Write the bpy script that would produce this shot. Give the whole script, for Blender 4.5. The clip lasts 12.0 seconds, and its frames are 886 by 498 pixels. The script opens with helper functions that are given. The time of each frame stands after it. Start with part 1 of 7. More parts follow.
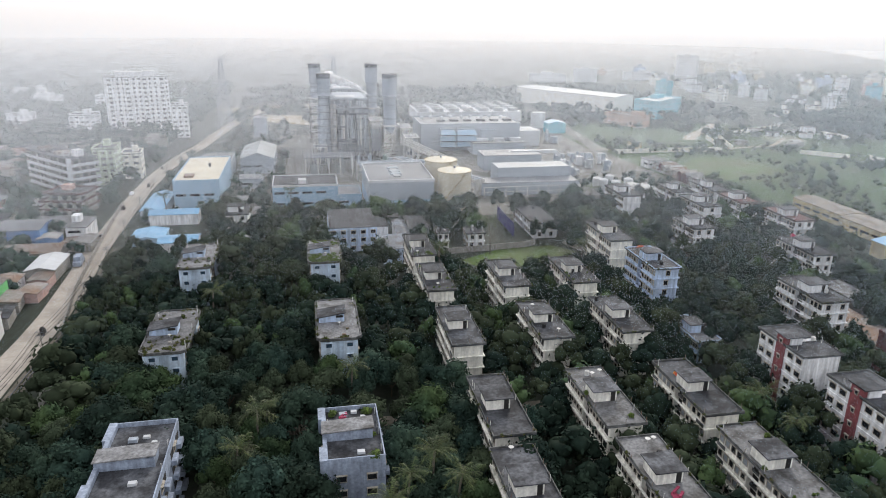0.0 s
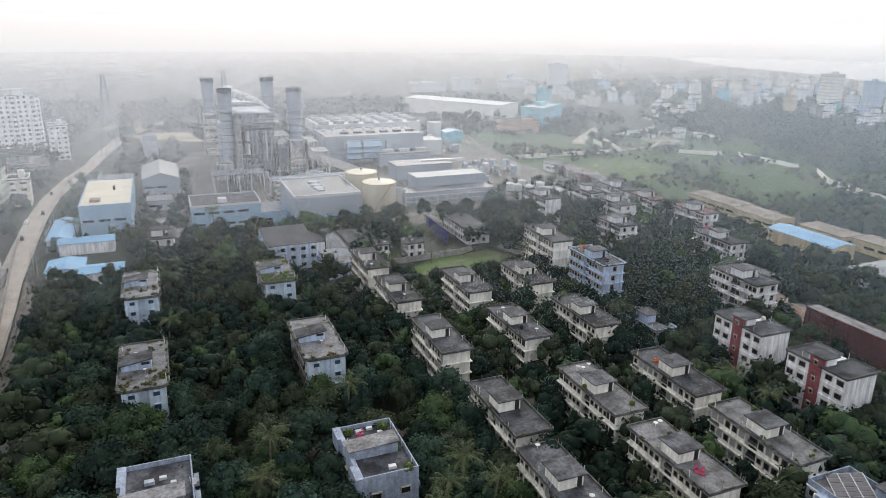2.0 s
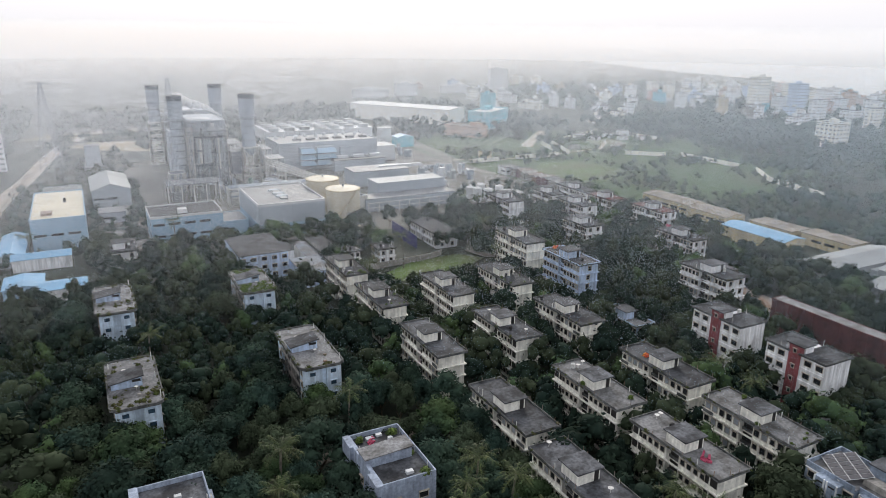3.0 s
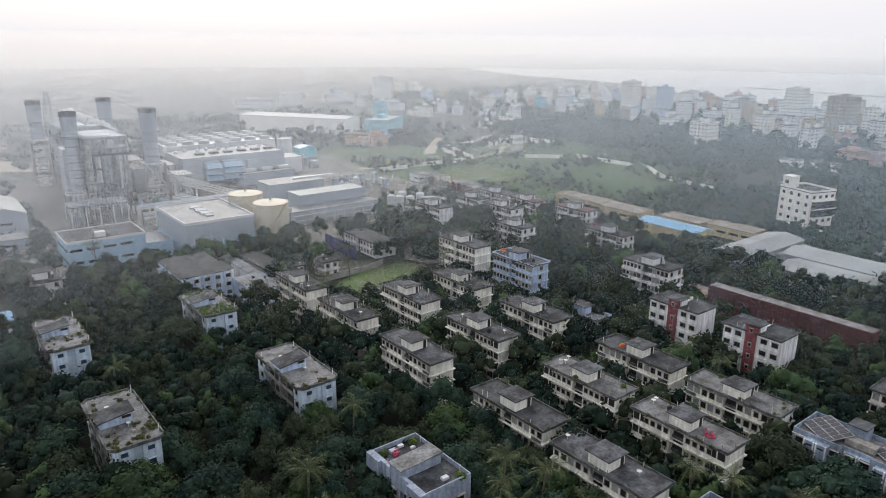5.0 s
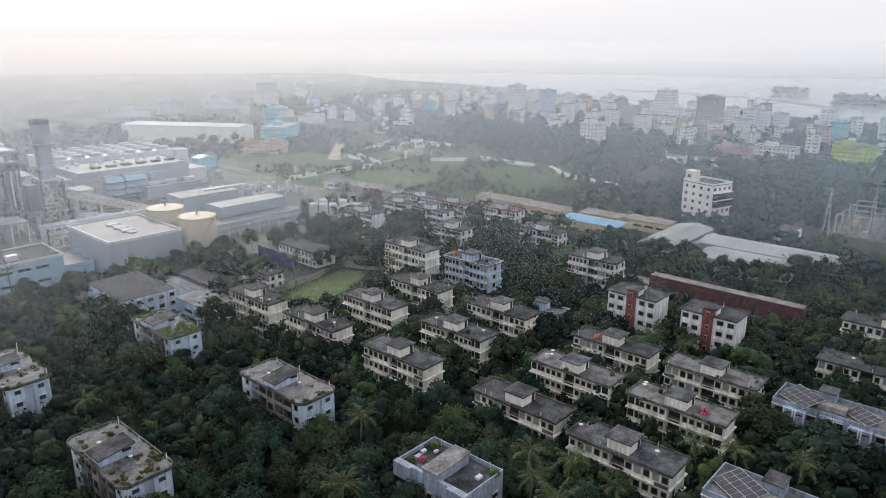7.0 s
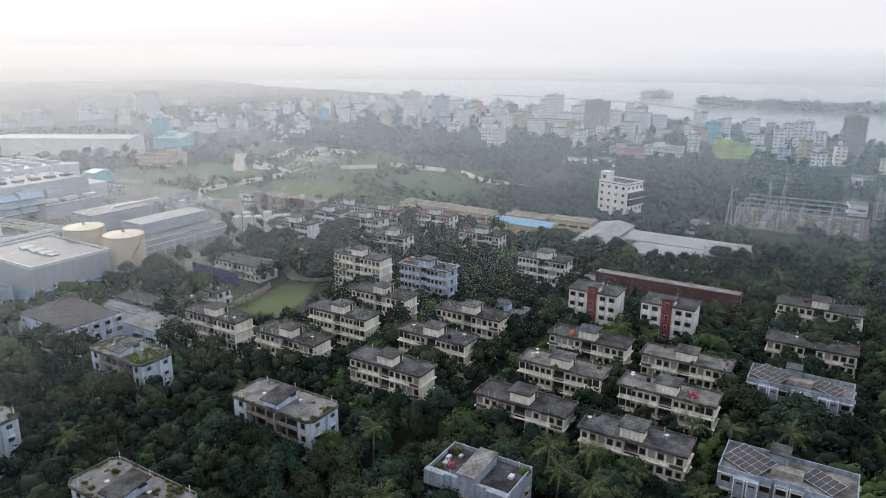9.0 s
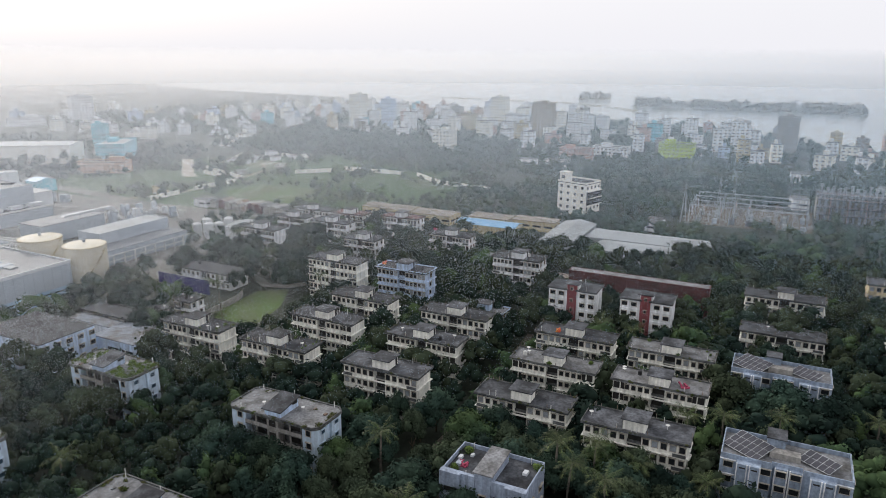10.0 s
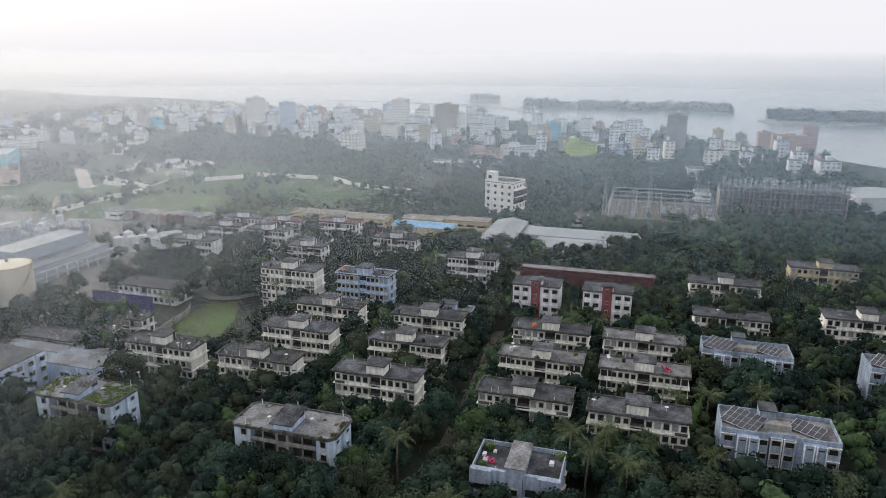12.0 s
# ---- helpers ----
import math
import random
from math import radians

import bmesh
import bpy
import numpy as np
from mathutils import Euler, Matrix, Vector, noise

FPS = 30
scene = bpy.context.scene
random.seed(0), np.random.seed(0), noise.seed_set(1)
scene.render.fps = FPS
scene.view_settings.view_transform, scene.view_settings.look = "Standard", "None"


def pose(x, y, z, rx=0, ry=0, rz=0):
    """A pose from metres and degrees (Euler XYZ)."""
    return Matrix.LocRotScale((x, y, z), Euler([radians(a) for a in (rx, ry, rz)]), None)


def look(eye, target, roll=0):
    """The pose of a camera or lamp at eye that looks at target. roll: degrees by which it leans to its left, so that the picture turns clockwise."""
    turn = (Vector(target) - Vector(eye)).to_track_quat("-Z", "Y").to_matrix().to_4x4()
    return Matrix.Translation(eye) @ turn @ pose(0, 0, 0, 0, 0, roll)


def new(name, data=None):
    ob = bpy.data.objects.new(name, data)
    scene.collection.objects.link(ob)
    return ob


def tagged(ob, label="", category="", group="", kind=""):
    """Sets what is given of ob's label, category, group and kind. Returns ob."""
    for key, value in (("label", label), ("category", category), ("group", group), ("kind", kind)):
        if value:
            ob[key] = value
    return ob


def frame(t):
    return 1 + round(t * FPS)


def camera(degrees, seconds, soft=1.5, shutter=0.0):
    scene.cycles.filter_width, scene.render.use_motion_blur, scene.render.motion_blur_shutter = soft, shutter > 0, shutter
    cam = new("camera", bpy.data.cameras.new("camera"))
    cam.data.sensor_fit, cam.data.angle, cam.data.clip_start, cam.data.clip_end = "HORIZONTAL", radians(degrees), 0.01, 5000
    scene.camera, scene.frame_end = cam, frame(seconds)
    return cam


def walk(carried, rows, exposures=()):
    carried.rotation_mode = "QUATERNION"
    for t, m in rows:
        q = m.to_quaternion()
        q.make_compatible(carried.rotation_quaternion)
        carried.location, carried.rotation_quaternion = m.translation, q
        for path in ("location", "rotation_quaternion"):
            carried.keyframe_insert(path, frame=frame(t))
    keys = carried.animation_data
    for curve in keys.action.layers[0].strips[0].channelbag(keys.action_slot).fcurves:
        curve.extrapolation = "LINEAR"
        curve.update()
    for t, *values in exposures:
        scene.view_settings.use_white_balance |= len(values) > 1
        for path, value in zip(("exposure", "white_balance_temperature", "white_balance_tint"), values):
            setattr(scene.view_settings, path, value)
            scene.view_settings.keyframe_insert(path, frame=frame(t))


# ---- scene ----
cam = camera(64.86, 12.0, soft=0.95)
# seconds, eye x, y, z, heading, pitch, roll
ROWS = [
    (0.0, -1.81, 1.58, 83.84, -11.153, -18.694, 0.844),
    (0.5, -7.99, 2.40, 83.92, -13.868, -18.436, 0.766),
    (1.0, -14.24, 3.45, 84.02, -16.627, -18.175, 0.719),
    (1.5, -20.45, 4.88, 84.12, -19.379, -17.954, 0.698),
    (2.0, -26.59, 6.68, 84.20, -22.119, -17.748, 0.651),
    (2.5, -32.66, 8.72, 84.26, -24.864, -17.493, 0.607),
    (3.0, -38.56, 10.97, 84.32, -27.472, -17.308, 0.595),
    (5.0, -61.19, 22.74, 85.07, -38.050, -16.645, 0.366),
    (5.5, -66.48, 26.37, 85.16, -40.683, -16.516, 0.366),
    (6.0, -71.60, 30.37, 85.23, -43.326, -16.420, 0.364),
    (6.5, -76.47, 34.63, 85.30, -45.945, -16.313, 0.342),
    (7.0, -81.06, 39.06, 85.37, -48.507, -16.219, 0.329),
    (9.0, -97.67, 58.70, 86.08, -58.636, -15.704, 0.379),
    (9.5, -101.51, 64.06, 86.17, -61.248, -15.583, 0.320),
    (10.0, -104.89, 69.52, 86.26, -63.741, -15.482, 0.325),
    (10.5, -107.84, 75.01, 86.33, -66.157, -15.430, 0.327),
    (11.0, -110.50, 80.61, 86.36, -68.546, -15.366, 0.333),
    (11.5, -112.96, 86.39, 86.37, -70.933, -15.312, 0.296),
    (12.0, -115.27, 92.28, 86.38, -73.330, -15.252, 0.323),
]
walk(cam, [(t, pose(x, y, z, 90 + pitch, 0, yaw) @ pose(0, 0, 0, 0, 0, roll)) for t, x, y, z, yaw, pitch, roll in ROWS],
     exposures=[(0.0, -0.08), (5.0, -0.32), (12.0, -0.30)])

# world: hazy white sky with a low veiled sun ahead of the first view
SUN_DIR = Vector((0.36, 0.85, 0.42)).normalized()
world = bpy.data.worlds.new("sky")
scene.world = world
world.use_nodes = True
wn, wl = world.node_tree.nodes, world.node_tree.links
bg = wn["Background"]
sky = wn.new("ShaderNodeTexSky")
sky.sky_type = "NISHITA"
sky.sun_disc = False
sky.sun_elevation = math.asin(SUN_DIR.z)
sky.sun_rotation = math.atan2(SUN_DIR.x, SUN_DIR.y)
sky.air_density, sky.dust_density, sky.ozone_density = 1.0, 6.0, 1.0
veil = wn.new("ShaderNodeMix")
veil.data_type = "RGBA"
veil.inputs[0].default_value = 0.83
veil.inputs[7].default_value = (9.4, 9.4, 9.95, 1)
wl.new(sky.outputs[0], veil.inputs[6])
wl.new(veil.outputs[2], bg.inputs[0])
bg.inputs[1].default_value = 0.138
sun = new("sun", bpy.data.lights.new("sun", "SUN"))
sun.data.energy, sun.data.angle, sun.data.color = 2.2, radians(16), (1.0, 0.95, 0.88)
sun.matrix_world = look(SUN_DIR * 300, (0, 0, 0))


# ---- materials ----
def mat(name, base, second=None, scale=1.0, rough=0.85, metal=0.0, fine=None, fine_amount=0.25, streak=0.0, vary=0.0, island=0.0, bump=0.0, lo=0.4, hi=0.62, spec=0.3):
    """Procedural surface: two colours mixed by large noise, fine grain, vertical rain streaks, and a shade per object or per piece."""
    m = bpy.data.materials.new(name)
    m.use_nodes = True
    n, l = m.node_tree.nodes, m.node_tree.links
    b = n["Principled BSDF"]
    b.inputs["Roughness"].default_value = rough
    b.inputs["Metallic"].default_value = metal
    b.inputs["Specular IOR Level"].default_value = spec
    geo = n.new("ShaderNodeNewGeometry")
    base4 = (*base, 1)
    mix = n.new("ShaderNodeMix")
    mix.data_type = "RGBA"
    mix.inputs[6].default_value = base4
    mix.inputs[7].default_value = (*(second or [c * 0.7 for c in base]), 1)
    big = n.new("ShaderNodeTexNoise")
    big.inputs["Scale"].default_value = scale
    big.inputs["Detail"].default_value = 5
    l.new(geo.outputs["Position"], big.inputs["Vector"])
    ramp = n.new("ShaderNodeMapRange")
    ramp.inputs[1].default_value, ramp.inputs[2].default_value = lo, hi
    l.new(big.outputs[0], ramp.inputs[0])
    l.new(ramp.outputs[0], mix.inputs[0])
    out = mix.outputs[2]

    def darken(value, amount):
        nonlocal out
        mr = n.new("ShaderNodeMapRange")
        mr.inputs[1].default_value, mr.inputs[2].default_value = 0.3, 0.7
        mr.inputs[3].default_value, mr.inputs[4].default_value = 1 - amount, 1 + amount * 0.5
        l.new(value, mr.inputs[0])
        mul = n.new("ShaderNodeMix")
        mul.data_type, mul.blend_type = "RGBA", "MULTIPLY"
        mul.inputs[0].default_value = 1
        l.new(out, mul.inputs[6])
        l.new(mr.outputs[0], mul.inputs[7])
        out = mul.outputs[2]

    grain = n.new("ShaderNodeTexNoise")
    grain.inputs["Scale"].default_value = fine or scale * 7
    grain.inputs["Detail"].default_value = 3
    l.new(geo.outputs["Position"], grain.inputs["Vector"])
    darken(grain.outputs[0], fine_amount)
    if streak:
        mp = n.new("ShaderNodeMapping")
        mp.inputs["Scale"].default_value = (1.3, 1.3, 0.13)
        l.new(geo.outputs["Position"], mp.inputs["Vector"])
        st = n.new("ShaderNodeTexNoise")
        st.inputs["Scale"].default_value = 1.0
        st.inputs["Detail"].default_value = 6
        l.new(mp.outputs[0], st.inputs["Vector"])
        darken(st.outputs[0], streak)
    if vary:
        oi = n.new("ShaderNodeObjectInfo")
        darken(oi.outputs["Random"], vary)
    if island:
        darken(geo.outputs["Random Per Island"], island)
    l.new(out, b.inputs["Base Color"])
    if bump:
        bp = n.new("ShaderNodeBump")
        bp.inputs["Strength"].default_value = bump
        bp.inputs["Distance"].default_value = 0.2
        l.new(grain.outputs[0], bp.inputs["Height"])
        l.new(bp.outputs[0], b.inputs["Normal"])
    return m


M = {}
M["ground"] = mat("ground", (0.027, 0.036, 0.025), (0.035, 0.040, 0.029), 0.05, fine=0.9, fine_amount=0.25, bump=0.3, lo=0.48, hi=0.75)
M["rust_grey"] = mat("roof_grey_weathered", (0.18, 0.21, 0.25), (0.105, 0.10, 0.10), 0.2, rough=0.75, fine=0.9, fine_amount=0.3)
M["roof_grey"] = mat("roof_grey_sheet", (0.18, 0.192, 0.21), (0.12, 0.128, 0.14), 0.08, rough=0.6, fine=0.7, fine_amount=0.12)
M["paint_blue"] = mat("paint_blue", (0.10, 0.24, 0.52), (0.09, 0.19, 0.40), 0.2, streak=0.25)
M["grass"] = mat("grass", (0.036, 0.082, 0.020), (0.085, 0.092, 0.050), 0.022, fine=0.25, fine_amount=0.55, bump=0.3, lo=0.5, hi=0.78)
M["plaster_green"] = mat("plaster_green", (0.60, 0.68, 0.55), (0.48, 0.54, 0.44), 0.3, streak=0.3)
M["lawn"] = mat("lawn", (0.07, 0.125, 0.026), (0.085, 0.105, 0.045), 0.06, fine=0.9, fine_amount=0.3)
M["dirt_road"] = mat("dirt_road", (0.43, 0.39, 0.34), (0.33, 0.30, 0.26), 0.12, fine=0.8, fine_amount=0.15)
M["yard"] = mat("yard", (0.185, 0.178, 0.165), (0.105, 0.108, 0.095), 0.05, fine=0.5, fine_amount=0.2)
M["path"] = mat("path", (0.17, 0.15, 0.125), (0.10, 0.09, 0.07), 0.25, fine=1.5)
M["plaster_cream"] = mat("plaster_cream", (0.88, 0.865, 0.79), (0.58, 0.57, 0.52), 0.35, streak=0.30, vary=0.05, fine=2.0, fine_amount=0.12, lo=0.45, hi=0.75)
M["plaster_white"] = mat("plaster_white", (0.84, 0.85, 0.86), (0.58, 0.59, 0.60), 0.3, streak=0.38, vary=0.05, fine=2.0, fine_amount=0.12, lo=0.45, hi=0.75)
M["plaster_blue"] = mat("plaster_blue", (0.51, 0.63, 0.81), (0.36, 0.44, 0.56), 0.3, streak=0.40, vary=0.06, fine=2.0, fine_amount=0.12, lo=0.45, hi=0.75)
M["plaster_sky"] = mat("plaster_sky", (0.60, 0.72, 0.84), (0.47, 0.56, 0.65), 0.35, streak=0.28, vary=0.04, fine=2.0, fine_amount=0.12, lo=0.45, hi=0.75)
M["plaster_clean"] = mat("plaster_clean", (0.90, 0.88, 0.82), (0.80, 0.78, 0.72), 0.2, streak=0.1)
M["roof_red"] = mat("roof_red", (0.20, 0.10, 0.095), (0.11, 0.085, 0.08), 0.3, fine=1.6, fine_amount=0.4)
M["plaster_pale"] = mat("plaster_pale_blue", (0.33, 0.40, 0.50), (0.22, 0.27, 0.34), 0.3, streak=0.36, fine=2.0)
M["plaster_grey"] = mat("plaster_grey", (0.34, 0.40, 0.50), (0.27, 0.315, 0.39), 0.3, streak=0.3, fine=2.0)
M["plaster_red"] = mat("plaster_red", (0.27, 0.082, 0.090), (0.20, 0.068, 0.074), 0.4, streak=0.3, fine=2.0)
M["ledge"] = mat("ledge", (0.150, 0.155, 0.155), (0.06, 0.063, 0.063), 0.5, streak=0.3, fine=2.5, fine_amount=0.35)
M["roof"] = mat("roof_concrete", (0.106, 0.113, 0.126), (0.032, 0.034, 0.039), 0.28, fine=1.6, fine_amount=0.5, vary=0.25, bump=0.1, lo=0.4, hi=0.6)
M["roof_pale"] = mat("roof_pale", (0.23, 0.236, 0.245), (0.09, 0.088, 0.085), 0.35, fine=1.8, fine_amount=0.4, vary=0.2, lo=0.4, hi=0.68)
M["glass"] = mat("window_glass", (0.018, 0.02, 0.024), (0.03, 0.032, 0.036), 0.5, rough=0.25, spec=0.5)
M["pane_blue"] = mat("blue_window_glass", (0.045, 0.085, 0.13), (0.03, 0.05, 0.075), 0.6, rough=0.25, spec=0.5)
# painted shade of openings and recesses; also colours cables and dark parts
M["dark"] = mat("recess_shade_and_dark", (0.035, 0.033, 0.03), (0.02, 0.02, 0.02), 0.5)
M["shutter"] = mat("window_shutter", (0.30, 0.33, 0.36), (0.20, 0.21, 0.22), 0.8)
M["frame"] = mat("window_frame", (0.45, 0.42, 0.36), (0.30, 0.27, 0.22), 1.0)
M["pipe"] = mat("white_pipe", (0.68, 0.68, 0.66), (0.5, 0.5, 0.48), 1.0)
M["tank_black"] = mat("tank_black", (0.025, 0.025, 0.027), None, 1.0, rough=0.5)
M["steel"] = mat("steel", (0.37, 0.415, 0.47), (0.27, 0.305, 0.35), 0.15, rough=0.6, fine=1.0)
M["steel_dark"] = mat("steel_dark", (0.14, 0.16, 0.185), (0.09, 0.10, 0.115), 0.2, rough=0.6, fine=1.0)
M["stack"] = mat("stack_cladding", (0.33, 0.38, 0.44), (0.27, 0.31, 0.36), 0.08, rough=0.55, fine=0.5, fine_amount=0.12)
M["clad_grey"] = mat("clad_grey", (0.37, 0.42, 0.475), (0.31, 0.355, 0.40), 0.05, rough=0.6, fine=0.4, fine_amount=0.1, streak=0.1)
M["clad_blue"] = mat("clad_blue", (0.31, 0.47, 0.61), (0.26, 0.40, 0.53), 0.05, rough=0.6, fine=0.4, fine_amount=0.1, streak=0.1)
M["roof_blue"] = mat("roof_blue", (0.20, 0.40, 0.60), (0.17, 0.33, 0.50), 0.1, rough=0.5, fine=0.8, fine_amount=0.12)
M["tank_cream"] = mat("tank_cream", (0.62, 0.575, 0.46), (0.54, 0.50, 0.40), 0.1, rough=0.6, fine=0.6, fine_amount=0.08, streak=0.05)
M["white_metal"] = mat("white_metal", (0.60, 0.62, 0.64), (0.48, 0.50, 0.51), 0.05, rough=0.5, fine=0.5, fine_amount=0.1)
M["roof_tan"] = mat("roof_tan", (0.28, 0.25, 0.21), (0.17, 0.155, 0.135), 0.15, fine=0.8, fine_amount=0.25)
M["roof_white"] = mat("roof_white", (0.32, 0.345, 0.36), (0.24, 0.255, 0.26), 0.06, rough=0.6, fine=0.7, fine_amount=0.15)
M["yellow"] = mat("plaster_yellow", (0.62, 0.53, 0.33), (0.46, 0.40, 0.27), 0.2, streak=0.3)
M["brick"] = mat("brick_maroon", (0.13, 0.05, 0.05), (0.085, 0.04, 0.042), 0.3, fine=2.5, fine_amount=0.3, streak=0.3)
M["cyan"] = mat("paint_cyan", (0.18, 0.56, 0.68), (0.16, 0.48, 0.58), 0.1, streak=0.15)
M["lime"] = mat("paint_lime", (0.46, 0.60, 0.08), (0.38, 0.50, 0.08), 0.1, streak=0.15)
M["green"] = mat("paint_green", (0.16, 0.55, 0.18), (0.13, 0.45, 0.15), 0.1, streak=0.15)
M["rust"] = mat("rusty_sheet", (0.22, 0.15, 0.11), (0.30, 0.28, 0.26), 0.15, fine=0.9, streak=0.3, vary=0.3)
M["sheet"] = mat("grey_sheet", (0.33, 0.33, 0.33), (0.20, 0.19, 0.18), 0.2, fine=1.0, vary=0.3)
M["water"] = mat("river_water", (0.20, 0.22, 0.22), (0.16, 0.18, 0.18), 0.004, rough=0.18, spec=0.5, fine=0.05, fine_amount=0.08)
M["sand"] = mat("sand", (0.30, 0.28, 0.24), (0.16, 0.18, 0.12), 0.02, fine=0.2)
M["moss"] = mat("roof_moss", (0.055, 0.075, 0.022), (0.09, 0.085, 0.04), 0.8, rough=0.95, fine=3.0, island=0.4, spec=0.1)
M["sand_dry"] = mat("sand_dry", (0.40, 0.35, 0.26), (0.26, 0.25, 0.18), 0.03, fine=0.2, fine_amount=0.2)
M["bark"] = mat("bark", (0.11, 0.085, 0.06), (0.07, 0.055, 0.04), 1.0, fine=4.0)
M["palm_bark"] = mat("palm_bark", (0.17, 0.15, 0.125), (0.11, 0.10, 0.085), 1.0, fine=4.0)
M["leaf"] = mat("leaf", (0.025, 0.047, 0.038), (0.037, 0.062, 0.043), 0.10, rough=0.9, fine=0.7, fine_amount=0.25, vary=0.40, island=0.28, spec=0.06)
M["leaf_light"] = mat("leaf_light", (0.055, 0.086, 0.036), (0.040, 0.070, 0.037), 0.12, rough=0.9, fine=0.7, fine_amount=0.25, vary=0.30, island=0.25, spec=0.06)
M["leaf_olive"] = mat("leaf_olive", (0.047, 0.066, 0.041), (0.054, 0.072, 0.042), 0.12, rough=0.9, fine=0.7, fine_amount=0.25, vary=0.30, island=0.25, spec=0.06)
M["palm_leaf"] = mat("palm_leaf", (0.055, 0.085, 0.026), (0.085, 0.105, 0.035), 0.4, rough=0.6, fine=1.5, vary=0.3, island=0.35)
M["bright_plant"] = mat("bright_plant", (0.10, 0.15, 0.03), (0.06, 0.10, 0.025), 0.6, fine=2.5, island=0.4)
M["solar"] = mat("solar_cell", (0.035, 0.036, 0.046), (0.05, 0.05, 0.062), 0.4, rough=0.42, spec=0.4)
M["red_cloth"] = mat("red_cloth", (0.55, 0.09, 0.05), (0.6, 0.27, 0.06), 0.8)
M["pink_cloth"] = mat("pink_cloth", (0.42, 0.07, 0.13), None, 0.8)
M["purple"] = mat("purple_screen", (0.050, 0.050, 0.19), (0.04, 0.04, 0.14), 0.3)
M["pump_green"] = mat("pump_green", (0.22, 0.30, 0.27), (0.17, 0.23, 0.21), 0.4, rough=0.6)
M["concrete"] = mat("concrete", (0.36, 0.345, 0.32), (0.27, 0.26, 0.24), 0.3, streak=0.3, fine=2.0)
M["taupe"] = mat("plaster_taupe", (0.50, 0.46, 0.40), (0.40, 0.37, 0.32), 0.2, streak=0.25, vary=0.1)
M["glass_town"] = mat("town_window", (0.10, 0.11, 0.125), (0.20, 0.20, 0.19), 0.4, rough=0.4, vary=0.3)
M["pink"] = mat("plaster_pink", (0.60, 0.42, 0.38), (0.50, 0.36, 0.33), 0.2, streak=0.2, vary=0.1)
M["orange"] = mat("plaster_orange", (0.60, 0.42, 0.33), (0.5, 0.35, 0.28), 0.2, streak=0.2, vary=0.1)


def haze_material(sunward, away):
    """Stand-in for haze: airlight put into the colour, warmer towards the sun than away from it."""
    m = bpy.data.materials.new("haze_stand_in")
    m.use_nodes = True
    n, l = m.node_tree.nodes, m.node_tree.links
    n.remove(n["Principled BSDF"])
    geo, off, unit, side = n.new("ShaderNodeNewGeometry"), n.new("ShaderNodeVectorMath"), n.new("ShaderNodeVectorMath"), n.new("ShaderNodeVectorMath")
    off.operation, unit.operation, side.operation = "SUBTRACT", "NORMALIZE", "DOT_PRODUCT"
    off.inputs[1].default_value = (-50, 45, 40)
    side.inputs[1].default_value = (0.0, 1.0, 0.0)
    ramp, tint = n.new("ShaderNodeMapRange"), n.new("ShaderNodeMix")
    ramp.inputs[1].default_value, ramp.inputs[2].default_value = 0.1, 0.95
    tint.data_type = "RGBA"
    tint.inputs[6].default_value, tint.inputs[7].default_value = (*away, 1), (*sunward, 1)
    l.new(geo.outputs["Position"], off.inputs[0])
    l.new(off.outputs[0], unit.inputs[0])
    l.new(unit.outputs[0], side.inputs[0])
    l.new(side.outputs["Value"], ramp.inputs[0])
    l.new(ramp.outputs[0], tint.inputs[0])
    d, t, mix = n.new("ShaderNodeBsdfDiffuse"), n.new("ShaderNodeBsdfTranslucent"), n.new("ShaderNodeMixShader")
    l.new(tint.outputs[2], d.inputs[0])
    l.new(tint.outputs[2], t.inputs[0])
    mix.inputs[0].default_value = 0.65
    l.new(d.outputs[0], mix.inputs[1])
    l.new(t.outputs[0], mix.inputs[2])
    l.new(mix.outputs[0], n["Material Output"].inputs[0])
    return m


# nearer banks bluer, farther ones whiter: scattered light painted as the strips' colour
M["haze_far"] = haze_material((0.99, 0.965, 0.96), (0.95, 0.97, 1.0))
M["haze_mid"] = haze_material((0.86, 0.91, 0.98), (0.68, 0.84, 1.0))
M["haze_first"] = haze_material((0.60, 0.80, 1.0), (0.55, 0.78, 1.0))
M["steam"] = haze_material((0.98, 0.98, 0.98), (0.98, 0.98, 0.98))
M["steam"].name = "steam"


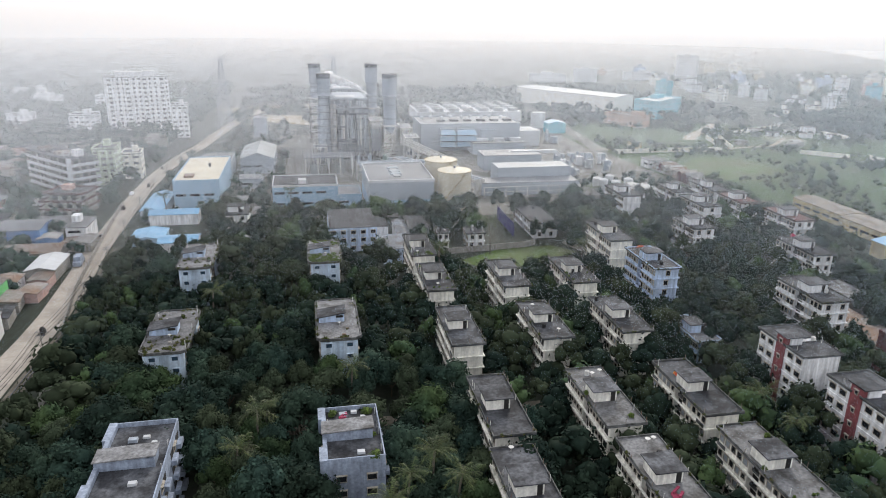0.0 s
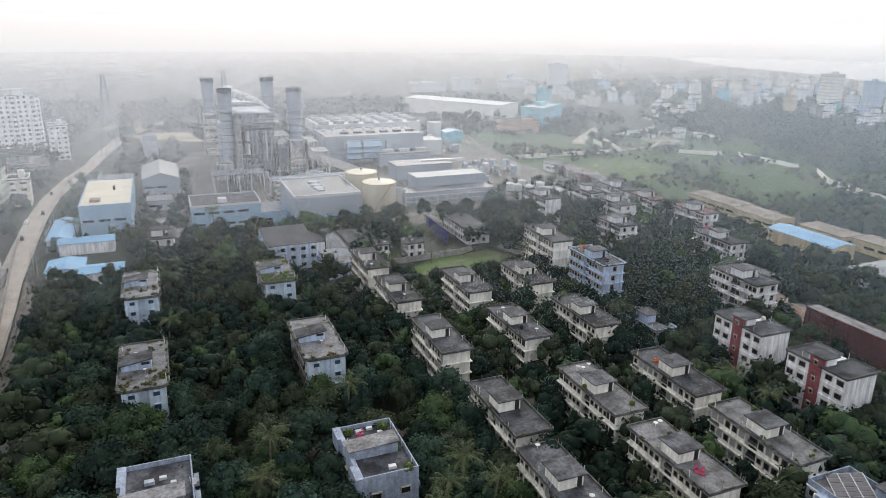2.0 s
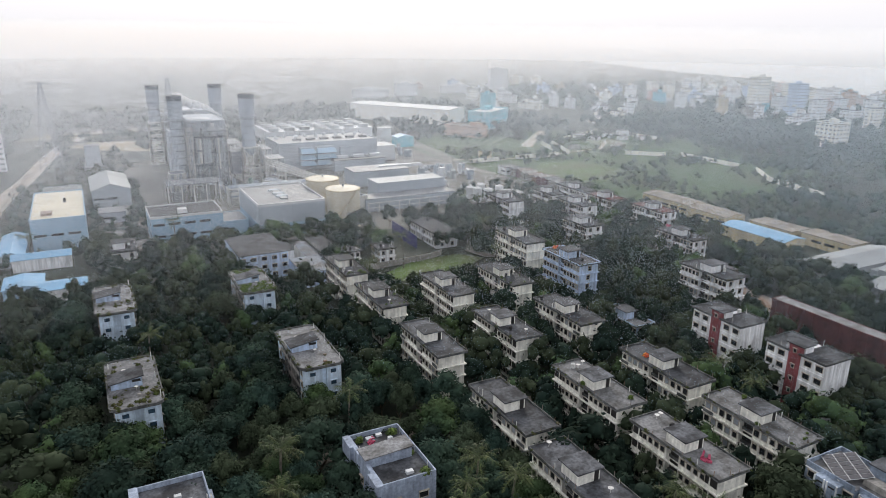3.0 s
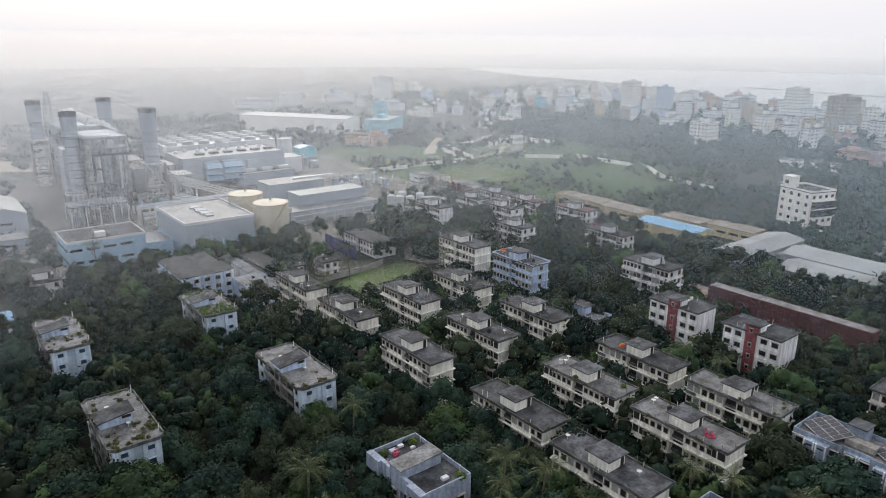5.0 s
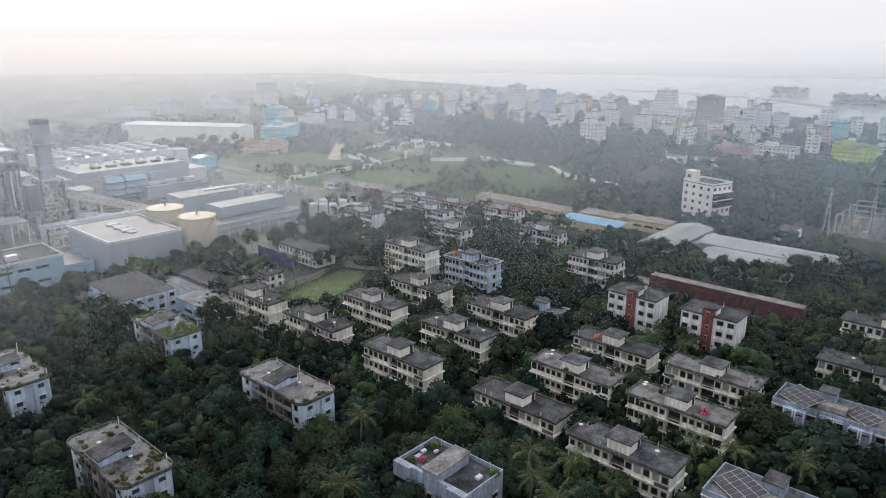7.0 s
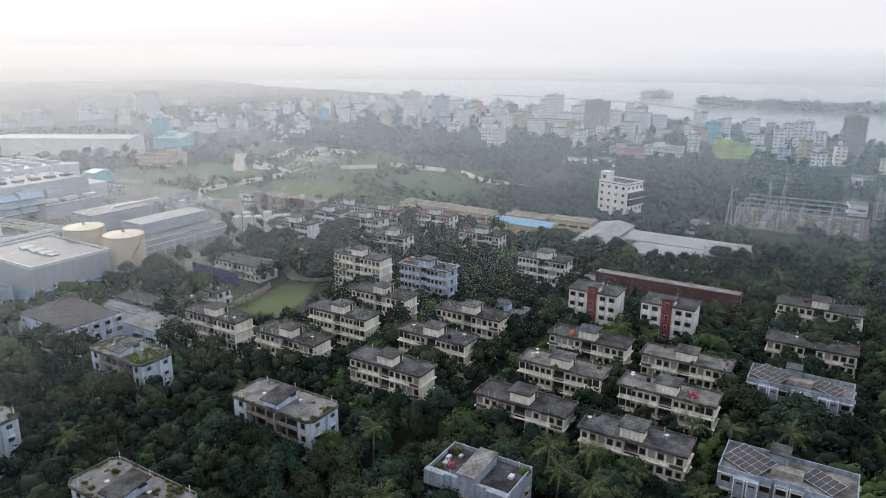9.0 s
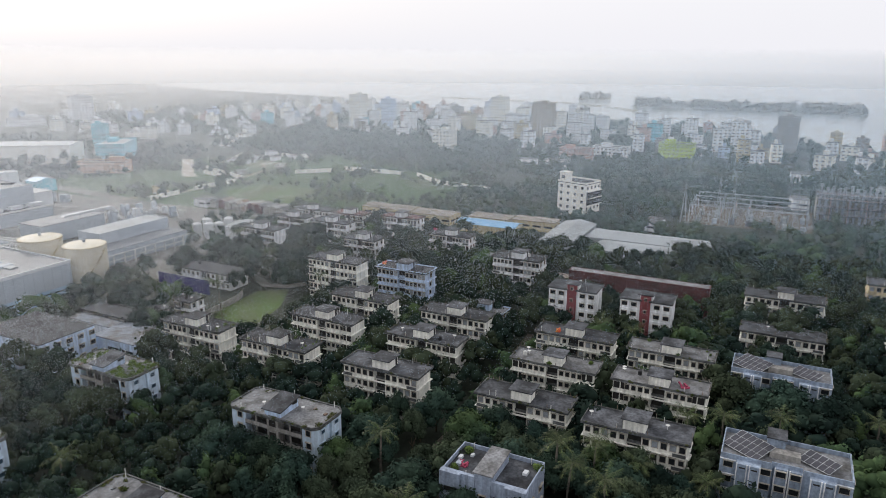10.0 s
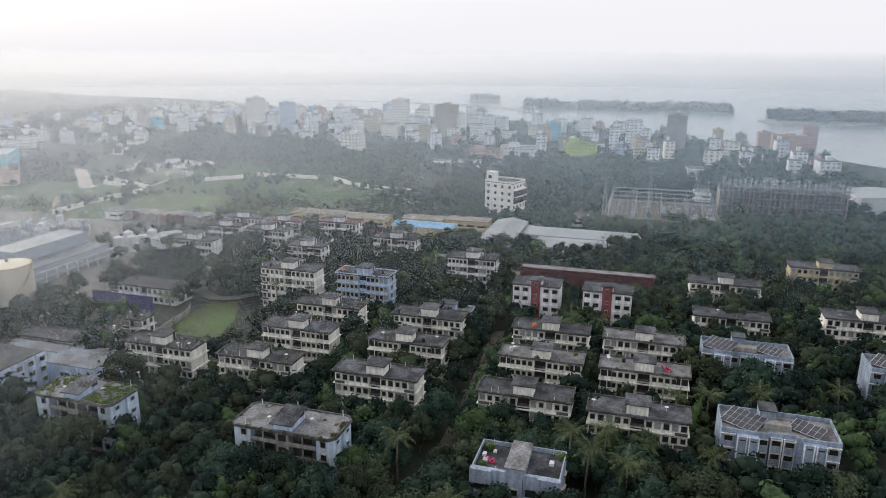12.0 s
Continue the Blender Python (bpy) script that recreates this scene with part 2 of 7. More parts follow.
# ---- mesh building ----
class Solid:
    """Collects boxes, cylinders, tubes and faces for one mesh."""

    def __init__(self):
        self.v, self.f = [], []

    def face(self, *points):
        k = len(self.v)
        self.v += points
        self.f.append(tuple(range(k, k + len(points))))
        return self

    def hexa(self, low, high):
        """Four corners below and four above, both counter-clockwise."""
        k = len(self.v)
        self.v += list(low) + list(high)
        self.f += [(k + 3, k + 2, k + 1, k), (k + 4, k + 5, k + 6, k + 7)]
        self.f += [(k + i, k + (i + 1) % 4, k + 4 + (i + 1) % 4, k + 4 + i) for i in range(4)]
        return self

    def box(self, x0, x1, y0, y1, z0, z1, taper=0.0):
        t = taper
        return self.hexa([(x0, y0, z0), (x1, y0, z0), (x1, y1, z0), (x0, y1, z0)],
                         [(x0 + t, y0 + t, z1), (x1 - t, y0 + t, z1), (x1 - t, y1 - t, z1), (x0 + t, y1 - t, z1)])

    def prism(self, points, z0, z1):
        """An upright block over a convex outline, counter-clockwise."""
        k, n = len(self.v), len(points)
        self.v += [(x, y, z0) for x, y in points] + [(x, y, z1) for x, y in points]
        self.f += [tuple(range(k + n - 1, k - 1, -1)), tuple(range(k + n, k + 2 * n))]
        self.f += [(k + i, k + (i + 1) % n, k + n + (i + 1) % n, k + n + i) for i in range(n)]
        return self

    def cyl(self, x, y, z0, z1, r0, r1=None, n=12):
        r1 = r0 if r1 is None else r1
        k = len(self.v)
        for z, r in ((z0, r0), (z1, r1)):
            self.v += [(x + r * math.cos(6.2832 * i / n), y + r * math.sin(6.2832 * i / n), z) for i in range(n)]
        self.f += [(k + i, k + (i + 1) % n, k + n + (i + 1) % n, k + n + i) for i in range(n)]
        self.f += [tuple(range(k + n - 1, k - 1, -1)), tuple(range(k + n, k + 2 * n))]
        return self

    def bar(self, p, q, r):
        """A square bar from p to q."""
        p, q = Vector(p), Vector(q)
        d = (q - p).normalized()
        a = d.cross(Vector((0, 0, 1)) if abs(d.z) < 0.9 else Vector((1, 0, 0))).normalized() * r
        b = d.cross(a).normalized() * r
        return self.hexa([tuple(p + s * a + t * b) for s, t in ((-1, -1), (1, -1), (1, 1), (-1, 1))],
                         [tuple(q + s * a + t * b) for s, t in ((-1, -1), (1, -1), (1, 1), (-1, 1))])

    def tube(self, points, r, n=4):
        """A thin round line through the points, as one piece."""
        k = len(self.v)
        for p in points:
            self.v += [(p[0] + r * math.cos(6.2832 * i / n), p[1], p[2] + r * math.sin(6.2832 * i / n)) for i in range(n)]
        for j in range(len(points) - 1):
            self.f += [(k + j * n + i, k + j * n + (i + 1) % n, k + (j + 1) * n + (i + 1) % n, k + (j + 1) * n + i) for i in range(n)]
        return self

    def gable(self, x0, x1, y0, y1, z0, rise, along="y", thick=0.15):
        """A pitched sheet roof with its ridge along one axis."""
        if along == "y":
            m = (x0 + x1) / 2
            for a, b in ((x0, m), (m, x1)):
                za, zb = (z0, z0 + rise) if a == x0 else (z0 + rise, z0)
                self.hexa([(a, y0, za - thick), (b, y0, zb - thick), (b, y1, zb - thick), (a, y1, za - thick)],
                          [(a, y0, za), (b, y0, zb), (b, y1, zb), (a, y1, za)])
        else:
            m = (y0 + y1) / 2
            for a, b in ((y0, m), (m, y1)):
                za, zb = (z0, z0 + rise) if a == y0 else (z0 + rise, z0)
                self.hexa([(x0, a, za - thick), (x1, a, za - thick), (x1, b, zb - thick), (x0, b, zb - thick)],
                          [(x0, a, za), (x1, a, za), (x1, b, zb), (x0, b, zb)])
        return self

    def rim(self, x0, x1, y0, y1, z0, z1, t):
        self.box(x0, x1, y0, y0 + t, z0, z1).box(x0, x1, y1 - t, y1, z0, z1)
        return self.box(x0, x0 + t, y0 + t, y1 - t, z0, z1).box(x1 - t, x1, y0 + t, y1 - t, z0, z1)

    def mesh(self, name, *materials):
        me = bpy.data.meshes.new(name)
        me.from_pydata(self.v, [], self.f)
        for m in materials:
            me.materials.append(m)
        return me


def part(name, solid, material, parent, label=""):
    """Links one mesh under its thing; solid is a Solid or a ready mesh."""
    me = solid if isinstance(solid, bpy.types.Mesh) else solid.mesh(name, material)
    ob = new(name, me)
    ob.parent = parent
    return tagged(ob, label) if label else ob


def thing(name, x, y, z, label, category, group="", turn=0.0, kind=""):
    ob = new(name)
    ob.empty_display_size = 0.5
    ob.matrix_basis = pose(x, y, z, 0, 0, turn)
    return tagged(ob, label, category, group, kind)


def structure(name, solid, material, label, category, z=0.0):
    ob = new(name, solid.mesh(name, material))
    ob.location.z = z
    return tagged(ob, label, category, kind="structure")


KEEP = []


def keep(x0, x1, y0, y1, margin=1.0):
    """Ground on which no tree grows."""
    KEEP.append((x0 - margin, x1 + margin, y0 - margin, y1 + margin))


def free(x, y):
    return not any(a < x < b and c < y < d for a, b, c, d in KEEP)


def ball(n_rings=3, n_seg=6):
    v, f = [(0, 0, 1)], []
    for i in range(1, n_rings + 1):
        a = math.pi * i / (n_rings + 1)
        v += [(math.sin(a) * math.cos(6.2832 * j / n_seg), math.sin(a) * math.sin(6.2832 * j / n_seg), math.cos(a)) for j in range(n_seg)]
    v.append((0, 0, -1))
    for j in range(n_seg):
        f.append((0, 1 + j, 1 + (j + 1) % n_seg))
        k = 1 + (n_rings - 1) * n_seg
        f.append((len(v) - 1, k + (j + 1) % n_seg, k + j))
    for i in range(n_rings - 1):
        for j in range(n_seg):
            a, b = 1 + i * n_seg + j, 1 + i * n_seg + (j + 1) % n_seg
            f.append((a, a + n_seg, b + n_seg))
            f.append((a, b + n_seg, b))
    return np.array(v), np.array(f)


def crown_arrays(seed, rad, height, lobes, leaves, leaf, rings=(4, 7)):
    """Vertices and triangles of a crown: overlapping uneven lobes under a coat of leaf sprays. Base of the crown at z 0."""
    r = np.random.RandomState(seed)
    bv, bf = ball(*rings)
    vs, fs, k = [], [], 0
    shift = r.uniform(-0.12, 0.12, 2) * rad
    for c in range(lobes):
        a = c * 2.39996 + r.uniform(-0.5, 0.5)
        u = math.sqrt(c / lobes)
        cr = rad * r.uniform(0.8, 1.15) * (0.95 / lobes ** 0.38)
        rho = u * (rad - cr * 0.75)
        top = height * (1 - 0.5 * u ** 2.2) * r.uniform(0.84, 1.06)
        cx, cy, cz = rho * math.cos(a) + shift[0], rho * math.sin(a) + shift[1], max(top - cr * 0.85, cr * 0.45)
        squash = np.array([r.uniform(0.85, 1.2), r.uniform(0.85, 1.2), r.uniform(0.75, 1.0)])
        v = bv * (1 + r.uniform(-0.2, 0.2, (len(bv), 1))) * cr * 0.70 * squash + [cx, cy, cz]
        vs.append(v)
        fs.append(bf + k)
        k += len(v)
        n = leaves
        d = r.normal(size=(n, 3))
        d[:, 2] = np.abs(d[:, 2]) * 1.15 - 0.4
        d /= np.linalg.norm(d, axis=1)[:, None]
        p = d * cr * r.uniform(0.66, 1.15, (n, 1)) * squash + [cx, cy, cz]
        nn = d * 0.8 + [0, 0, 0.45] + r.normal(size=(n, 3)) * 0.5
        nn /= np.linalg.norm(nn, axis=1)[:, None]
        t1 = np.cross(nn, r.normal(size=(n, 3)))
        t1 /= np.linalg.norm(t1, axis=1)[:, None]
        t2 = np.cross(nn, t1)
        s = leaf * r.uniform(0.55, 1.35, (n, 1))
        q = np.stack([p - t1 * s, p - t2 * s * 0.6 - nn * s * 0.15, p + t1 * s, p + t2 * s * 0.6 - nn * s * 0.15], 1).reshape(-1, 3)
        vs.append(q)
        b = k + np.arange(n)[:, None] * 4
        fs.append(np.concatenate([b + [0, 1, 2], b + [0, 2, 3]]))
        k += 4 * n
    return np.concatenate(vs), np.concatenate(fs)


def mesh_from(name, v, f, material):
    me = bpy.data.meshes.new(name)
    me.vertices.add(len(v))
    me.vertices.foreach_set("co", v.astype(np.float32).ravel())
    me.loops.add(f.size)
    me.loops.foreach_set("vertex_index", f.astype(np.int32).ravel())
    me.polygons.add(len(f))
    me.polygons.foreach_set("loop_start", np.arange(0, f.size, 3, dtype=np.int32))
    me.update()
    me.materials.append(material)
    return me




# ---- ground, roads, river ----
g = Solid()
R = 4700
g.face(*[(R * math.cos(6.28319 * i / 96), R * math.sin(6.28319 * i / 96) + 100, 0) for i in range(96)])
structure("ground", g, M["ground"], "dark green and brown earth under the trees", "ground")


def ribbon(points, width, z, thick=0.12):
    s = Solid()
    left, right = [], []
    for i, (x, y) in enumerate(points):
        a, b = Vector(points[max(i - 1, 0)]), Vector(points[min(i + 1, len(points) - 1)])
        d = (b - a).normalized()
        left.append((x - d.y * width / 2, y + d.x * width / 2))
        right.append((x + d.y * width / 2, y - d.x * width / 2))
    for i in range(len(points) - 1):
        c = [right[i], right[i + 1], left[i + 1], left[i]]
        s.hexa([(x, y, z - thick) for x, y in c], [(x, y, z) for x, y in c])
    for a, b in zip(points, points[1:]):
        n = max(1, int((Vector(b) - Vector(a)).length / 5))
        for k in range(n + 1):
            px, py = a[0] + (b[0] - a[0]) * k / n, a[1] + (b[1] - a[1]) * k / n
            KEEP.append((px - width / 2 - 0.5, px + width / 2 + 0.5, py - width / 2 - 0.5, py + width / 2 + 0.5))
    return s


ROAD = [(-84, -90), (-80, 0), (-78, 90), (-76.8, 166), (-75.7, 187), (-75.6, 204), (-77.4, 236), (-79.4, 263), (-80.6, 302), (-81.8, 351), (-80.6, 394), (-76.5, 434), (-70, 470), (-63, 530), (-51, 610), (-19, 683)]
keep(-71.2, -40.6, 247.8, 292.7, 0)
structure("road", ribbon(ROAD, 8.6, 0.14), M["dirt_road"], "pale dusty main road with worn edges", "road")
structure("pavement", ribbon([(-56, 95), (-60.5, 124), (-62.3, 136), (-63.4, 146), (-63.6, 156), (-66, 172)], 2.4, 0.12), M["yard"], "pale footpath beside the railway line", "path")
keep(-11.7, 95.7, 130.4, 135.9, 0.3)
structure("lane", ribbon([(-19.4, 132.1), (12.3, 132.3), (43, 132.9), (71.6, 134.4), (95.3, 135.8)], 3.6, 0.10), M["path"], "narrow brown lane between housing blocks", "lane")
structure("drive", ribbon([(113.8, 225.4), (98, 236.5), (95.3, 244.7), (101.3, 253.8), (115.4, 261.1), (125.7, 265.6), (141.9, 288)], 4.2, 0.11), M["yard"], "pale concrete drive curving past the lawn", "drive")
s = Solid()
s.face((48, 230, 0.1), (59.8, 219.9, 0.1), (79, 224.5, 0.1), (95.2, 233.7, 0.1), (88.2, 242.9, 0.1), (67, 241.1, 0.1))
keep(44.1, 93.5, 211.7, 245.6, 1)
keep(1.4, 36, 236.4, 274.8, 0)
keep(62.8, 74.4, 242.2, 267.2, 0)
structure("lawn", s, M["lawn"], "open mown green lawn beside the wall", "lawn")
s = Solid()
s.face((-42.5, 299.1, 0.06), (-10.8, 293.5, 0.06), (62.1, 288, 0.06), (92.5, 288, 0.06), (150.4, 310.2, 0.06), (183.2, 332.1, 0.06), (178.8, 409, 0.06), (183.5, 529.7, 0.06), (54.7, 528.6, 0.06), (-20.3, 504.9, 0.06), (-29, 433.2, 0.06), (-35.4, 375.1, 0.06))
keep(-14.7, 129.2, 284.8, 533, 0)
keep(125.7, 177, 345, 542.6, 0)
keep(-40.5, -18.4, 374.4, 426, 0)
s2 = Solid()
s2.face((136.1, 333.9, 0.1), (142, 327.8, 0.1), (159, 326.9, 0.1), (168.1, 332.1, 0.1), (165.8, 340.8, 0.1), (148.8, 344.3, 0.1), (137.7, 340.8, 0.1))
structure("lawn_oval", s2, M["lawn"], "small oval lawn beside the process yard", "lawn")
structure("yard", s, M["yard"], "pale concrete and gravel yard of the power plant", "yard")
s = Solid()
s.face((193.2, 288, 0.05), (316, 247.7, 0.05), (413.1, 315.1, 0.05), (404.4, 474.6, 0.05), (307.5, 545.8, 0.05), (167.5, 537.1, 0.05), (172.4, 358.1, 0.05))
structure("field", s, M["grass"], "open rough green field with bare patches", "field")
for pts in (((-83.1, 641.9), (-61.8, 670.7), (-17.1, 675.3), (5.8, 690.5), (15.1, 665.1), (-26.2, 640.5)), ((-49.5, 595.6), (-33.5, 614.6), (-0.6, 606.7), (31.4, 566.9), (10.9, 547.7), (-26.4, 570))):
    s = Solid()
    s.face(*[(x, y, 0.07) for x, y in pts])
    keep(min(p[0] for p in pts), max(p[0] for p in pts), min(p[1] for p in pts) + 8, max(p[1] for p in pts) - 8, -3)
    structure("sand_flat", s, M["sand_dry"], "pale sandy flat beyond the plant", "sand")
structure("plant_road", ribbon([(219, 271.9), (191.1, 325.1), (185.8, 351.2), (182.5, 409), (191.4, 474.7), (196.8, 537.8), (196.6, 583), (204.3, 669.8)], 10, 0.12), M["yard"], "pale access road beside the plant", "road")
s = Solid()
s.face((520, -330, 0.2), (545, -96, 0.2), (618, -45, 0.2), (660, -2, 0.2), (730, 60, 0.2), (850, 165, 0.2), (905, 300, 0.2), (915, 430, 0.2), (930, 540, 0.2), (1040, 730, 0.2), (1180, 1000, 0.2), (1250, 1400, 0.2), (1500, 2000, 0.2), (2300, 3500, 0.2),
       (4300, 1700, 0.2), (4500, -300, 0.2), (2500, -1800, 0.2), (800, -1200, 0.2))
structure("water", s, M["water"], "wide pale grey river under the haze", "river")
s = Solid()
s.face((2300, 390, 0.6), (2040, 1096, 0.6), (1830, 1800, 0.6), (2300, 3500, 0.6), (3300, 3400, 0.6), (4480, 1300, 0.6), (4560, 0, 0.6), (3600, -1900, 0.6), (2850, -1150, 0.6), (2620, -530, 0.6))
structure("far_bank", s, M["ground"], "flat far bank of the river in haze", "bank")
s = Solid()
s.face((1255, 765, 0.5), (1215, 455, 0.5), (1100, 335, 0.5), (1060, 300, 0.5), (1072, 288, 0.5), (1120, 312, 0.5), (1238, 440, 0.5), (1280, 765, 0.5))
structure("sand_bar", s, M["sand"], "long low sand bar in the river", "sandbar")
s = Solid()
s.face((960, -60, 0.55), (1020, -50, 0.55), (1130, -95, 0.55), (1150, -420, 0.55), (930, -420, 0.55), (985, -200, 0.55))
structure("island", s, M["sand"], "wooded river island with sandy edge", "island")
s = Solid()
s.face((1185, 338, 0.55), (1268, 335, 0.55), (1262, 120, 0.55), (1250, -35, 0.55), (1195, -35, 0.55), (1205, 140, 0.55))
structure("island_long", s, M["sand"], "long narrow wooded island with sandy edge", "island")
s = Solid()
s.face((1362, 485, 0.55), (1418, 490, 0.55), (1424, 420, 0.55), (1370, 416, 0.55))
structure("island_small", s, M["sand"], "wooded river island with sandy edge", "island")


# ---- windows, shared by all facades ----
def window_mesh(name, w, h):
    """One window facing -x: a moulded frame with the dark pane set back in it."""
    s = Solid()
    o, i = (w / 2 + 0.1, h / 2 + 0.1), (w / 2, h / 2)
    loops = [(0.0, o), (-0.14, o), (-0.14, i), (-0.04, i)]
    for x, (a, b) in loops:
        s.v += [(x, -a, -b), (x, a, -b), (x, a, b), (x, -a, b)]
    for k in range(3):
        s.f += [(4 * k + j, 4 * k + 4 + j, 4 * k + 4 + (j + 1) % 4, 4 * k + (j + 1) % 4) for j in range(4)]
    s.f.append((15, 14, 13, 12))
    s.box(-0.42, 0.0, -w / 2 - 0.18, w / 2 + 0.18, h / 2 + 0.12, h / 2 + 0.22)
    me = s.mesh(name, M["frame"], M["glass"])
    me.polygons[12].material_index = 1
    return me


WIN = window_mesh("window", 0.95, 1.15)
WIN_TALL = window_mesh("window", 1.15, 1.4)
WIN_SMALL = window_mesh("window", 0.7, 0.9)
WIN_WIDE = window_mesh("window", 1.6, 1.2)


WIN_PALE = window_mesh("window", 1.15, 1.4)
WIN_PALE.materials[1] = M["shutter"]
WIN_BLUE = window_mesh("window", 1.3, 1.0)
WIN_BLUE.materials[0], WIN_BLUE.materials[1] = M["plaster_sky"], M["pane_blue"]


def window(parent, me, x, y, z, turn=0.0):
    ob = new("window", me)
    ob.parent = parent
    ob.matrix_basis = pose(x, y, z, 0, 0, turn)
    return ob


STOREY = 2.95


def roof_clutter(t, rnd, x0, x1, y0, y1, z):
    """Pipes, tanks and dishes on a flat roof, as parts of the building."""
    for _ in range(rnd.randint(2, 5)):
        x, y = rnd.choice((x0 + 0.5, x1 - 0.5)), rnd.uniform(y0 + 1, y1 - 1)
        part("vent_pipe", Solid().cyl(x, y, z, z + rnd.uniform(0.9, 1.7), 0.07, n=6), M["pipe"], t, "white vent pipe")
    if rnd.random() < 0.6:
        x, y = rnd.uniform(x0 + 1.5, x1 - 1.5), rnd.uniform(y0 + 2, y1 - 2)
        s = Solid().cyl(x, y, z, z + 1.0, 0.5, 0.5, 10)
        s.cyl(x, y, z + 1.0, z + 1.15, 0.45, 0.2, 10)
        part("water_tank", s, rnd.choice((M["pipe"], M["tank_black"])), t, "plastic roof water tank")


def block(x0, y0, colour="plaster_cream", length=23.0, depth=8.0, storeys=4, roof="roof", ends=0, trim="ledge", label="", seed=None, head=True, wide=False, loggia=False):
    """A walk-up housing block: x0, y0 are the low corner of its roof; the stair bay is in the middle of the side at x0."""
    x1, y1 = x0 + depth, y0 + length
    keep(x0 - 1.5, x1, y0 - 0.8, y1, 0.4)
    rnd = random.Random(seed if seed is not None else int(x0 * 31 + y0 * 7))
    t = thing("housing_block", (x0 + x1) / 2, (y0 + y1) / 2, 0, label or "weathered cream concrete housing block with stained flat roof", "apartment block", "housing blocks")
    hx, hy, top = depth / 2 - 0.6, length / 2 - 0.6, storeys * STOREY
    bay = 1.5
    s = Solid()
    s.box(-hx, hx, bay, hy, 0, top).box(-hx, hx, -hy, -bay, 0, top).box(-hx + 1.1, hx, -bay, bay, 0, top)
    part("wall", s, M[colour], t)
    for k in range(1, storeys):
        z = k * STOREY
        s = Solid()
        s.box(-hx - 0.45, -hx, -hy - 0.4, hy + 0.4, z - 0.12, z + 0.1).box(-hx, hx, -hy - 0.4, -hy, z - 0.12, z + 0.1)
        s.box(-hx, hx, hy, hy + 0.4, z - 0.12, z + 0.1).box(hx, hx + 0.45, -hy - 0.4, hy + 0.4, z - 0.12, z + 0.1)
        part("ledge", s, M[colour], t)
    ex, ey = hx + 0.65, hy + 0.6
    part("roof_slab", Solid().box(-ex, ex, -ey, ey, top, top + 0.28), M[roof], t)
    part("parapet", Solid().rim(-ex, ex, -ey, ey, top + 0.28, top + 0.62, 0.16), M[trim], t)
    for k in range(storeys):
        z = k * STOREY
        # the landing's shade is painted as a dark sheet on the wall
        part("stair_opening", Solid().box(-hx + 1.04, -hx + 1.1, -bay + 0.1, bay - 0.1, z + 0.35, z + 2.75), M["dark"], t, "dark sheet painted as the shade of a stair landing")
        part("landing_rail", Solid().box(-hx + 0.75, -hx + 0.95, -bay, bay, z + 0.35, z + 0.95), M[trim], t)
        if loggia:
            # small hooded windows in fours, and at each end a dark sheet as loggia shade
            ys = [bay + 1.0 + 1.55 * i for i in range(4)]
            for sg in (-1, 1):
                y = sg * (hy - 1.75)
                part("loggia", Solid().box(-hx - 0.05, -hx, y - 1.6, y + 1.6, z + 0.95, z + 2.6), M["dark"], t, "dark sheet painted as the shade inside a loggia")
                part("loggia_post", Solid().box(-hx - 0.14, -hx - 0.05, y - 0.12, y + 0.12, z + 0.9, z + 2.65), M[colour], t)
        else:
            ys = [bay + (hy - bay) * f for f in ((0.10, 0.30, 0.50, 0.70, 0.90) if not wide else (0.25, 0.7))]
        for y in ys:
            for sg in (-1, 1):
                me = WIN_WIDE if wide else WIN if loggia else rnd.choice((WIN_TALL, WIN_TALL, WIN, WIN_PALE))
                window(t, me, -hx, sg * y, z + 1.65)
        for e in range(ends):
            y = -hx + (e + 0.5 + (0.5 - rnd.random()) * 0.1) * 2 * hx / ends
            window(t, WIN_TALL, y, -hy, z + 1.65, 90)
        if storeys > 1 and k and not wide and not loggia:
            for sg in (-1, 1):
                y = sg * (hy - 1.4)
                part("balcony", Solid().box(-hx - 0.5, -hx - 0.42, y - 1.3, y + 1.3, z + 0.1, z + 0.8), M[trim] if rnd.random() < 0.6 else M[colour], t)
    z = top + 0.28
    if head:
        a = rnd.uniform(-0.4, 0.4)
        part("stairhead_wall", Solid().box(-hx + 0.4, hx - 1.8, -2.3 + a, 2.3 + a, z, z + 2.3), M[colour], t)
        part("stairhead_roof", Solid().box(-hx - 0.1, hx - 1.3, -2.8 + a, 2.8 + a, z + 2.3, z + 2.52), M["roof"], t)
        # no hole here: a dark sheet gives the doorway its shade
        part("roof_door", Solid().box(0.4, 1.3, -2.36 + a, -2.28 + a, z, z + 2.0), M["dark"], t, "dark sheet painted as the shade of a roof doorway")
    roof_clutter(t, rnd, -ex, ex, -ey, ey, z)
    s = Solid()
    for i in range(11 if y0 < 190 else 0):
        x, y = (rnd.choice((-ex, ex)) * 0.97, rnd.uniform(-ey, ey)) if i < 8 else (rnd.uniform(-ex, ex), rnd.choice((-ey, ey)) * 0.985)
        s.cyl(x, y, z + 0.3, z + rnd.uniform(0.8, 1.5), 0.06, n=5)
    if s.v:
        tagged(part("parapet_rebar", s, M["rust"], t, "rusty bars left standing along the parapet"), kind="stuff")
    # weeds and moss along the roof's edge
    vs, fs, n = [], [], 0
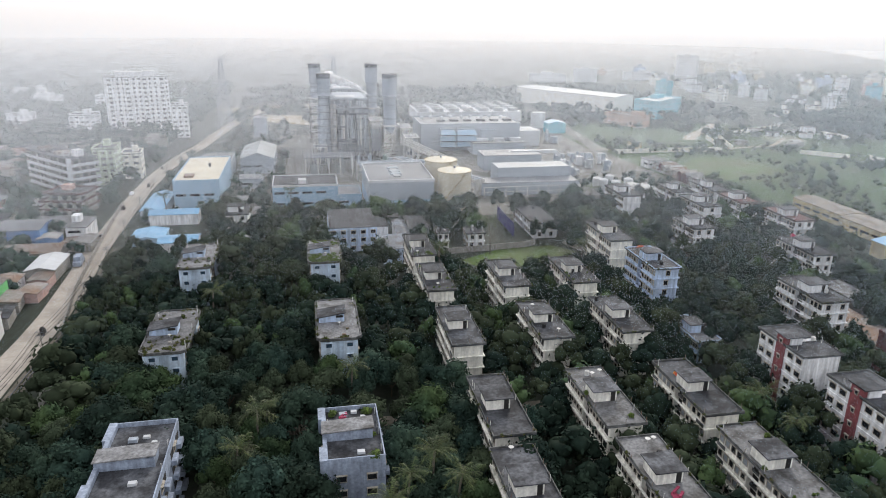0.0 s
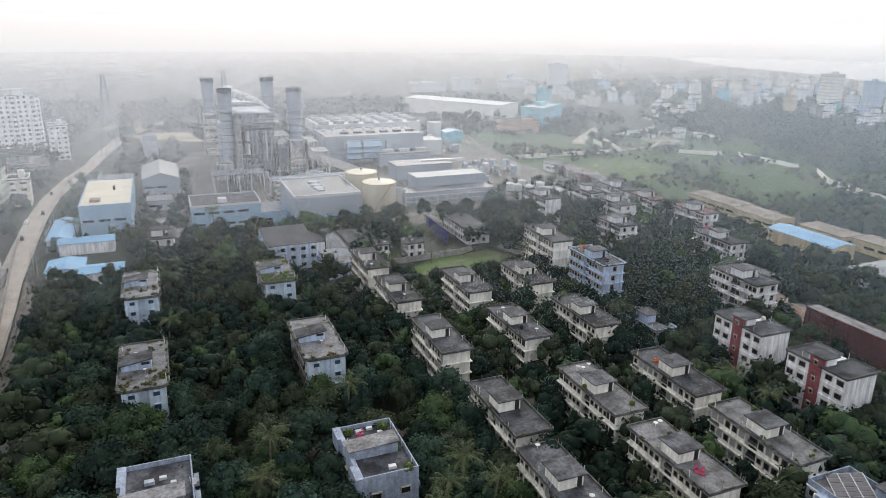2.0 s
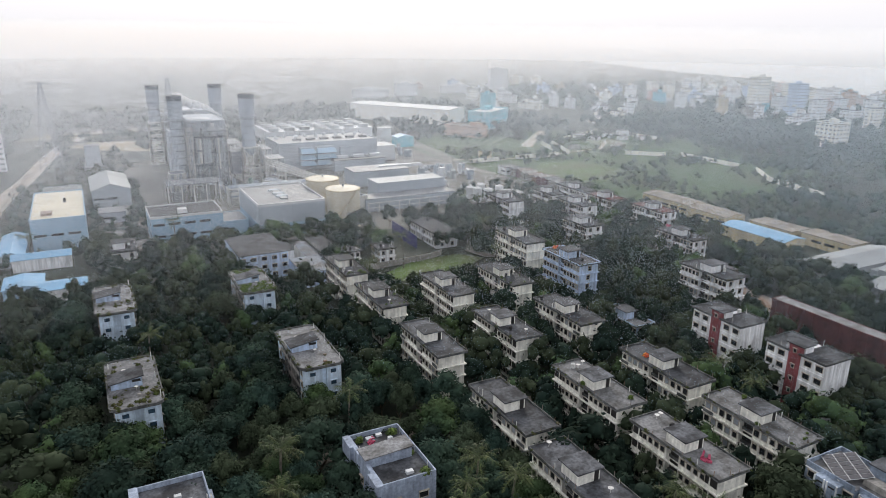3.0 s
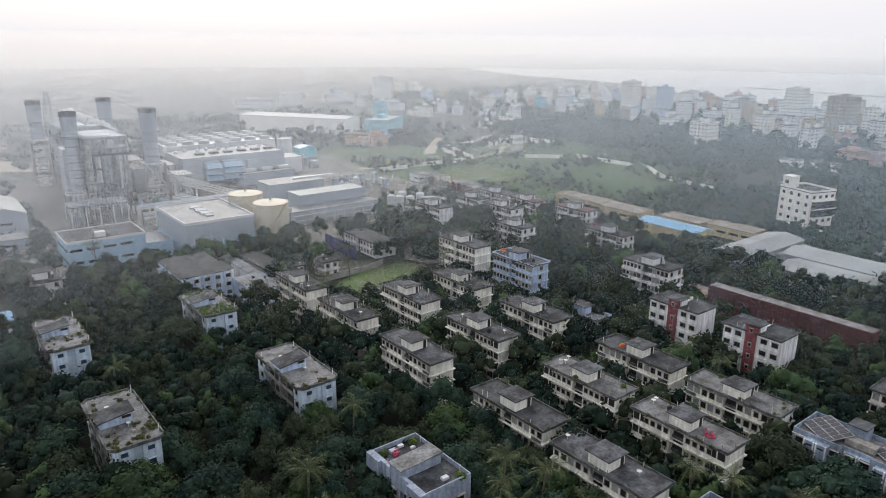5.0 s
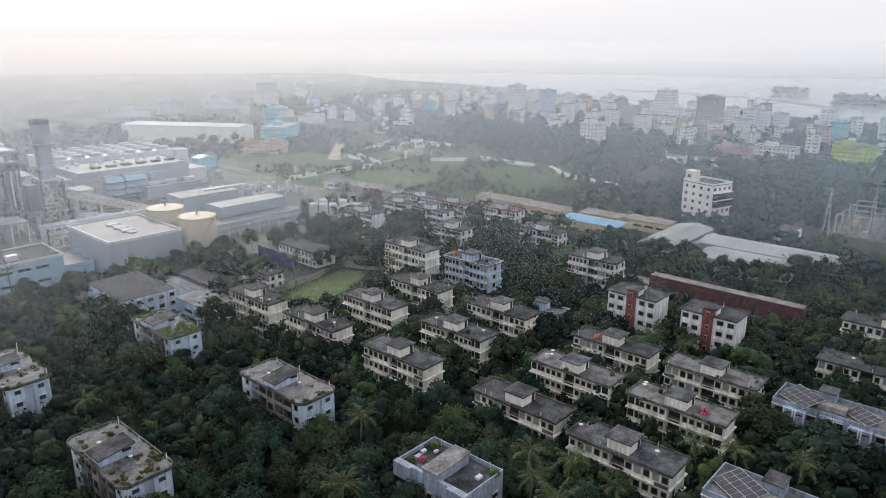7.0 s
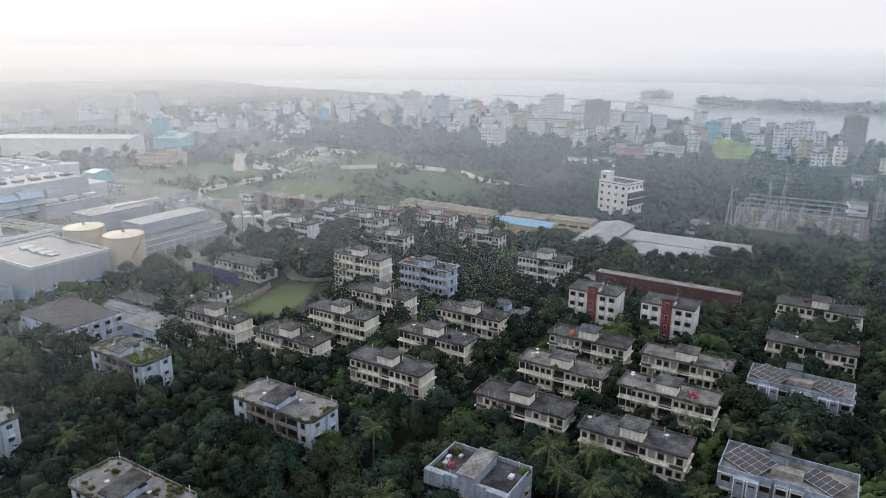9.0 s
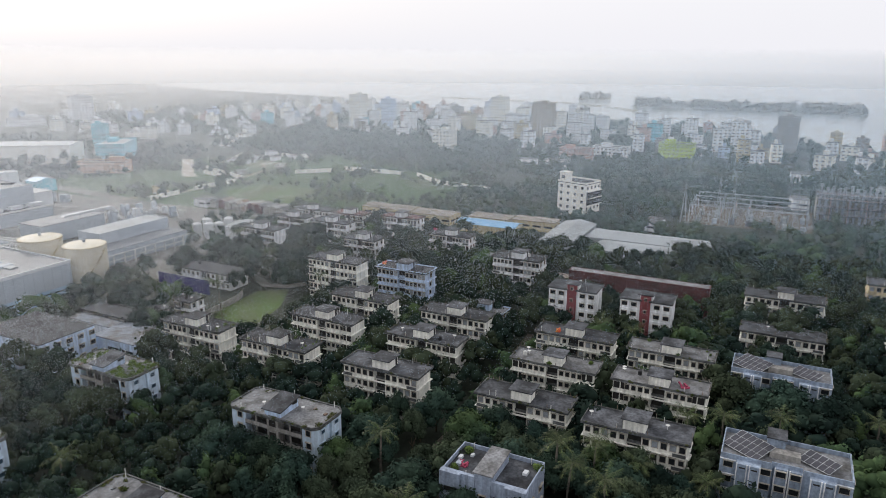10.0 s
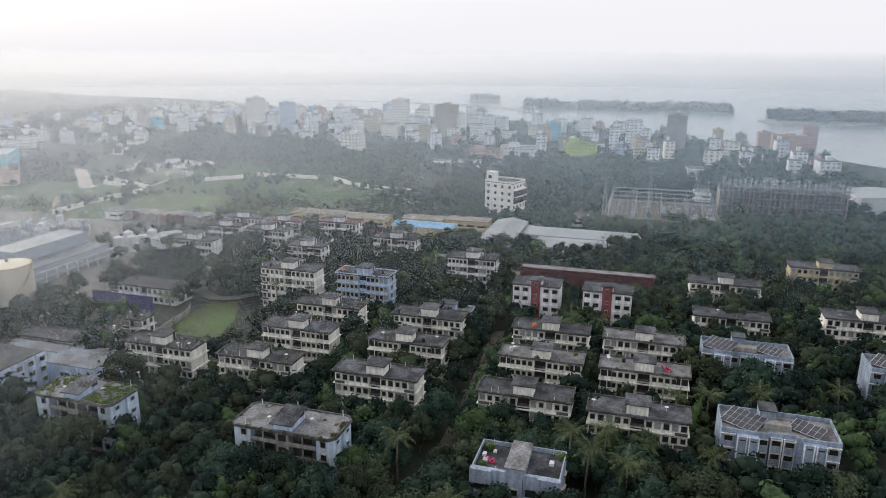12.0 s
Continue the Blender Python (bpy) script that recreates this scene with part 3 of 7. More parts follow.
    for _ in range(rnd.randint(10, 26) + (16 if colour == "plaster_blue" else 0)):
        x, y = (rnd.choice((-ex, ex)), rnd.uniform(-ey, ey)) if rnd.random() < 0.7 else (rnd.uniform(-ex, ex), rnd.choice((-ey, ey)))
        r = rnd.uniform(0.2, 0.55)
        v, f = crown_arrays(rnd.randrange(30), r, r * rnd.uniform(0.6, 1.3), 3, 9, r * 0.3, (2, 4))
        vs.append(v + [x * 0.985, y * 0.99, z + 0.1 - rnd.uniform(0, 0.25)])
        fs.append(f + n)
        n += len(v)
    tagged(part("roof_moss", mesh_from("roof_moss", np.concatenate(vs), np.concatenate(fs), M["moss"]), None, t, "weeds and moss along the roof edge"), kind="stuff")
    for _ in range(rnd.randint(0, 2)):
        x, y = rnd.uniform(-ex + 1, ex - 1), rnd.uniform(-ey + 1, ey - 1)
        s = Solid()
        s.cyl(x, y, z, z + 0.9, 0.04, n=5).cyl(x, y, z + 0.9, z + 1.0, 0.08, 0.5, 10)
        part("satellite_dish", s, M["pipe"], t, "white satellite dish")
    return t


def clumps(t, rnd, spots, name, label, material):
    """Weeds in uneven tufts on a roof, joined as one growth."""
    vs, fs, n = [], [], 0
    for x, y, z, r in spots:
        v, f = crown_arrays(rnd.randrange(40), r, r * rnd.uniform(0.5, 1.1), 3, 12, r * 0.28, (2, 4))
        vs.append(v + [x, y, z])
        fs.append(f + n)
        n += len(v)
    tagged(part(name, mesh_from(name, np.concatenate(vs), np.concatenate(fs), material), None, t, label), kind="stuff")


def wing_block(x0, y0, length=25.0, depth=10.0, lush=0.2):
    """Pale blue block of two wings with a recessed middle of shaded balconies, under a dark overhanging slab with cut corners."""
    keep(x0 - 2.2, x0 + depth, y0 - 1, y0 + length, 0.4)
    rnd = random.Random(int(x0 * 13 + y0))
    t = thing("housing_block", x0 + depth / 2, y0 + length / 2, 0, "pale blue washed housing block under a mossy overhanging flat roof" if lush < 0.5 else "pale blue housing block with grass growing over its flat roof", "apartment block", "housing blocks")
    hx, hy, n = depth / 2 - 0.7, length / 2 - 0.8, 4
    top = n * STOREY
    inner = hy * 0.70
    for sg in (-1, 1):
        part("wing", Solid().box(-hx, hx, min(sg * inner, sg * hy), max(sg * inner, sg * hy), 0, top), M["plaster_sky"], t)
        y = sg * hy
        for a, b in ((-hx, -0.9), (0.9, hx)):
            part("end_wall", Solid().prism([(a, min(y, y + sg * 0.7)), (b, min(y, y + sg * 0.7)), (b, max(y, y + sg * 0.7)), (a, max(y, y + sg * 0.7))], 0, top - 0.1), M["plaster_sky"], t)
    part("middle_wall", Solid().box(-hx + 1.7, hx - 1.2, -inner, inner, 0, top), M["ledge"], t, "dark grey wall behind the balconies")
    part("stair_column", Solid().box(-hx - 0.35, -hx + 1.7, -1.5, 1.5, 0, top + 0.2), M["concrete"], t)
    for k in range(n):
        z = k * STOREY
        # dark sheets carry the shade of the landings and balcony recesses
        part("stair_opening", Solid().box(-hx - 0.41, -hx - 0.35, -0.9, 0.9, z + 1.0, z + 2.5), M["dark"], t, "dark sheet painted as the shade of a stair landing")
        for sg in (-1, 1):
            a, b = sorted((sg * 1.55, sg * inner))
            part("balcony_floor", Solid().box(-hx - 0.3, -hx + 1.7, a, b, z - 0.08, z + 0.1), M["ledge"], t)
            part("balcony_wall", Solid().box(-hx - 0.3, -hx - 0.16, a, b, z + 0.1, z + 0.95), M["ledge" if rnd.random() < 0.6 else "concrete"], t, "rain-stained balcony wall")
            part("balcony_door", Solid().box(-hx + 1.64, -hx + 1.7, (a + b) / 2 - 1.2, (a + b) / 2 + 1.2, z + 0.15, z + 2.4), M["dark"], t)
            part("balcony_post", Solid().box(-hx - 0.25, -hx - 0.05, (a + b) / 2 - 0.15, (a + b) / 2 + 0.15, z + 0.95, z + STOREY - 0.08), M["concrete"], t)
            window(t, WIN_TALL, -hx, sg * (inner + hy) / 2, z + 1.6)
            for y in (sg * hy * 0.3, sg * (inner + hy) / 2):
                window(t, WIN_TALL, hx if abs(y) > inner else hx - 1.2, y, z + 1.6, 180)
        for x in (-hx * 0.56, hx * 0.56):
            window(t, WIN_BLUE, x, -hy - 0.7, z + 1.7, 90)
    ex, ey, c = hx + 0.95, hy + 1.25, 1.3
    outline = [(-ex + c, -ey), (ex - c, -ey), (ex, -ey + c), (ex, ey - c), (ex - c, ey), (-ex + c, ey), (-ex, ey - c), (-ex, -ey + c)]
    part("roof_slab", Solid().prism(outline, top, top + 0.34), M["ledge"], t, "black-stained overhanging slab")
    part("roof_deck", Solid().prism([(x * 0.965, y * 0.982) for x, y in outline], top + 0.34, top + 0.4), M["roof_pale"], t, "patchy grey roof surface")
    z = top + 0.4
    for (ax, ay), (bx, by) in zip(outline, outline[1:] + outline[:1]):
        if rnd.random() < 0.85:
            part("parapet", Solid().bar((ax * 0.975, ay * 0.985, z + 0.12), (bx * 0.975, by * 0.985, z + 0.12), 0.14), M["ledge"], t)
    a = rnd.uniform(-0.6, 0.6)
    part("stairhead_wall", Solid().hexa([(-hx - 0.1, -2.1 + a, z), (hx - 2.6, -2.1 + a, z), (hx - 2.6, 2.1 + a, z), (-hx - 0.1, 2.1 + a, z)],
                                        [(-hx - 0.1, -2.1 + a, z + 1.3), (hx - 2.6, -2.1 + a, z + 2.3), (hx - 2.6, 2.1 + a, z + 2.3), (-hx - 0.1, 2.1 + a, z + 1.3)]), M["plaster_blue"], t)
    part("stairhead_roof", Solid().hexa([(-hx - 0.6, -2.6 + a, z + 1.32), (hx - 2.2, -2.6 + a, z + 2.32), (hx - 2.2, 2.6 + a, z + 2.32), (-hx - 0.6, 2.6 + a, z + 1.32)],
                                        [(-hx - 0.6, -2.6 + a, z + 1.54), (hx - 2.2, -2.6 + a, z + 2.54), (hx - 2.2, 2.6 + a, z + 2.54), (-hx - 0.6, 2.6 + a, z + 1.54)]), M["roof"], t, "dark sloping stairhead roof")
    part("stairhead_louvre", Solid().box(hx - 4.6, hx - 2.9, -2.16 + a, -2.1 + a, z + 1.1, z + 1.7), M["dark"], t)
    for x, y in ((ex - 0.7, ey - 2.2), (ex - 0.7, -ey + 2.4), (-ex + 0.8, ey - 3.5), (ex - 0.8, 1.0)):
        part("vent_pipe", Solid().cyl(x, y, z, z + rnd.uniform(1.0, 2.0), 0.09, n=6), M["pipe"], t, "white vent pipe")
    for x, y in ((-1.5, 4.6), (0.4, -4.4), (-2.0, -1.0 + a)):
        part("satellite_dish", Solid().cyl(x, y, z, z + 0.8, 0.04, n=5).cyl(x, y, z + 0.8, z + 0.95, 0.08, 0.45, 10), M["pipe"], t, "white satellite dish")
    for _ in range(4):
        x, y = rnd.uniform(-ex + 1, ex - 1), rnd.choice((-1, 1)) * rnd.uniform(3.4, ey - 1.2)
        part("rubble", Solid().box(x - rnd.uniform(0.2, 0.9), x + rnd.uniform(0.2, 0.7), y - rnd.uniform(0.1, 0.5), y + rnd.uniform(0.1, 0.4), z, z + rnd.uniform(0.1, 0.3), 0.05), M[rnd.choice(("ledge", "concrete", "rust"))], t)
    spots = []
    for _ in range(46):
        x, y = (rnd.choice((-ex, ex)) * 0.95, rnd.uniform(-ey, ey) * 0.9) if rnd.random() < 0.7 else (rnd.uniform(-ex, ex) * 0.85, rnd.choice((-ey, ey)) * 0.96)
        spots.append((x, y, z - rnd.uniform(0.05, 0.4), rnd.uniform(0.25, 0.75)))
    clumps(t, rnd, spots, "roof_moss", "weeds and moss along the roof edge", M["moss"])
    spots = [(rnd.uniform(-ex, ex) * 0.88, -rnd.uniform(2.9, ey * 0.97) if rnd.random() < 0.8 else rnd.uniform(6, ey * 0.95), z - 0.2, rnd.uniform(0.4, 1.0)) for _ in range(int(120 * lush))]
    clumps(t, rnd, spots, "roof_grass", "grass growing over the roof", M["bright_plant" if lush > 0.5 else "moss"])


white = "off-white stained concrete housing block with flat roof"
blue = "pale blue washed housing block with weathered flat roof"
for y in (104.6, 79.2, 141.2, 174.4, 203.8):
    block(28.3 if y > 100 else 26.6, y + 0.4, length=22.2)
for y in (104.2, 78.4, 141.2, 174.2):
    block(49.8, y + 0.4, length=22.2, roof="roof_pale" if y < 110 else "roof", loggia=True)
for y in (104.6, 79.0, 141.4, 174.0):
    block(70.0, y + 0.4, length=22.2, roof="roof_pale" if y < 90 else "roof")
wing_block(-1.8, 149.3, 23.2, 10, 0.06)
wing_block(-3.4, 202.5, 21, 10, 0.9)
wing_block(-40.4, 148.5, 23.2, 10, 0.3)
wing_block(-41.3, 203.0, 22.5, 10, 0.15)
block(92.4, 200.6, "plaster_cream", 22, 8.5, 5)
block(94.2, 174, "plaster_blue", 20, 8.5, 5, ends=1, trim="plaster_blue", label=blue)
block(125.2, 144.1, "plaster_white", 19, 9, 5, ends=2, label=white)
block(92.1, 145, "plaster_blue", 16, 7, 2, ends=2, trim="plaster_blue", roof="roof_pale", label="low pale blue housing block with flat roof")
block(127, 266, "plaster_white", 20, 9, 4, label=white)
block(152.6, 269.1, "plaster_white", 17, 8, 4, label=white)
block(170.3, 268.2, "plaster_white", 22, 8, 4, label=white)
block(151.8, 245.2, "plaster_white", 20, 9, 4, ends=1, label=white)
block(170.4, 248.4, "plaster_white", 18, 9, 4, roof="roof_red", ends=1, label="off-white housing block with reddish flat roof")
block(175.2, 221.4, "plaster_white", 20, 9, 4, roof="roof_red", ends=2, label="off-white housing block with reddish flat roof")
block(131.9, 217.8, "plaster_white", 16, 9, 4, ends=2, label=white)
block(155.2, 185.3, "plaster_white", 20, 8, 4, ends=2, label=white)
keep(64, 83, 244, 284, 0)
keep(4, 35, 222, 237, 0)
block(83.2, 251.5, "plaster_white", 28, 10.8, 2, ends=2, label="long low white office with flat grey roof", head=False)
block(130.6, 52.6, "plaster_cream", 24, 8.5, 4)
block(104.9, 53, "plaster_cream", 23, 8.5, 3, head=False)
block(161.4, 15.7, "yellow", 24, 9, 4, label="faded yellow concrete housing block with stained flat roof")
block(105.6, 14.7, "plaster_cream", 24, 9, 4)


def red_block(x0, y0, length=15.6, depth=9.5):
    """White four-window-wide block with a dark red stair tower."""
    keep(x0, x0 + depth, y0, y0 + length)
    t = thing("apartment_block", x0 + depth / 2, y0 + length / 2, 0, "white five-storey apartment block with dark red stair tower", "apartment block", "red and white blocks")
    hx, hy, n = depth / 2 - 0.3, length / 2 - 0.3, 5
    top = n * 3.05
    part("wall", Solid().box(-hx, hx, -hy, -1.5, 0, top).box(-hx, hx, 1.5, hy, 0, top).box(-hx + 0.8, hx, -1.5, 1.5, 0, top), M["plaster_white"], t)
    part("stair_tower", Solid().box(-hx - 0.25, -hx + 0.8, -1.5, 1.5, 0, top + 2.0), M["plaster_red"], t, "dark red stair tower")
    part("tower_roof", Solid().box(-hx - 0.6, -hx + 4, -2.3, 2.3, top + 2.0, top + 2.25), M["roof"], t)
    part("stairhead_wall", Solid().box(-hx + 0.8, -hx + 3.6, -1.9, 1.9, top, top + 2.0), M["plaster_white"], t)
    for sg in (-1, 1):
        y = sg * (hy + 1.5) / 2
        part("roof_slab", Solid().box(-hx - 0.5, hx + 0.5, min(y - 3.4, y + 3.4), max(y - 3.4, y + 3.4), top + 0.004, top + 0.25), M["roof"], t)
        part("parapet", Solid().rim(-hx - 0.5, hx + 0.5, y - 3.4, y + 3.4, top + 0.25, top + 0.55, 0.15), M["ledge"], t)
    for k in range(n):
        z = k * 3.05 + 1.7
        for y in (-hy + 1.3, -hy + 4.1, hy - 4.1, hy - 1.3):
            window(t, WIN_WIDE, -hx, y, z)
        window(t, WIN_SMALL, -hx - 0.25, 0, z + 1.2 if k < n - 1 else z + 2.0)
        part("ledge", Solid().box(-hx - 0.2, -hx, -hy, -1.5, k * 3.05 + 0.2, k * 3.05 + 0.34).box(-hx - 0.2, -hx, 1.5, hy, k * 3.05 + 0.2, k * 3.05 + 0.34), M["plaster_white"], t)
    roof_clutter(t, random.Random(int(y0)), -hx, hx, -hy, hy, top + 0.25)


red_block(99.5, 117.3)
red_block(99.5, 94.6)


def solar_block(x0, y0, length, depth, panels, front=0.0):
    """Bluish white block of two wings with ribbed bays, a set-back middle and tilted solar panels on its roof."""
    keep(x0 - front, x0 + depth, y0 - front / 2, y0 + length)
    t = thing("apartment_block", x0 + depth / 2, y0 + length / 2, 0, "bluish white apartment block with solar panels on its roof", "apartment block", "solar roof blocks")
    hx, hy, top = depth / 2, length / 2, 12.2
    a, b = -hy * 0.27, hy * 0.20
    for y0_, y1_, x in ((b, hy, -hx), (a, b, -hx + 1.5), (-hy, a, -hx)):
        part("wall", Solid().box(x, hx, y0_, y1_, 0, top), M["plaster_pale"], t)
        part("roof_slab", Solid().box(x + 0.3, hx - 0.3, y0_ + 0.01, y1_ - 0.01, top + 0.002, top + 0.15), M["roof_pale"], t)
        part("parapet", Solid().box(x, x + 0.2, y0_, y1_, top + 0.002, top + (0.5 if y0_ == a else 1.0)), M["plaster_pale"], t)
    part("parapet", Solid().box(-hx + 0.2, hx, hy - 0.2, hy, top + 0.002, top + 1.0).box(-hx + 0.2, hx, -hy, -hy + 0.2, top + 0.002, top + 1.0).box(hx - 0.2, hx, -hy + 0.2, hy - 0.2, top + 0.002, top + 1.0), M["plaster_pale"], t)
    # tall ribbed bays on both wings, two narrower ones in the middle
    for y, w, out, lift in ((hy * 0.55, 4.2, 1.7, 0.3), (-hy * 0.56, 4.2, 1.5, 0.3), (b - 1.7, 2.3, 0.9, -0.2), (b - 4.2, 2.3, 0.9, -0.2)):
        x = -hx if abs(y) > hy * 0.3 else -hx + 1.5
        part("bay", Solid().box(x - out, x, y - w / 2, y + w / 2, 0, top + lift), M["plaster_pale"], t)
        for yy in ((-w / 2 + 0.1, -0.25, 0.25, w / 2 - 0.1) if w > 3 else (-w / 2 + 0.1, w / 2 - 0.1)):
            part("bay_rib", Solid().box(x - out - 0.22, x - out, y + yy - 0.1, y + yy + 0.1, 0, top + lift + 0.15), M["plaster_white"], t)
        for k in range(4):
            z = k * 3.05
            if w > 3:
                for c in (y - w / 4, y + w / 4):
                    part("bay_slot", Solid().box(x - out - 0.04, x - out, c - 0.55, c + 0.55, z + 2.45, z + 2.75), M["dark"], t)
            else:
                window(t, WIN_WIDE, x - out, y, z + 1.8)
    for k in range(4):
        z = k * 3.05 + 1.9
        for y in (hy - 1.5, hy * 0.28, -hy + 1.4):
            window(t, WIN_WIDE, -hx, y, z)
        for x in (-hx * 0.5, hx * 0.5):
            window(t, WIN_WIDE, x, -hy, z, 90)
        part("ledge", Solid().box(-hx - 0.3, -hx, hy * 0.55 + 2.2, hy, z + 0.95, z + 1.08).box(-hx - 0.3, -hx, -hy, -hy * 0.56 - 2.2, z + 0.95, z + 1.08), M["plaster_white"], t)
    part("stairhead_wall", Solid().box(0.8, hx - 0.6, 0.2, 3.4, top + 0.15, top + 3.0), M["plaster_pale"], t)
    part("stairhead_roof", Solid().box(0.5, hx - 0.3, 0.0, 3.6, top + 3.0, top + 3.2), M["roof"], t)
    part("water_tank", Solid().box(-1.6, 0.6, -2.6, 2.8, top + 0.15, top + 1.3, 0.05), M["concrete"], t, "stained concrete water tank")
    for y, w, rows in panels:
        array = thing_on(t, "panel_array", 0.9 if rows < 3 else 0.2, y, top + 0.15, -34)
        s = Solid()
        for sx in (-3.4, -3.4 + rows * 1.7):
            for sy in (-w / 2 + 0.4, w / 2 - 0.4):
                s.bar((sx, sy, 0), (sx, sy, 0.5 + (sx + 3.6) * 0.22), 0.05)
        part("panel_stand", s, M["steel"], array)
        n = int(w / 1.25)
        lo = [(u, v, 0.42 + (u + 3.6) * 0.22) for u, v in ((-3.7, -w / 2 - 0.1), (-3.6 + rows * 1.85, -w / 2 - 0.1), (-3.6 + rows * 1.85, -w / 2 + n * 1.25), (-3.7, -w / 2 + n * 1.25))]
        part("panel_frame", Solid().hexa(lo, [(x, yy, z + 0.05) for x, yy, z in lo]), M["white_metal"], array, "pale aluminium panel frame")
        for i in range(rows):
            for j in range(int(w / 1.25)):
                u0, u1 = -3.6 + i * 1.85, -3.6 + i * 1.85 + 1.68
                v0 = -w / 2 + j * 1.25
                lo = [(u0, v0, 0.5 + (u0 + 3.6) * 0.22), (u1, v0, 0.5 + (u1 + 3.6) * 0.22), (u1, v0 + 1.08, 0.5 + (u1 + 3.6) * 0.22), (u0, v0 + 1.08, 0.5 + (u0 + 3.6) * 0.22)]
                part("solar_panel", Solid().hexa(lo, [(x, yy, z + 0.06) for x, yy, z in lo]), M["solar"], array)


def thing_on(parent, name, x, y, z, turn=0.0):
    ob = new(name)
    ob.parent = parent
    ob.matrix_basis = pose(x, y, z, 0, 0, turn)
    return ob


solar_block(25.5, 51.5, 22.5, 10.5, ((6.2, 7.6, 3), (-6.6, 6.4, 2)), 4.5)
solar_block(67.5, 53.5, 22.0, 9.5, ((6.0, 7.6, 3), (-6.4, 6.4, 2)))
solar_block(67.5, 13.0, 23.0, 9.5, ((6.0, 7.6, 3), (-6.4, 6.4, 2)))


def grey_block(x0, y0, length, depth, top):
    """Blue-grey modern block with stepped terraces on its roof."""
    keep(x0 - 1, x0 + depth + 2.5, y0 - 6, y0 + length)
    t = thing("apartment_block", x0 + depth / 2, y0 + length / 2, 0, "blue-grey painted block with terraced roof and parapets", "apartment block", "grey blocks")
    hx, hy = depth / 2, length / 2
    part("wall", Solid().box(-hx, hx, -hy, hy, 0, top), M["plaster_grey"], t)
    part("roof_slab", Solid().box(-hx + 0.25, hx - 0.25, -hy + 0.25, hy - 0.25, top + 0.002, top + 0.12), M["roof"], t)
    part("parapet", Solid().rim(-hx, hx, -hy, hy, top + 0.002, top + 1.0, 0.22), M["plaster_grey"], t)
    part("stairhead_wall", Solid().box(-hx - 0.5, hx - 1.6, -1.7, 1.7, top + 0.12, top + 1.9), M["plaster_grey"], t)
    part("stairhead_roof", Solid().hexa([(-hx - 0.7, -2.0, top + 1.9), (hx - 1.3, -2.0, top + 2.3), (hx - 1.3, 2.0, top + 2.3), (-hx - 0.7, 2.0, top + 1.9)], [(-hx - 0.7, -2.0, top + 2.1), (hx - 1.3, -2.0, top + 2.5), (hx - 1.3, 2.0, top + 2.5), (-hx - 0.7, 2.0, top + 2.1)]), M["roof_pale"], t, "brownish grey sloping stairhead roof")
    part("stair_column", Solid().box(-hx - 0.5, -hx, -1.5, 1.5, 0, top + 0.12), M["plaster_grey"], t)
    for k in range(1, int(top / 3) + 1):
        z = k * 3.0
        last = k == int(top / 3)
        window(t, WIN_TALL, -hx - 0.5, 0, z - 1.3)
        for sg in (-1, 1):
            for y0_, y1_, out in ((hy * 0.52, hy + 0.15, 1.2), (1.6, hy * 0.52, 0.55)):
                c, d = sorted((sg * y0_, sg * y1_))
                part("balcony", Solid().box(-hx - out, -hx, c, d, z - 0.15, top + 1.0 if last else z + 0.95), M["plaster_grey"], t)
                # dark sheet on the solid wall paints the shade under the balcony
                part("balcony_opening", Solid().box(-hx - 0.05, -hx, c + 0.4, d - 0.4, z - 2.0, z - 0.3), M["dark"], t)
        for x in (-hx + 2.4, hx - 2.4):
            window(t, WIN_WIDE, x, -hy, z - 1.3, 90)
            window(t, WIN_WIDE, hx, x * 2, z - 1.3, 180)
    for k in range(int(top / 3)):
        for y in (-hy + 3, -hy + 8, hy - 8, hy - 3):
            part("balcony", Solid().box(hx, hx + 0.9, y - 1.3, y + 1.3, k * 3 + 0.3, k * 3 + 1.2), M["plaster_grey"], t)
            # shade above each balcony front, painted as a dark sheet
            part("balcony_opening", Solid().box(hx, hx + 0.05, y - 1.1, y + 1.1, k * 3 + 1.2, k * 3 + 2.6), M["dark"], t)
    for x, y, w in ((-1.5, 6.5, 0.8), (0.6, 7.2, 0.6), (2.2, 5.4, 0.5), (1.0, -6.0, 0.7)):
        part("roof_box", Solid().box(x - w, x + w, y - w * 0.7, y + w * 0.7, top + 0.12, top + 0.12 + w * 0.7, 0.06), M["white_metal" if w < 0.75 else "steel"], t, "pale box left on the roof")
    roof_clutter(t, random.Random(int(x0 + 77)), -hx, hx, -hy, hy, top + 0.12)
    return t


grey_block(-1.2, 103.7, 16.8, 10.0, 10.8)
grey_block(-38.0, 96.5, 23.0, 10.5, 12.0)


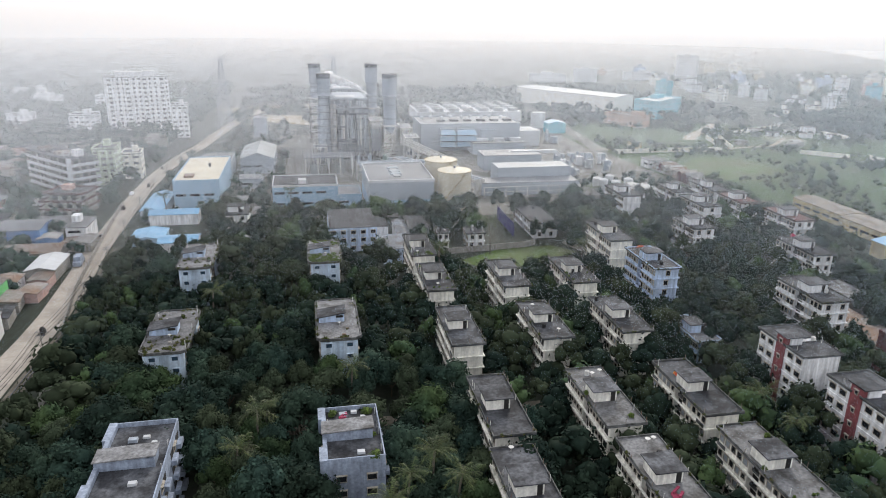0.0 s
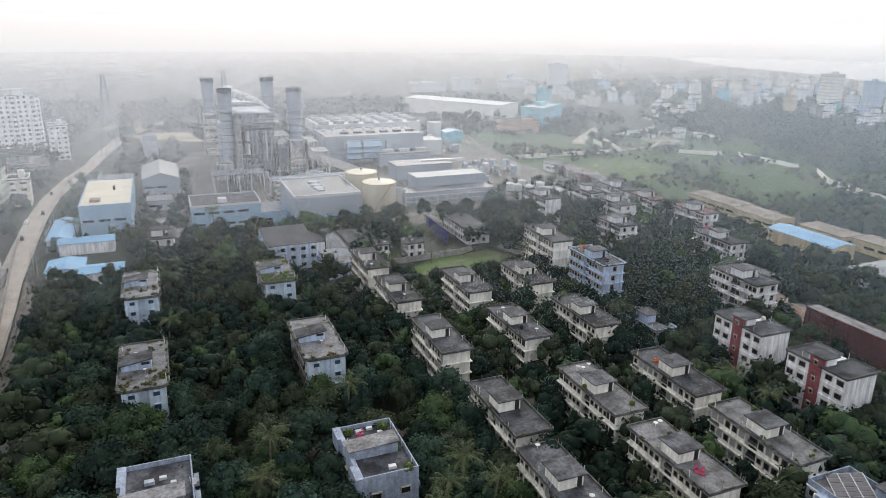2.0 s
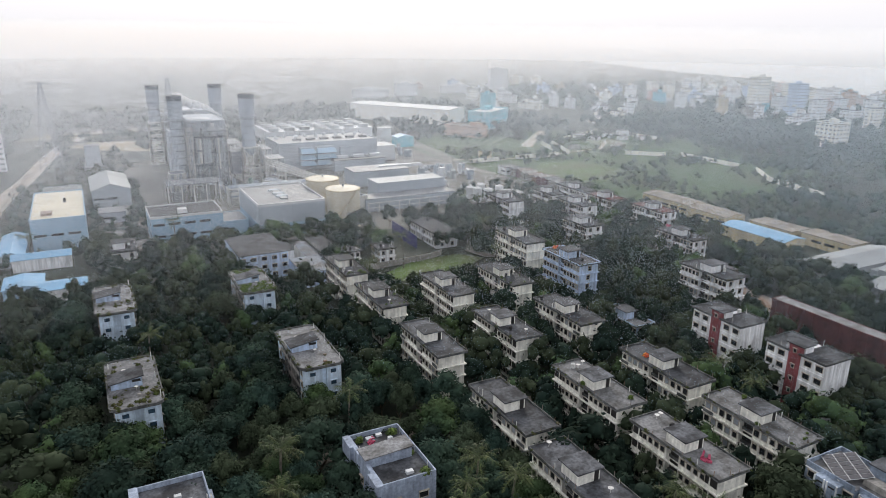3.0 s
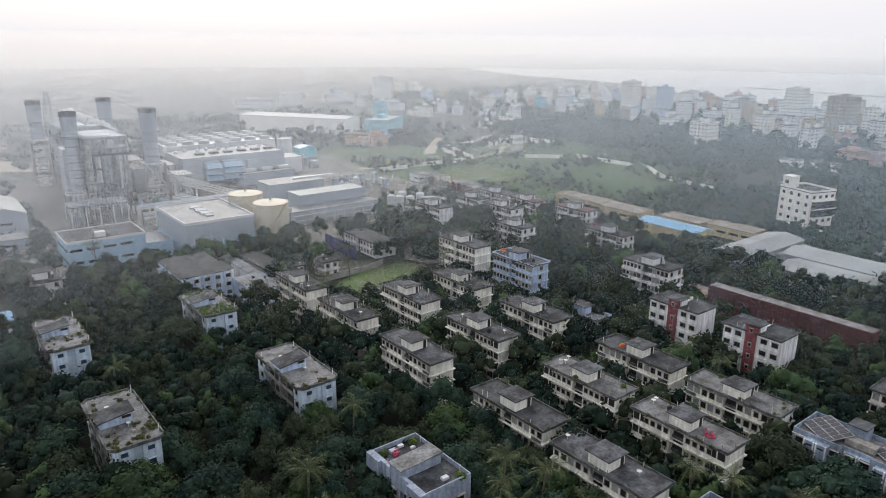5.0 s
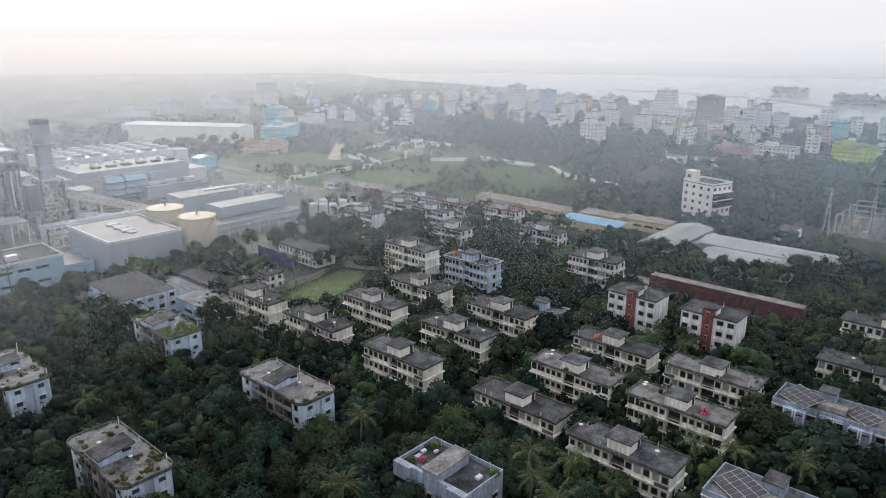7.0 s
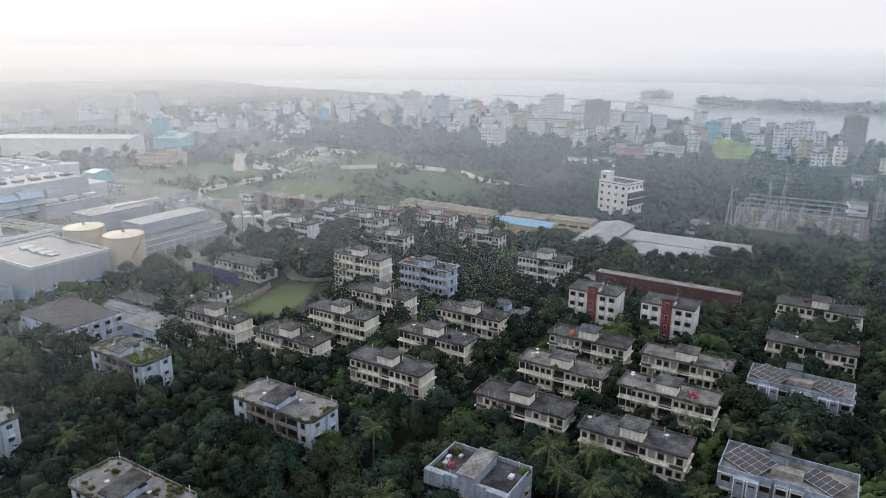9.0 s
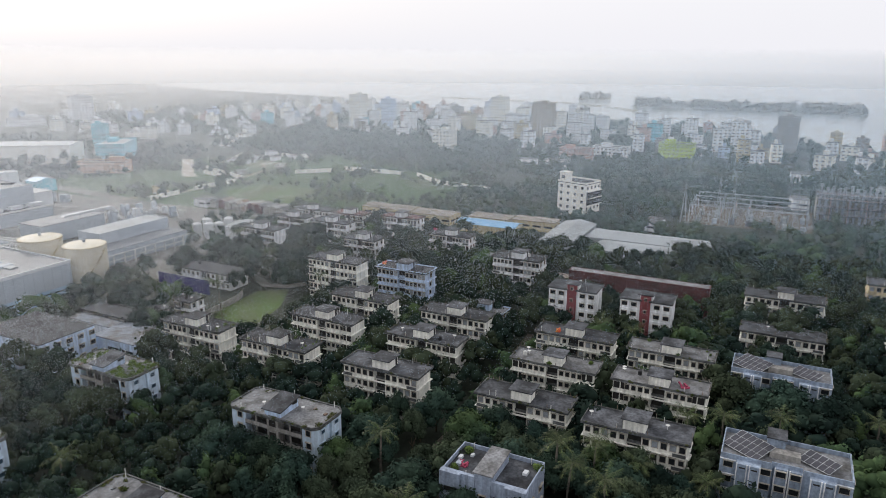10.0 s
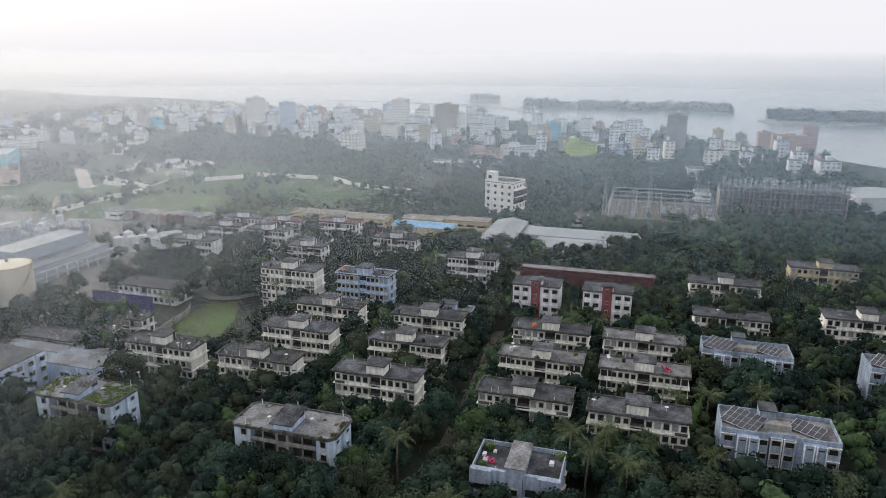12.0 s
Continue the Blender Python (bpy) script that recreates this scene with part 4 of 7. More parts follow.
# ---- power plant ----
def shed(name, x0, x1, y0, y1, z, wall, roof, label, category="building", rise=0.0, along="y", turn=0.0, over=0.4, rim=0.0, doors=(), bands=0):
    """A simple hall: walls, roof sheet or slab, parapet, strip windows."""
    keep(x0, x1, y0, y1, 1.5)
    t = thing(name, (x0 + x1) / 2, (y0 + y1) / 2, 0, label, category, turn=turn)
    hx, hy = (x1 - x0) / 2, (y1 - y0) / 2
    part("wall", Solid().box(-hx, hx, -hy, hy, 0, z), M[wall], t)
    if rise:
        part("roof", Solid().gable(-hx - over, hx + over, -hy - over, hy + over, z + 0.3, rise, along), M[roof], t)
        if along == "y":
            for y in (-hy, hy - 0.2):
                s = Solid().hexa([(-hx, y, z), (hx, y, z), (hx, y + 0.2, z), (-hx, y + 0.2, z)], [(-0.1, y, z + rise), (0.1, y, z + rise), (0.1, y + 0.2, z + rise), (-0.1, y + 0.2, z + rise)])
                part("gable", s, M[wall], t)
        else:
            for x in (-hx, hx - 0.2):
                s = Solid().hexa([(x, -hy, z), (x + 0.2, -hy, z), (x + 0.2, hy, z), (x, hy, z)], [(x, -0.1, z + rise), (x + 0.2, -0.1, z + rise), (x + 0.2, 0.1, z + rise), (x, 0.1, z + rise)])
                part("gable", s, M[wall], t)
    else:
        part("roof", Solid().box(-hx + 0.2 - over, hx - 0.2 + over, -hy + 0.2 - over, hy - 0.2 + over, z + 0.002, z + 0.25), M[roof], t)
        if rim:
            part("parapet", Solid().rim(-hx - 0.1, hx + 0.1, -hy - 0.1, hy + 0.1, z - 0.3, z + rim, 0.3), M[wall], t)
    for k in range(bands):
        zz = z * (k + 0.6) / (bands + 0.2)
        for i in range(int(hx * 2 / 6)):
            x = -hx + 3 + i * 6
            part("strip_window", Solid().box(x - 2.2, x + 2.2, -hy - 0.06, -hy, zz - 0.5, zz + 0.5), M["glass"], t)
        for i in range(int(hy * 2 / 6)):
            y = -hy + 3 + i * 6
            part("strip_window", Solid().box(-hx - 0.06, -hx, y - 2.2, y + 2.2, zz - 0.5, zz + 0.5), M["glass"], t)
    return t


t = shed("water_hall", 23.4, 52.2, 297.4, 336.2, 13.8, "clad_grey", "roof_grey", "large windowless grey-blue hall with flat grey roof", "hall", over=-0.1, rim=0.0)
part("parapet", Solid().rim(-14.55, 14.55, -19.55, 19.55, 13.5, 14.6, 0.35), M["white_metal"], t, "white parapet edge")
part("lower_wall", Solid().box(-14.48, 14.48, -19.48, 19.48, 0, 5.6), M["clad_blue"], t, "pale blue painted lower wall")
part("skylight", Solid().box(-2.5, 0.5, -11, 11, 14.05, 14.5), M["roof_white"], t, "raised pale skylight strip")
for y in (-7, -1, 6):
    part("skylight_hood", Solid().box(-3.6, 1.6, y, y + 2.4, 14.1, 14.7, 0.15), M["clad_grey"], t)
for i in range(4):
    part("louvre", Solid().box(-11 + i * 6, -6 + i * 6, -19.6, -19.44, 4.0, 4.4), M["dark"], t)
for i in range(9):
    part("cladding_rib", Solid().box(-14 + i * 3.5, -13.88 + i * 3.5, -19.5, -19.4, 5.6, 13.5), M["clad_grey"], t)
t = shed("control_building", -18, 10.4, 306.9, 327.7, 10.9, "clad_blue", "roof", "pale blue two-storey control building with grey roof", over=-0.1, bands=2)
part("parapet", Solid().rim(-14.35, 14.35, -10.55, 10.55, 10.6, 11.5, 0.3), M["white_metal"], t, "white parapet edge")
part("roof_unit", Solid().box(-3, 0.5, -7, -4, 11.15, 13.0), M["white_metal"], t, "white rooftop air unit")
shed("annex", 9.8, 20.8, 307, 324, 6.2, "clad_blue", "roof_grey", "low pale blue annex beside the control building", over=-0.1, rim=0.4, bands=1)
t = shed("long_hall", 90.8, 128.5, 331.6, 345.7, 10.8, "clad_grey", "roof_white", "long grey clad hall with pale roof", "hall", over=-0.1, rim=0.5)
t = shed("pipe_hall", 79.9, 129, 320.3, 332.2, 6.1, "clad_grey", "roof_grey", "low grey hall with open pipe gallery", "hall", over=0.2)
for i in range(10):
    part("post", Solid().box(-24.4 + i * 5.4, -24.0 + i * 5.4, -9.0, -8.6, 0, 5.0), M["pipe"], t, "white gallery post")
for z in (2.4, 4.8):
    part("rail", Solid().box(-24.6, 24.6, -9.0, -8.6, z, z + 0.3), M["pipe"], t)


def storage_tank(x, y, r, h):
    keep(x - r, x + r, y - r, y + r, 1)
    t = thing("storage_tank", x, y, 0, "cream painted cylindrical storage tank with spiral stair", "storage tank", "storage tanks")
    part("shell", Solid().cyl(0, 0, 0, h, r, n=48), M["tank_cream"], t)
    part("lid", Solid().cyl(0, 0, h, h + 0.9, r, 0.6, n=48), M["tank_cream"], t)
    part("top_rim", Solid().cyl(0, 0, h - 0.25, h + 0.06, r + 0.15, n=48), M["yellow"], t)
    for i in range(36):
        a = -2.9 + i * 0.05
        z = h * i / 36
        part("stair_tread", Solid().box(-0.5, 0.5, -0.25, 0.25, -0.08, 0.08), M["yellow"], t).matrix_basis = pose((r + 0.5) * math.cos(a), (r + 0.5) * math.sin(a), z, 0, 0, math.degrees(a))
    part("vent", Solid().cyl(0, 0, h + 0.8, h + 1.9, 0.5, n=8), M["steel"], t)


storage_tank(62.2, 302.3, 7.5, 17.3)
storage_tank(60.3, 325.2, 7.7, 17.6)


def stack(x, y, top, r, base=0.0):
    t = thing("chimney_stack", x, y, base, "tall grey clad exhaust stack with dark collar", "chimney", "exhaust stacks")
    h = top - base
    part("shaft", Solid().cyl(0, 0, 0, h, r, r, n=28), M["stack"], t)
    for k in range(1, int(h / 4)):
        part("seam_ring", Solid().cyl(0, 0, k * 4 - 0.2, k * 4 + 0.2, r + 0.22, n=28), M["steel_dark"], t)
    part("silencer", Solid().cyl(0, 0, h - 13, h - 12, r + 0.1, r + 0.7, n=28).cyl(0, 0, h - 12, h - 4, r + 0.5, n=28).cyl(0, 0, h - 4, h - 2.5, r + 0.7, r + 0.5, n=28), M["stack"], t)
    part("collar", Solid().cyl(0, 0, h - 2.5, h, r + 0.7, n=28), M["steel_dark"], t, "dark top collar")
    part("platform", Solid().cyl(0, 0, h - 12.2, h - 11.9, r + 1.5, n=28), M["steel"], t)
    return t


def lattice(t, x0, x1, y0, y1, z0, z1, floors, bays, r=0.22, material="steel"):
    """A braced steel frame round a box, each face's bars under the thing."""
    for k in range(floors + 1):
        z = z0 + (z1 - z0) * k / floors
        s = Solid()
        s.bar((x0, y0, z), (x1, y0, z), r).bar((x1, y0, z), (x1, y1, z), r).bar((x1, y1, z), (x0, y1, z), r).bar((x0, y1, z), (x0, y0, z), r)
        part("beam", s, M[material], t)
    for i in range(bays + 1):
        x = x0 + (x1 - x0) * i / bays
        y = y0 + (y1 - y0) * i / bays
        for p in ((x, y0), (x, y1), (x0, y), (x1, y)):
            part("column", Solid().bar((*p, z0), (*p, z1), r * 1.2), M[material], t)
    for k in range(floors):
        za, zb = z0 + (z1 - z0) * k / floors, z0 + (z1 - z0) * (k + 1) / floors
        for i in range(bays):
            xa, xb = x0 + (x1 - x0) * i / bays, x0 + (x1 - x0) * (i + 1) / bays
            ya, yb = y0 + (y1 - y0) * i / bays, y0 + (y1 - y0) * (i + 1) / bays
            if (i + k) % 2 == 0:
                part("brace", Solid().bar((xa, y0, za), (xb, y0, zb), r * 0.7).bar((xb, y0, za), (xa, y0, zb), r * 0.7), M[material], t)
                part("brace", Solid().bar((x0, ya, za), (x0, yb, zb), r * 0.7).bar((x0, yb, za), (x0, ya, zb), r * 0.7), M[material], t)


def boiler(x0, x1, y0, y1, top):
    """Heat recovery boiler: clad casing inside an open frame with pipes and platforms."""
    t = thing("boiler", (x0 + x1) / 2, (y0 + y1) / 2, 0, "tall steel-framed boiler with pipes and platforms", "boiler", "boilers")
    hx, hy = (x1 - x0) / 2, (y1 - y0) / 2
    part("casing", Solid().box(-hx + 3, hx - 3, -hy + 3, hy, 4, top - 6), M["steel_dark"], t)
    part("drum_deck", Solid().box(-hx, hx, -hy, hy, top - 6, top - 5.6), M["steel"], t)
    part("roof", Solid().box(-hx + 1, hx - 1, -hy + 1, hy - 1, top - 0.3, top), M["steel"], t)
    part("roof_patch", Solid().box(-hx + 2, hx - 7, -hy + 3, -hy + 13, top + 0.1, top + 0.5), M["white_metal"], t, "pale roof cover")
    lattice(t, -hx, hx, -hy, hy, 0, top - 0.4, 6, 4, 0.3, "steel")
    rnd = random.Random(int(x0 * 3 + y0))
    for i in range(9):
        x = -hx + 1.5 + i * (2 * hx - 3) / 8
        part("riser_pipe", Solid().cyl(x, -hy + 1.6, rnd.uniform(3, 9), top - rnd.uniform(2, 8), rnd.uniform(0.3, 0.6), n=8), M[rnd.choice(("steel", "steel_dark", "pipe"))], t)
    for i in range(7):
        y = -hy + 1.5 + i * (2 * hy - 3) / 6
        part("riser_pipe", Solid().cyl(-hx + 1.4, y, rnd.uniform(3, 9), top - rnd.uniform(2, 8), rnd.uniform(0.3, 0.5), n=8), M[rnd.choice(("steel", "steel_dark", "pipe"))], t)
    for k in range(1, 6):
        z = top * k / 6
        part("platform", Solid().box(-hx - 0.8, hx + 0.8, -hy - 0.8, -hy + 2.6, z, z + 0.2), M["steel_dark"], t)
        part("handrail", Solid().rim(-hx - 0.8, hx + 0.8, -hy - 0.8, -hy + 2.6, z + 1.0, z + 1.1, 0.08), M["pipe"], t)
    for i in range(3):
        part("steam_drum", Solid().cyl(-hx + 4 + i * 5, 0, top - 5.6, top - 2.5, 1.4, n=12), M["stack"], t)
    return t


boiler(13, 33.5, 416, 450, 36.2)
boiler(15, 37, 486, 514, 34.5)
stack(8.6, 420.5, 49.7, 3.3)
stack(47.0, 419.5, 49.7, 3.8, 20)
stack(5.0, 499, 50, 3.4, 27)
stack(43.5, 499, 50, 3.7, 20)
for x, y in ((47.0, 419.5), (43.5, 499)):
    t = thing("stack_frame", x, y, 0, "white braced steel frame carrying a stack", "steel frame", "stack frames")
    lattice(t, -5, 5, -5, 5, 8, 20, 1, 1, 0.45, "pipe")
    lattice(t, -6, 6, -6, 6, 0, 8, 2, 2, 0.28, "pipe")
    part("hopper", Solid().cyl(0, 0, 15, 20.4, 2.2, 3.4, n=20), M["stack"], t)
    part("duct", Solid().box(-11, -5.5, -3.5, 3.5, 5, 18), M["steel_dark"], t)
t = thing("stack_frame", 5.0, 499, 0, "tall white lattice frame carrying a stack", "steel frame", "stack frames")
lattice(t, -4.2, 4.2, -4.2, 4.2, 0, 27, 6, 1, 0.35, "pipe")
for z in (26.8, 38):
    part("gangway", Solid().box(3.5, 12, -1, 1, z, z + 0.3), M["steel"], t)
# skids, pipes and vessels in front of the boilers and beside the service hall
q = random.Random(77)
for i in range(60):
    x, y = (q.uniform(26, 60), q.uniform(358, 404)) if i < 26 else (q.uniform(140, 174), q.uniform(356, 410)) if i < 50 else (q.uniform(146, 168), q.uniform(455, 505))
    w, d, h = q.uniform(1.5, 4.5), q.uniform(1.5, 4), q.uniform(1.5, 6)
    t = thing("plant_skid", x, y, 0, "grey green process equipment on a steel skid", "equipment", "process skids", q.choice((0, 0, 90, 15)))
    m = q.choice(("steel", "clad_grey", "roof_white", "white_metal", "stack") if i >= 26 else ("steel", "steel_dark", "clad_grey", "pump_green"))
    if i % 3 == 0:
        part("vessel", Solid().cyl(0, 0, 0.4, h + 1, w * 0.4, n=14).cyl(0, 0, h + 1, h + 1.5, w * 0.4, w * 0.15, n=14), M[m], t)
    else:
        part("housing", Solid().box(-w / 2, w / 2, -d / 2, d / 2, 0.4, h, 0.1), M[m], t)
    part("skid", Solid().box(-w / 2 - 0.3, w / 2 + 0.3, -d / 2 - 0.3, d / 2 + 0.3, 0, 0.4), M["concrete"], t)
    part("pipe", Solid().bar((0, -d / 2, h * 0.5), (0, -d / 2 - 2.5, h * 0.5), 0.22).bar((0, -d / 2 - 2.5, h * 0.5), (0, -d / 2 - 2.5, 0), 0.22), M["pipe"], t)
t = thing("pipe_bridge", 55, 398, 0, "sloping white steel pipe bridge", "pipe bridge", turn=-58)
for y in (-1.6, 1.6):
    part("chord", Solid().bar((-6, y, 15), (40, y, 8), 0.25), M["pipe"], t)
    part("chord", Solid().bar((-6, y, 12.4), (40, y, 5.6), 0.25), M["pipe"], t)
    for i in range(10):
        part("web_bar", Solid().bar((-6 + i * 4.6, y, 15 - i * 0.7), (-1.4 + i * 4.6, y, 11.7 - i * 0.68), 0.14), M["pipe"], t)
for i in range(4):
    part("leg", Solid().bar((-4 + i * 13, 0, 0), (-4 + i * 13, 0, 12 - i * 1.9), 0.35), M["pipe"], t)
# open deck, header and ladders on the front of each boiler
for x0, y0 in ((23.2, 415.4), (26, 485.4)):
    t = thing("pipe_gallery", x0, y0, 0, "dark upper deck and pipe headers on a boiler face", "pipe gallery", "pipe galleries")
    part("deck_beam", Solid().box(-10.5, 10.5, -1.2, -0.4, 26.6, 27.8), M["steel_dark"], t)
    part("deck_roof", Solid().box(-10.5, 10.5, -1.8, -0.4, 30.6, 30.9), M["steel"], t)
    for i in range(8):
        x = -9 + i * 2.5
        part("downcomer", Solid().cyl(x, -1.0, 7 + (i * 7) % 8, 26.6, 0.45 + 0.15 * (i % 3), n=10), M[("stack", "steel_dark", "pipe", "steel")[i % 4]], t)
    part("header", Solid().bar((-9, -1.4, 12), (3, -1.4, 12), 0.7), M["steel_dark"], t)
    part("header", Solid().bar((-9.5, -1.4, 20), (-3, -1.4, 20), 0.6), M["steel_dark"], t)
# pipe bridge and transformer shelter in front of the boilers
t = thing("shelter", 9, 383, 0, "open grey roofed shelter on white posts", "shelter")
part("roof", Solid().box(-13, 13, -7, 7, 9.4, 9.8), M["roof_grey"], t)
for x in (-12.5, -6, 0, 6, 12.5):
    for y in (-6.6, 6.6):
        part("post", Solid().box(x - 0.25, x + 0.25, y - 0.25, y + 0.25, 0, 9.4), M["pipe"], t)
for x in (-8, 6):
    part("transformer", Solid().box(x - 2, x + 2, -2.5, 2.5, 0, 4.6).cyl(x - 1, 0, 4.6, 6.4, 0.3, n=8).cyl(x + 1, 0, 4.6, 6.4, 0.3, n=8), M["roof_white"], t)
t = thing("pipe_rack", 39.1, 362.2, 0, "long steel pipe rack with white columns", "pipe rack")
lattice(t, -16, 30, -4, 4, 0, 9, 2, 8, 0.2, "pipe")
for k, z in enumerate((4.8, 5.6, 9.4)):
    for y in (-2, 0, 2):
        part("pipe", Solid().bar((-16, y, z), (30, y, z), 0.35), M[("steel", "pipe", "stack")[k]], t)
t = thing("pipe_rack", 62.7, 351.2, 0, "long steel pipe rack with white columns", "pipe rack", turn=-62)
lattice(t, -34, 34, -3, 3, 0, 8, 2, 10, 0.2, "pipe")
for z in (4.6, 8.3):
    for y in (-1.4, 1.4):
        part("pipe", Solid().bar((-34, y, z), (34, y, z), 0.35), M["steel"], t)

t = shed("turbine_hall", 69, 134, 438.5, 474, 16.5, "clad_grey", "roof_grey", "large grey clad turbine hall with pale flat roof", "hall", over=-0.1, rim=0.8)
part("annex_wall", Solid().box(-2, 32, -32.7, -17.85, 0, 6.8), M["clad_grey"], t)
part("annex_roof", Solid().box(-2.3, 32.3, -33.0, -17.85, 6.8, 7.2), M["roof"], t)
for x0, x1 in ((-21, -11.5), (-10.5, 2)):
    part("filter_house", Solid().box(x0 + 0.5, x1 - 0.5, -22.2, -17.85, 3, 14.6), M["steel"], t)
    for z in (4.0, 7.7, 11.4):
        part("filter_hood", Solid().hexa([(x0, -26.7, z), (x1, -26.7, z), (x1, -22.2, z), (x0, -22.2, z)], [(x0 + 0.6, -23.7, z + 2.5), (x1 - 0.6, -23.7, z + 2.5), (x1 - 0.6, -22.2, z + 2.5), (x0 + 0.6, -22.2, z + 2.5)]), M["clad_blue"], t, "pale blue air intake hood")
        # dark box painted as the shade under the intake hood
        part("filter_mouth", Solid().box(x0 + 0.6, x1 - 0.6, -25.1, -22.2, z - 0.8, z), M["dark"], t)
part("side_house", Solid().box(6, 16, -21.7, -17.85, 7.2, 13.5), M["clad_grey"], t)
part("walkway", Solid().box(-2.3, 32.3, -33.6, -33.0, 7.2, 8.0), M["pipe"], t)
for i in range(3):
    part("annex_roof_unit", Solid().box(2 + i * 11, 9 + i * 11, -27, -23, 7.2, 8.8), M["white_metal"], t)
for i in range(9):
    part("roof_vent", Solid().cyl(-28 + i * 6.8, 8 + (i % 2) * 4, 16.75, 18.3, 1.4, 1.0, n=12), M["white_metal"], t, "white round roof vent")
for i in range(6):
    part("roof_vent", Solid().box(-20 + i * 9, -15 + i * 9, -6, -2, 16.75, 17.8), M["roof"], t)


def cooling_cells(x0, x1, y0, y1, top, nx, ny):
    t = thing("cooling_cells", (x0 + x1) / 2, (y0 + y1) / 2, 0, "row of pale fan cooling cells on white columns", "cooling unit")
    keep(x0, x1, y0, y1)
    w, d = (x1 - x0) / nx, (y1 - y0) / ny
    for i in range(nx):
        for j in range(ny):
            x, y = -(x1 - x0) / 2 + (i + 0.5) * w, -(y1 - y0) / 2 + (j + 0.5) * d
            part("cell", Solid().box(x - w / 2 + 0.3, x + w / 2 - 0.3, y - d / 2 + 0.3, y + d / 2 - 0.3, top - 7, top), M["white_metal"], t)
            part("fan_ring", Solid().cyl(x, y, top, top + 2.0, w * 0.36, w * 0.32, n=16), M["roof_white"], t)
            # dark disc laid on the ring as the shade inside the fan mouth
            part("fan_opening", Solid().cyl(x, y, top + 2.0, top + 2.06, w * 0.28, n=16), M["steel_dark"], t)
            part("column", Solid().box(x - 0.4, x + 0.4, y - 0.4, y + 0.4, 0, top - 7), M["pipe"], t)


cooling_cells(74, 150, 486, 530, 18.0, 7, 4)
shed("switch_house", 137, 151, 448, 466, 10, "white_metal", "roof_white", "white switch house with flat roof", over=-0.1, rim=0.4)
t = thing("silo", 176, 527, 0, "white squat storage silo", "silo")
part("shell", Solid().cyl(0, 0, 0, 11.6, 5.6, n=24), M["white_metal"], t)
part("lid", Solid().cyl(0, 0, 11.6, 12.2, 5.6, 1.0, n=24), M["roof_white"], t)
shed("pump_house", 174, 187.5, 496.3, 507.1, 7.2, "cyan", "roof_blue", "small cyan pump house", rise=1.6)
shed("service_hall", 94.9, 128.4, 376.2, 393, 8.4, "clad_grey", "roof_grey", "grey service hall with pale grey roof", over=0.3)
t = thing("duct", 124.6, 385.4, 0, "long white process duct on steel legs", "duct")
pts = [(-14, 0, 7), (-11, 0, 8.5), (4, 0, 8.5), (15, 0, 8.5), (18, 0, 6)]
for a, b in zip(pts, pts[1:]):
    part("duct_run", Solid().bar(a, b, 0.9), M["white_metal"], t)
for x in (-12, -4, 6, 15):
    part("leg", Solid().bar((x, 0, 0), (x, 0, 8), 0.3), M["steel"], t)
for i in range(5):
    t = thing("small_tank", 141 + (i % 3) * 6.6, 318 + (i // 3) * 8, 0, "small white upright process tank", "tank", "small tanks")
    part("shell", Solid().cyl(0, 0, 0, 7 - i % 2, 2.2, n=14), M["white_metal"], t)
    part("pipe", Solid().bar((2.2, 0, 1), (5, 0, 1), 0.2), M["pipe"], t)
    part("top", Solid().cyl(0, 0, 7 - i % 2, 7.7 - i % 2, 2.2, 0.4, n=14), M["white_metal"], t)
shed("process_house", 143.1, 160.2, 298.3, 309.7, 5.7, "white_metal", "roof_white", "white process house among pipes", rise=1.2)

# roadside halls
t = shed("roadside_hall", -60.8, -41.2, 316.4, 369.8, 12.2, "clad_blue", "tank_cream", "blue-grey hall with pale dusty flat roof", "hall", over=-0.1, rim=0.7, bands=1)
part("roof_unit", Solid().box(-6, -2, -20, -15, 12.4, 13.4), M["rust"], t)
part("roof_post", Solid().box(2, 3, 3, 4, 12.4, 14.2), M["dark"], t)
shed("workshop", -37.7, -20.2, 384.2, 422.9, 8.3, "clad_grey", "roof_white", "grey workshop with pale pitched roof", "workshop", rise=3.0, bands=1)
shed("storehouse", -58.4, -41.8, 371.9, 401.5, 8.3, "clad_grey", "roof_pale", "grey storehouse with flat roof", over=-0.1, rim=0.5)
shed("yard_store", -38.5, -27.2, 307.4, 318.8, 4.3, "concrete", "roof_pale", "low grey store with flat roof in the plant yard", "shed", over=0.3)
shed("yard_store", -25.7, -18.1, 287.9, 299.3, 3.8, "concrete", "sheet", "low grey store with sheet roof in the plant yard", "shed", rise=0.8)
shed("yard_store", -36, -24.8, 350.8, 362, 4.7, "clad_grey", "roof_grey", "grey store with flat roof in the plant yard", "shed", over=0.3, bands=1)
shed("blue_roof_shed", -71.3, -62.8, 298, 329.1, 4.2, "clad_grey", "roof_blue", "low shed with blue sheet roof", "shed", rise=1.4)
shed("blue_roof_shed", -66.5, -47.5, 290.9, 299.4, 4.3, "plaster_white", "roof_blue", "low white shed with blue sheet roof", "shed", rise=1.2, along="x")
shed("gatehouse", -67.3, -55.8, 259.6, 273, 3.8, "clad_blue", "roof_blue", "small gatehouse with blue sheet roof", "gatehouse", rise=1.0)
shed("gatehouse", -56.6, -43.1, 254.1, 263.7, 3.8, "plaster_white", "roof_blue", "small gatehouse with blue sheet roof", "gatehouse", rise=1.0, along="x")
block(-34.6, 270.3, "plaster_white", 13, 9, 3, ends=2, label="small white office block with open roof frame")

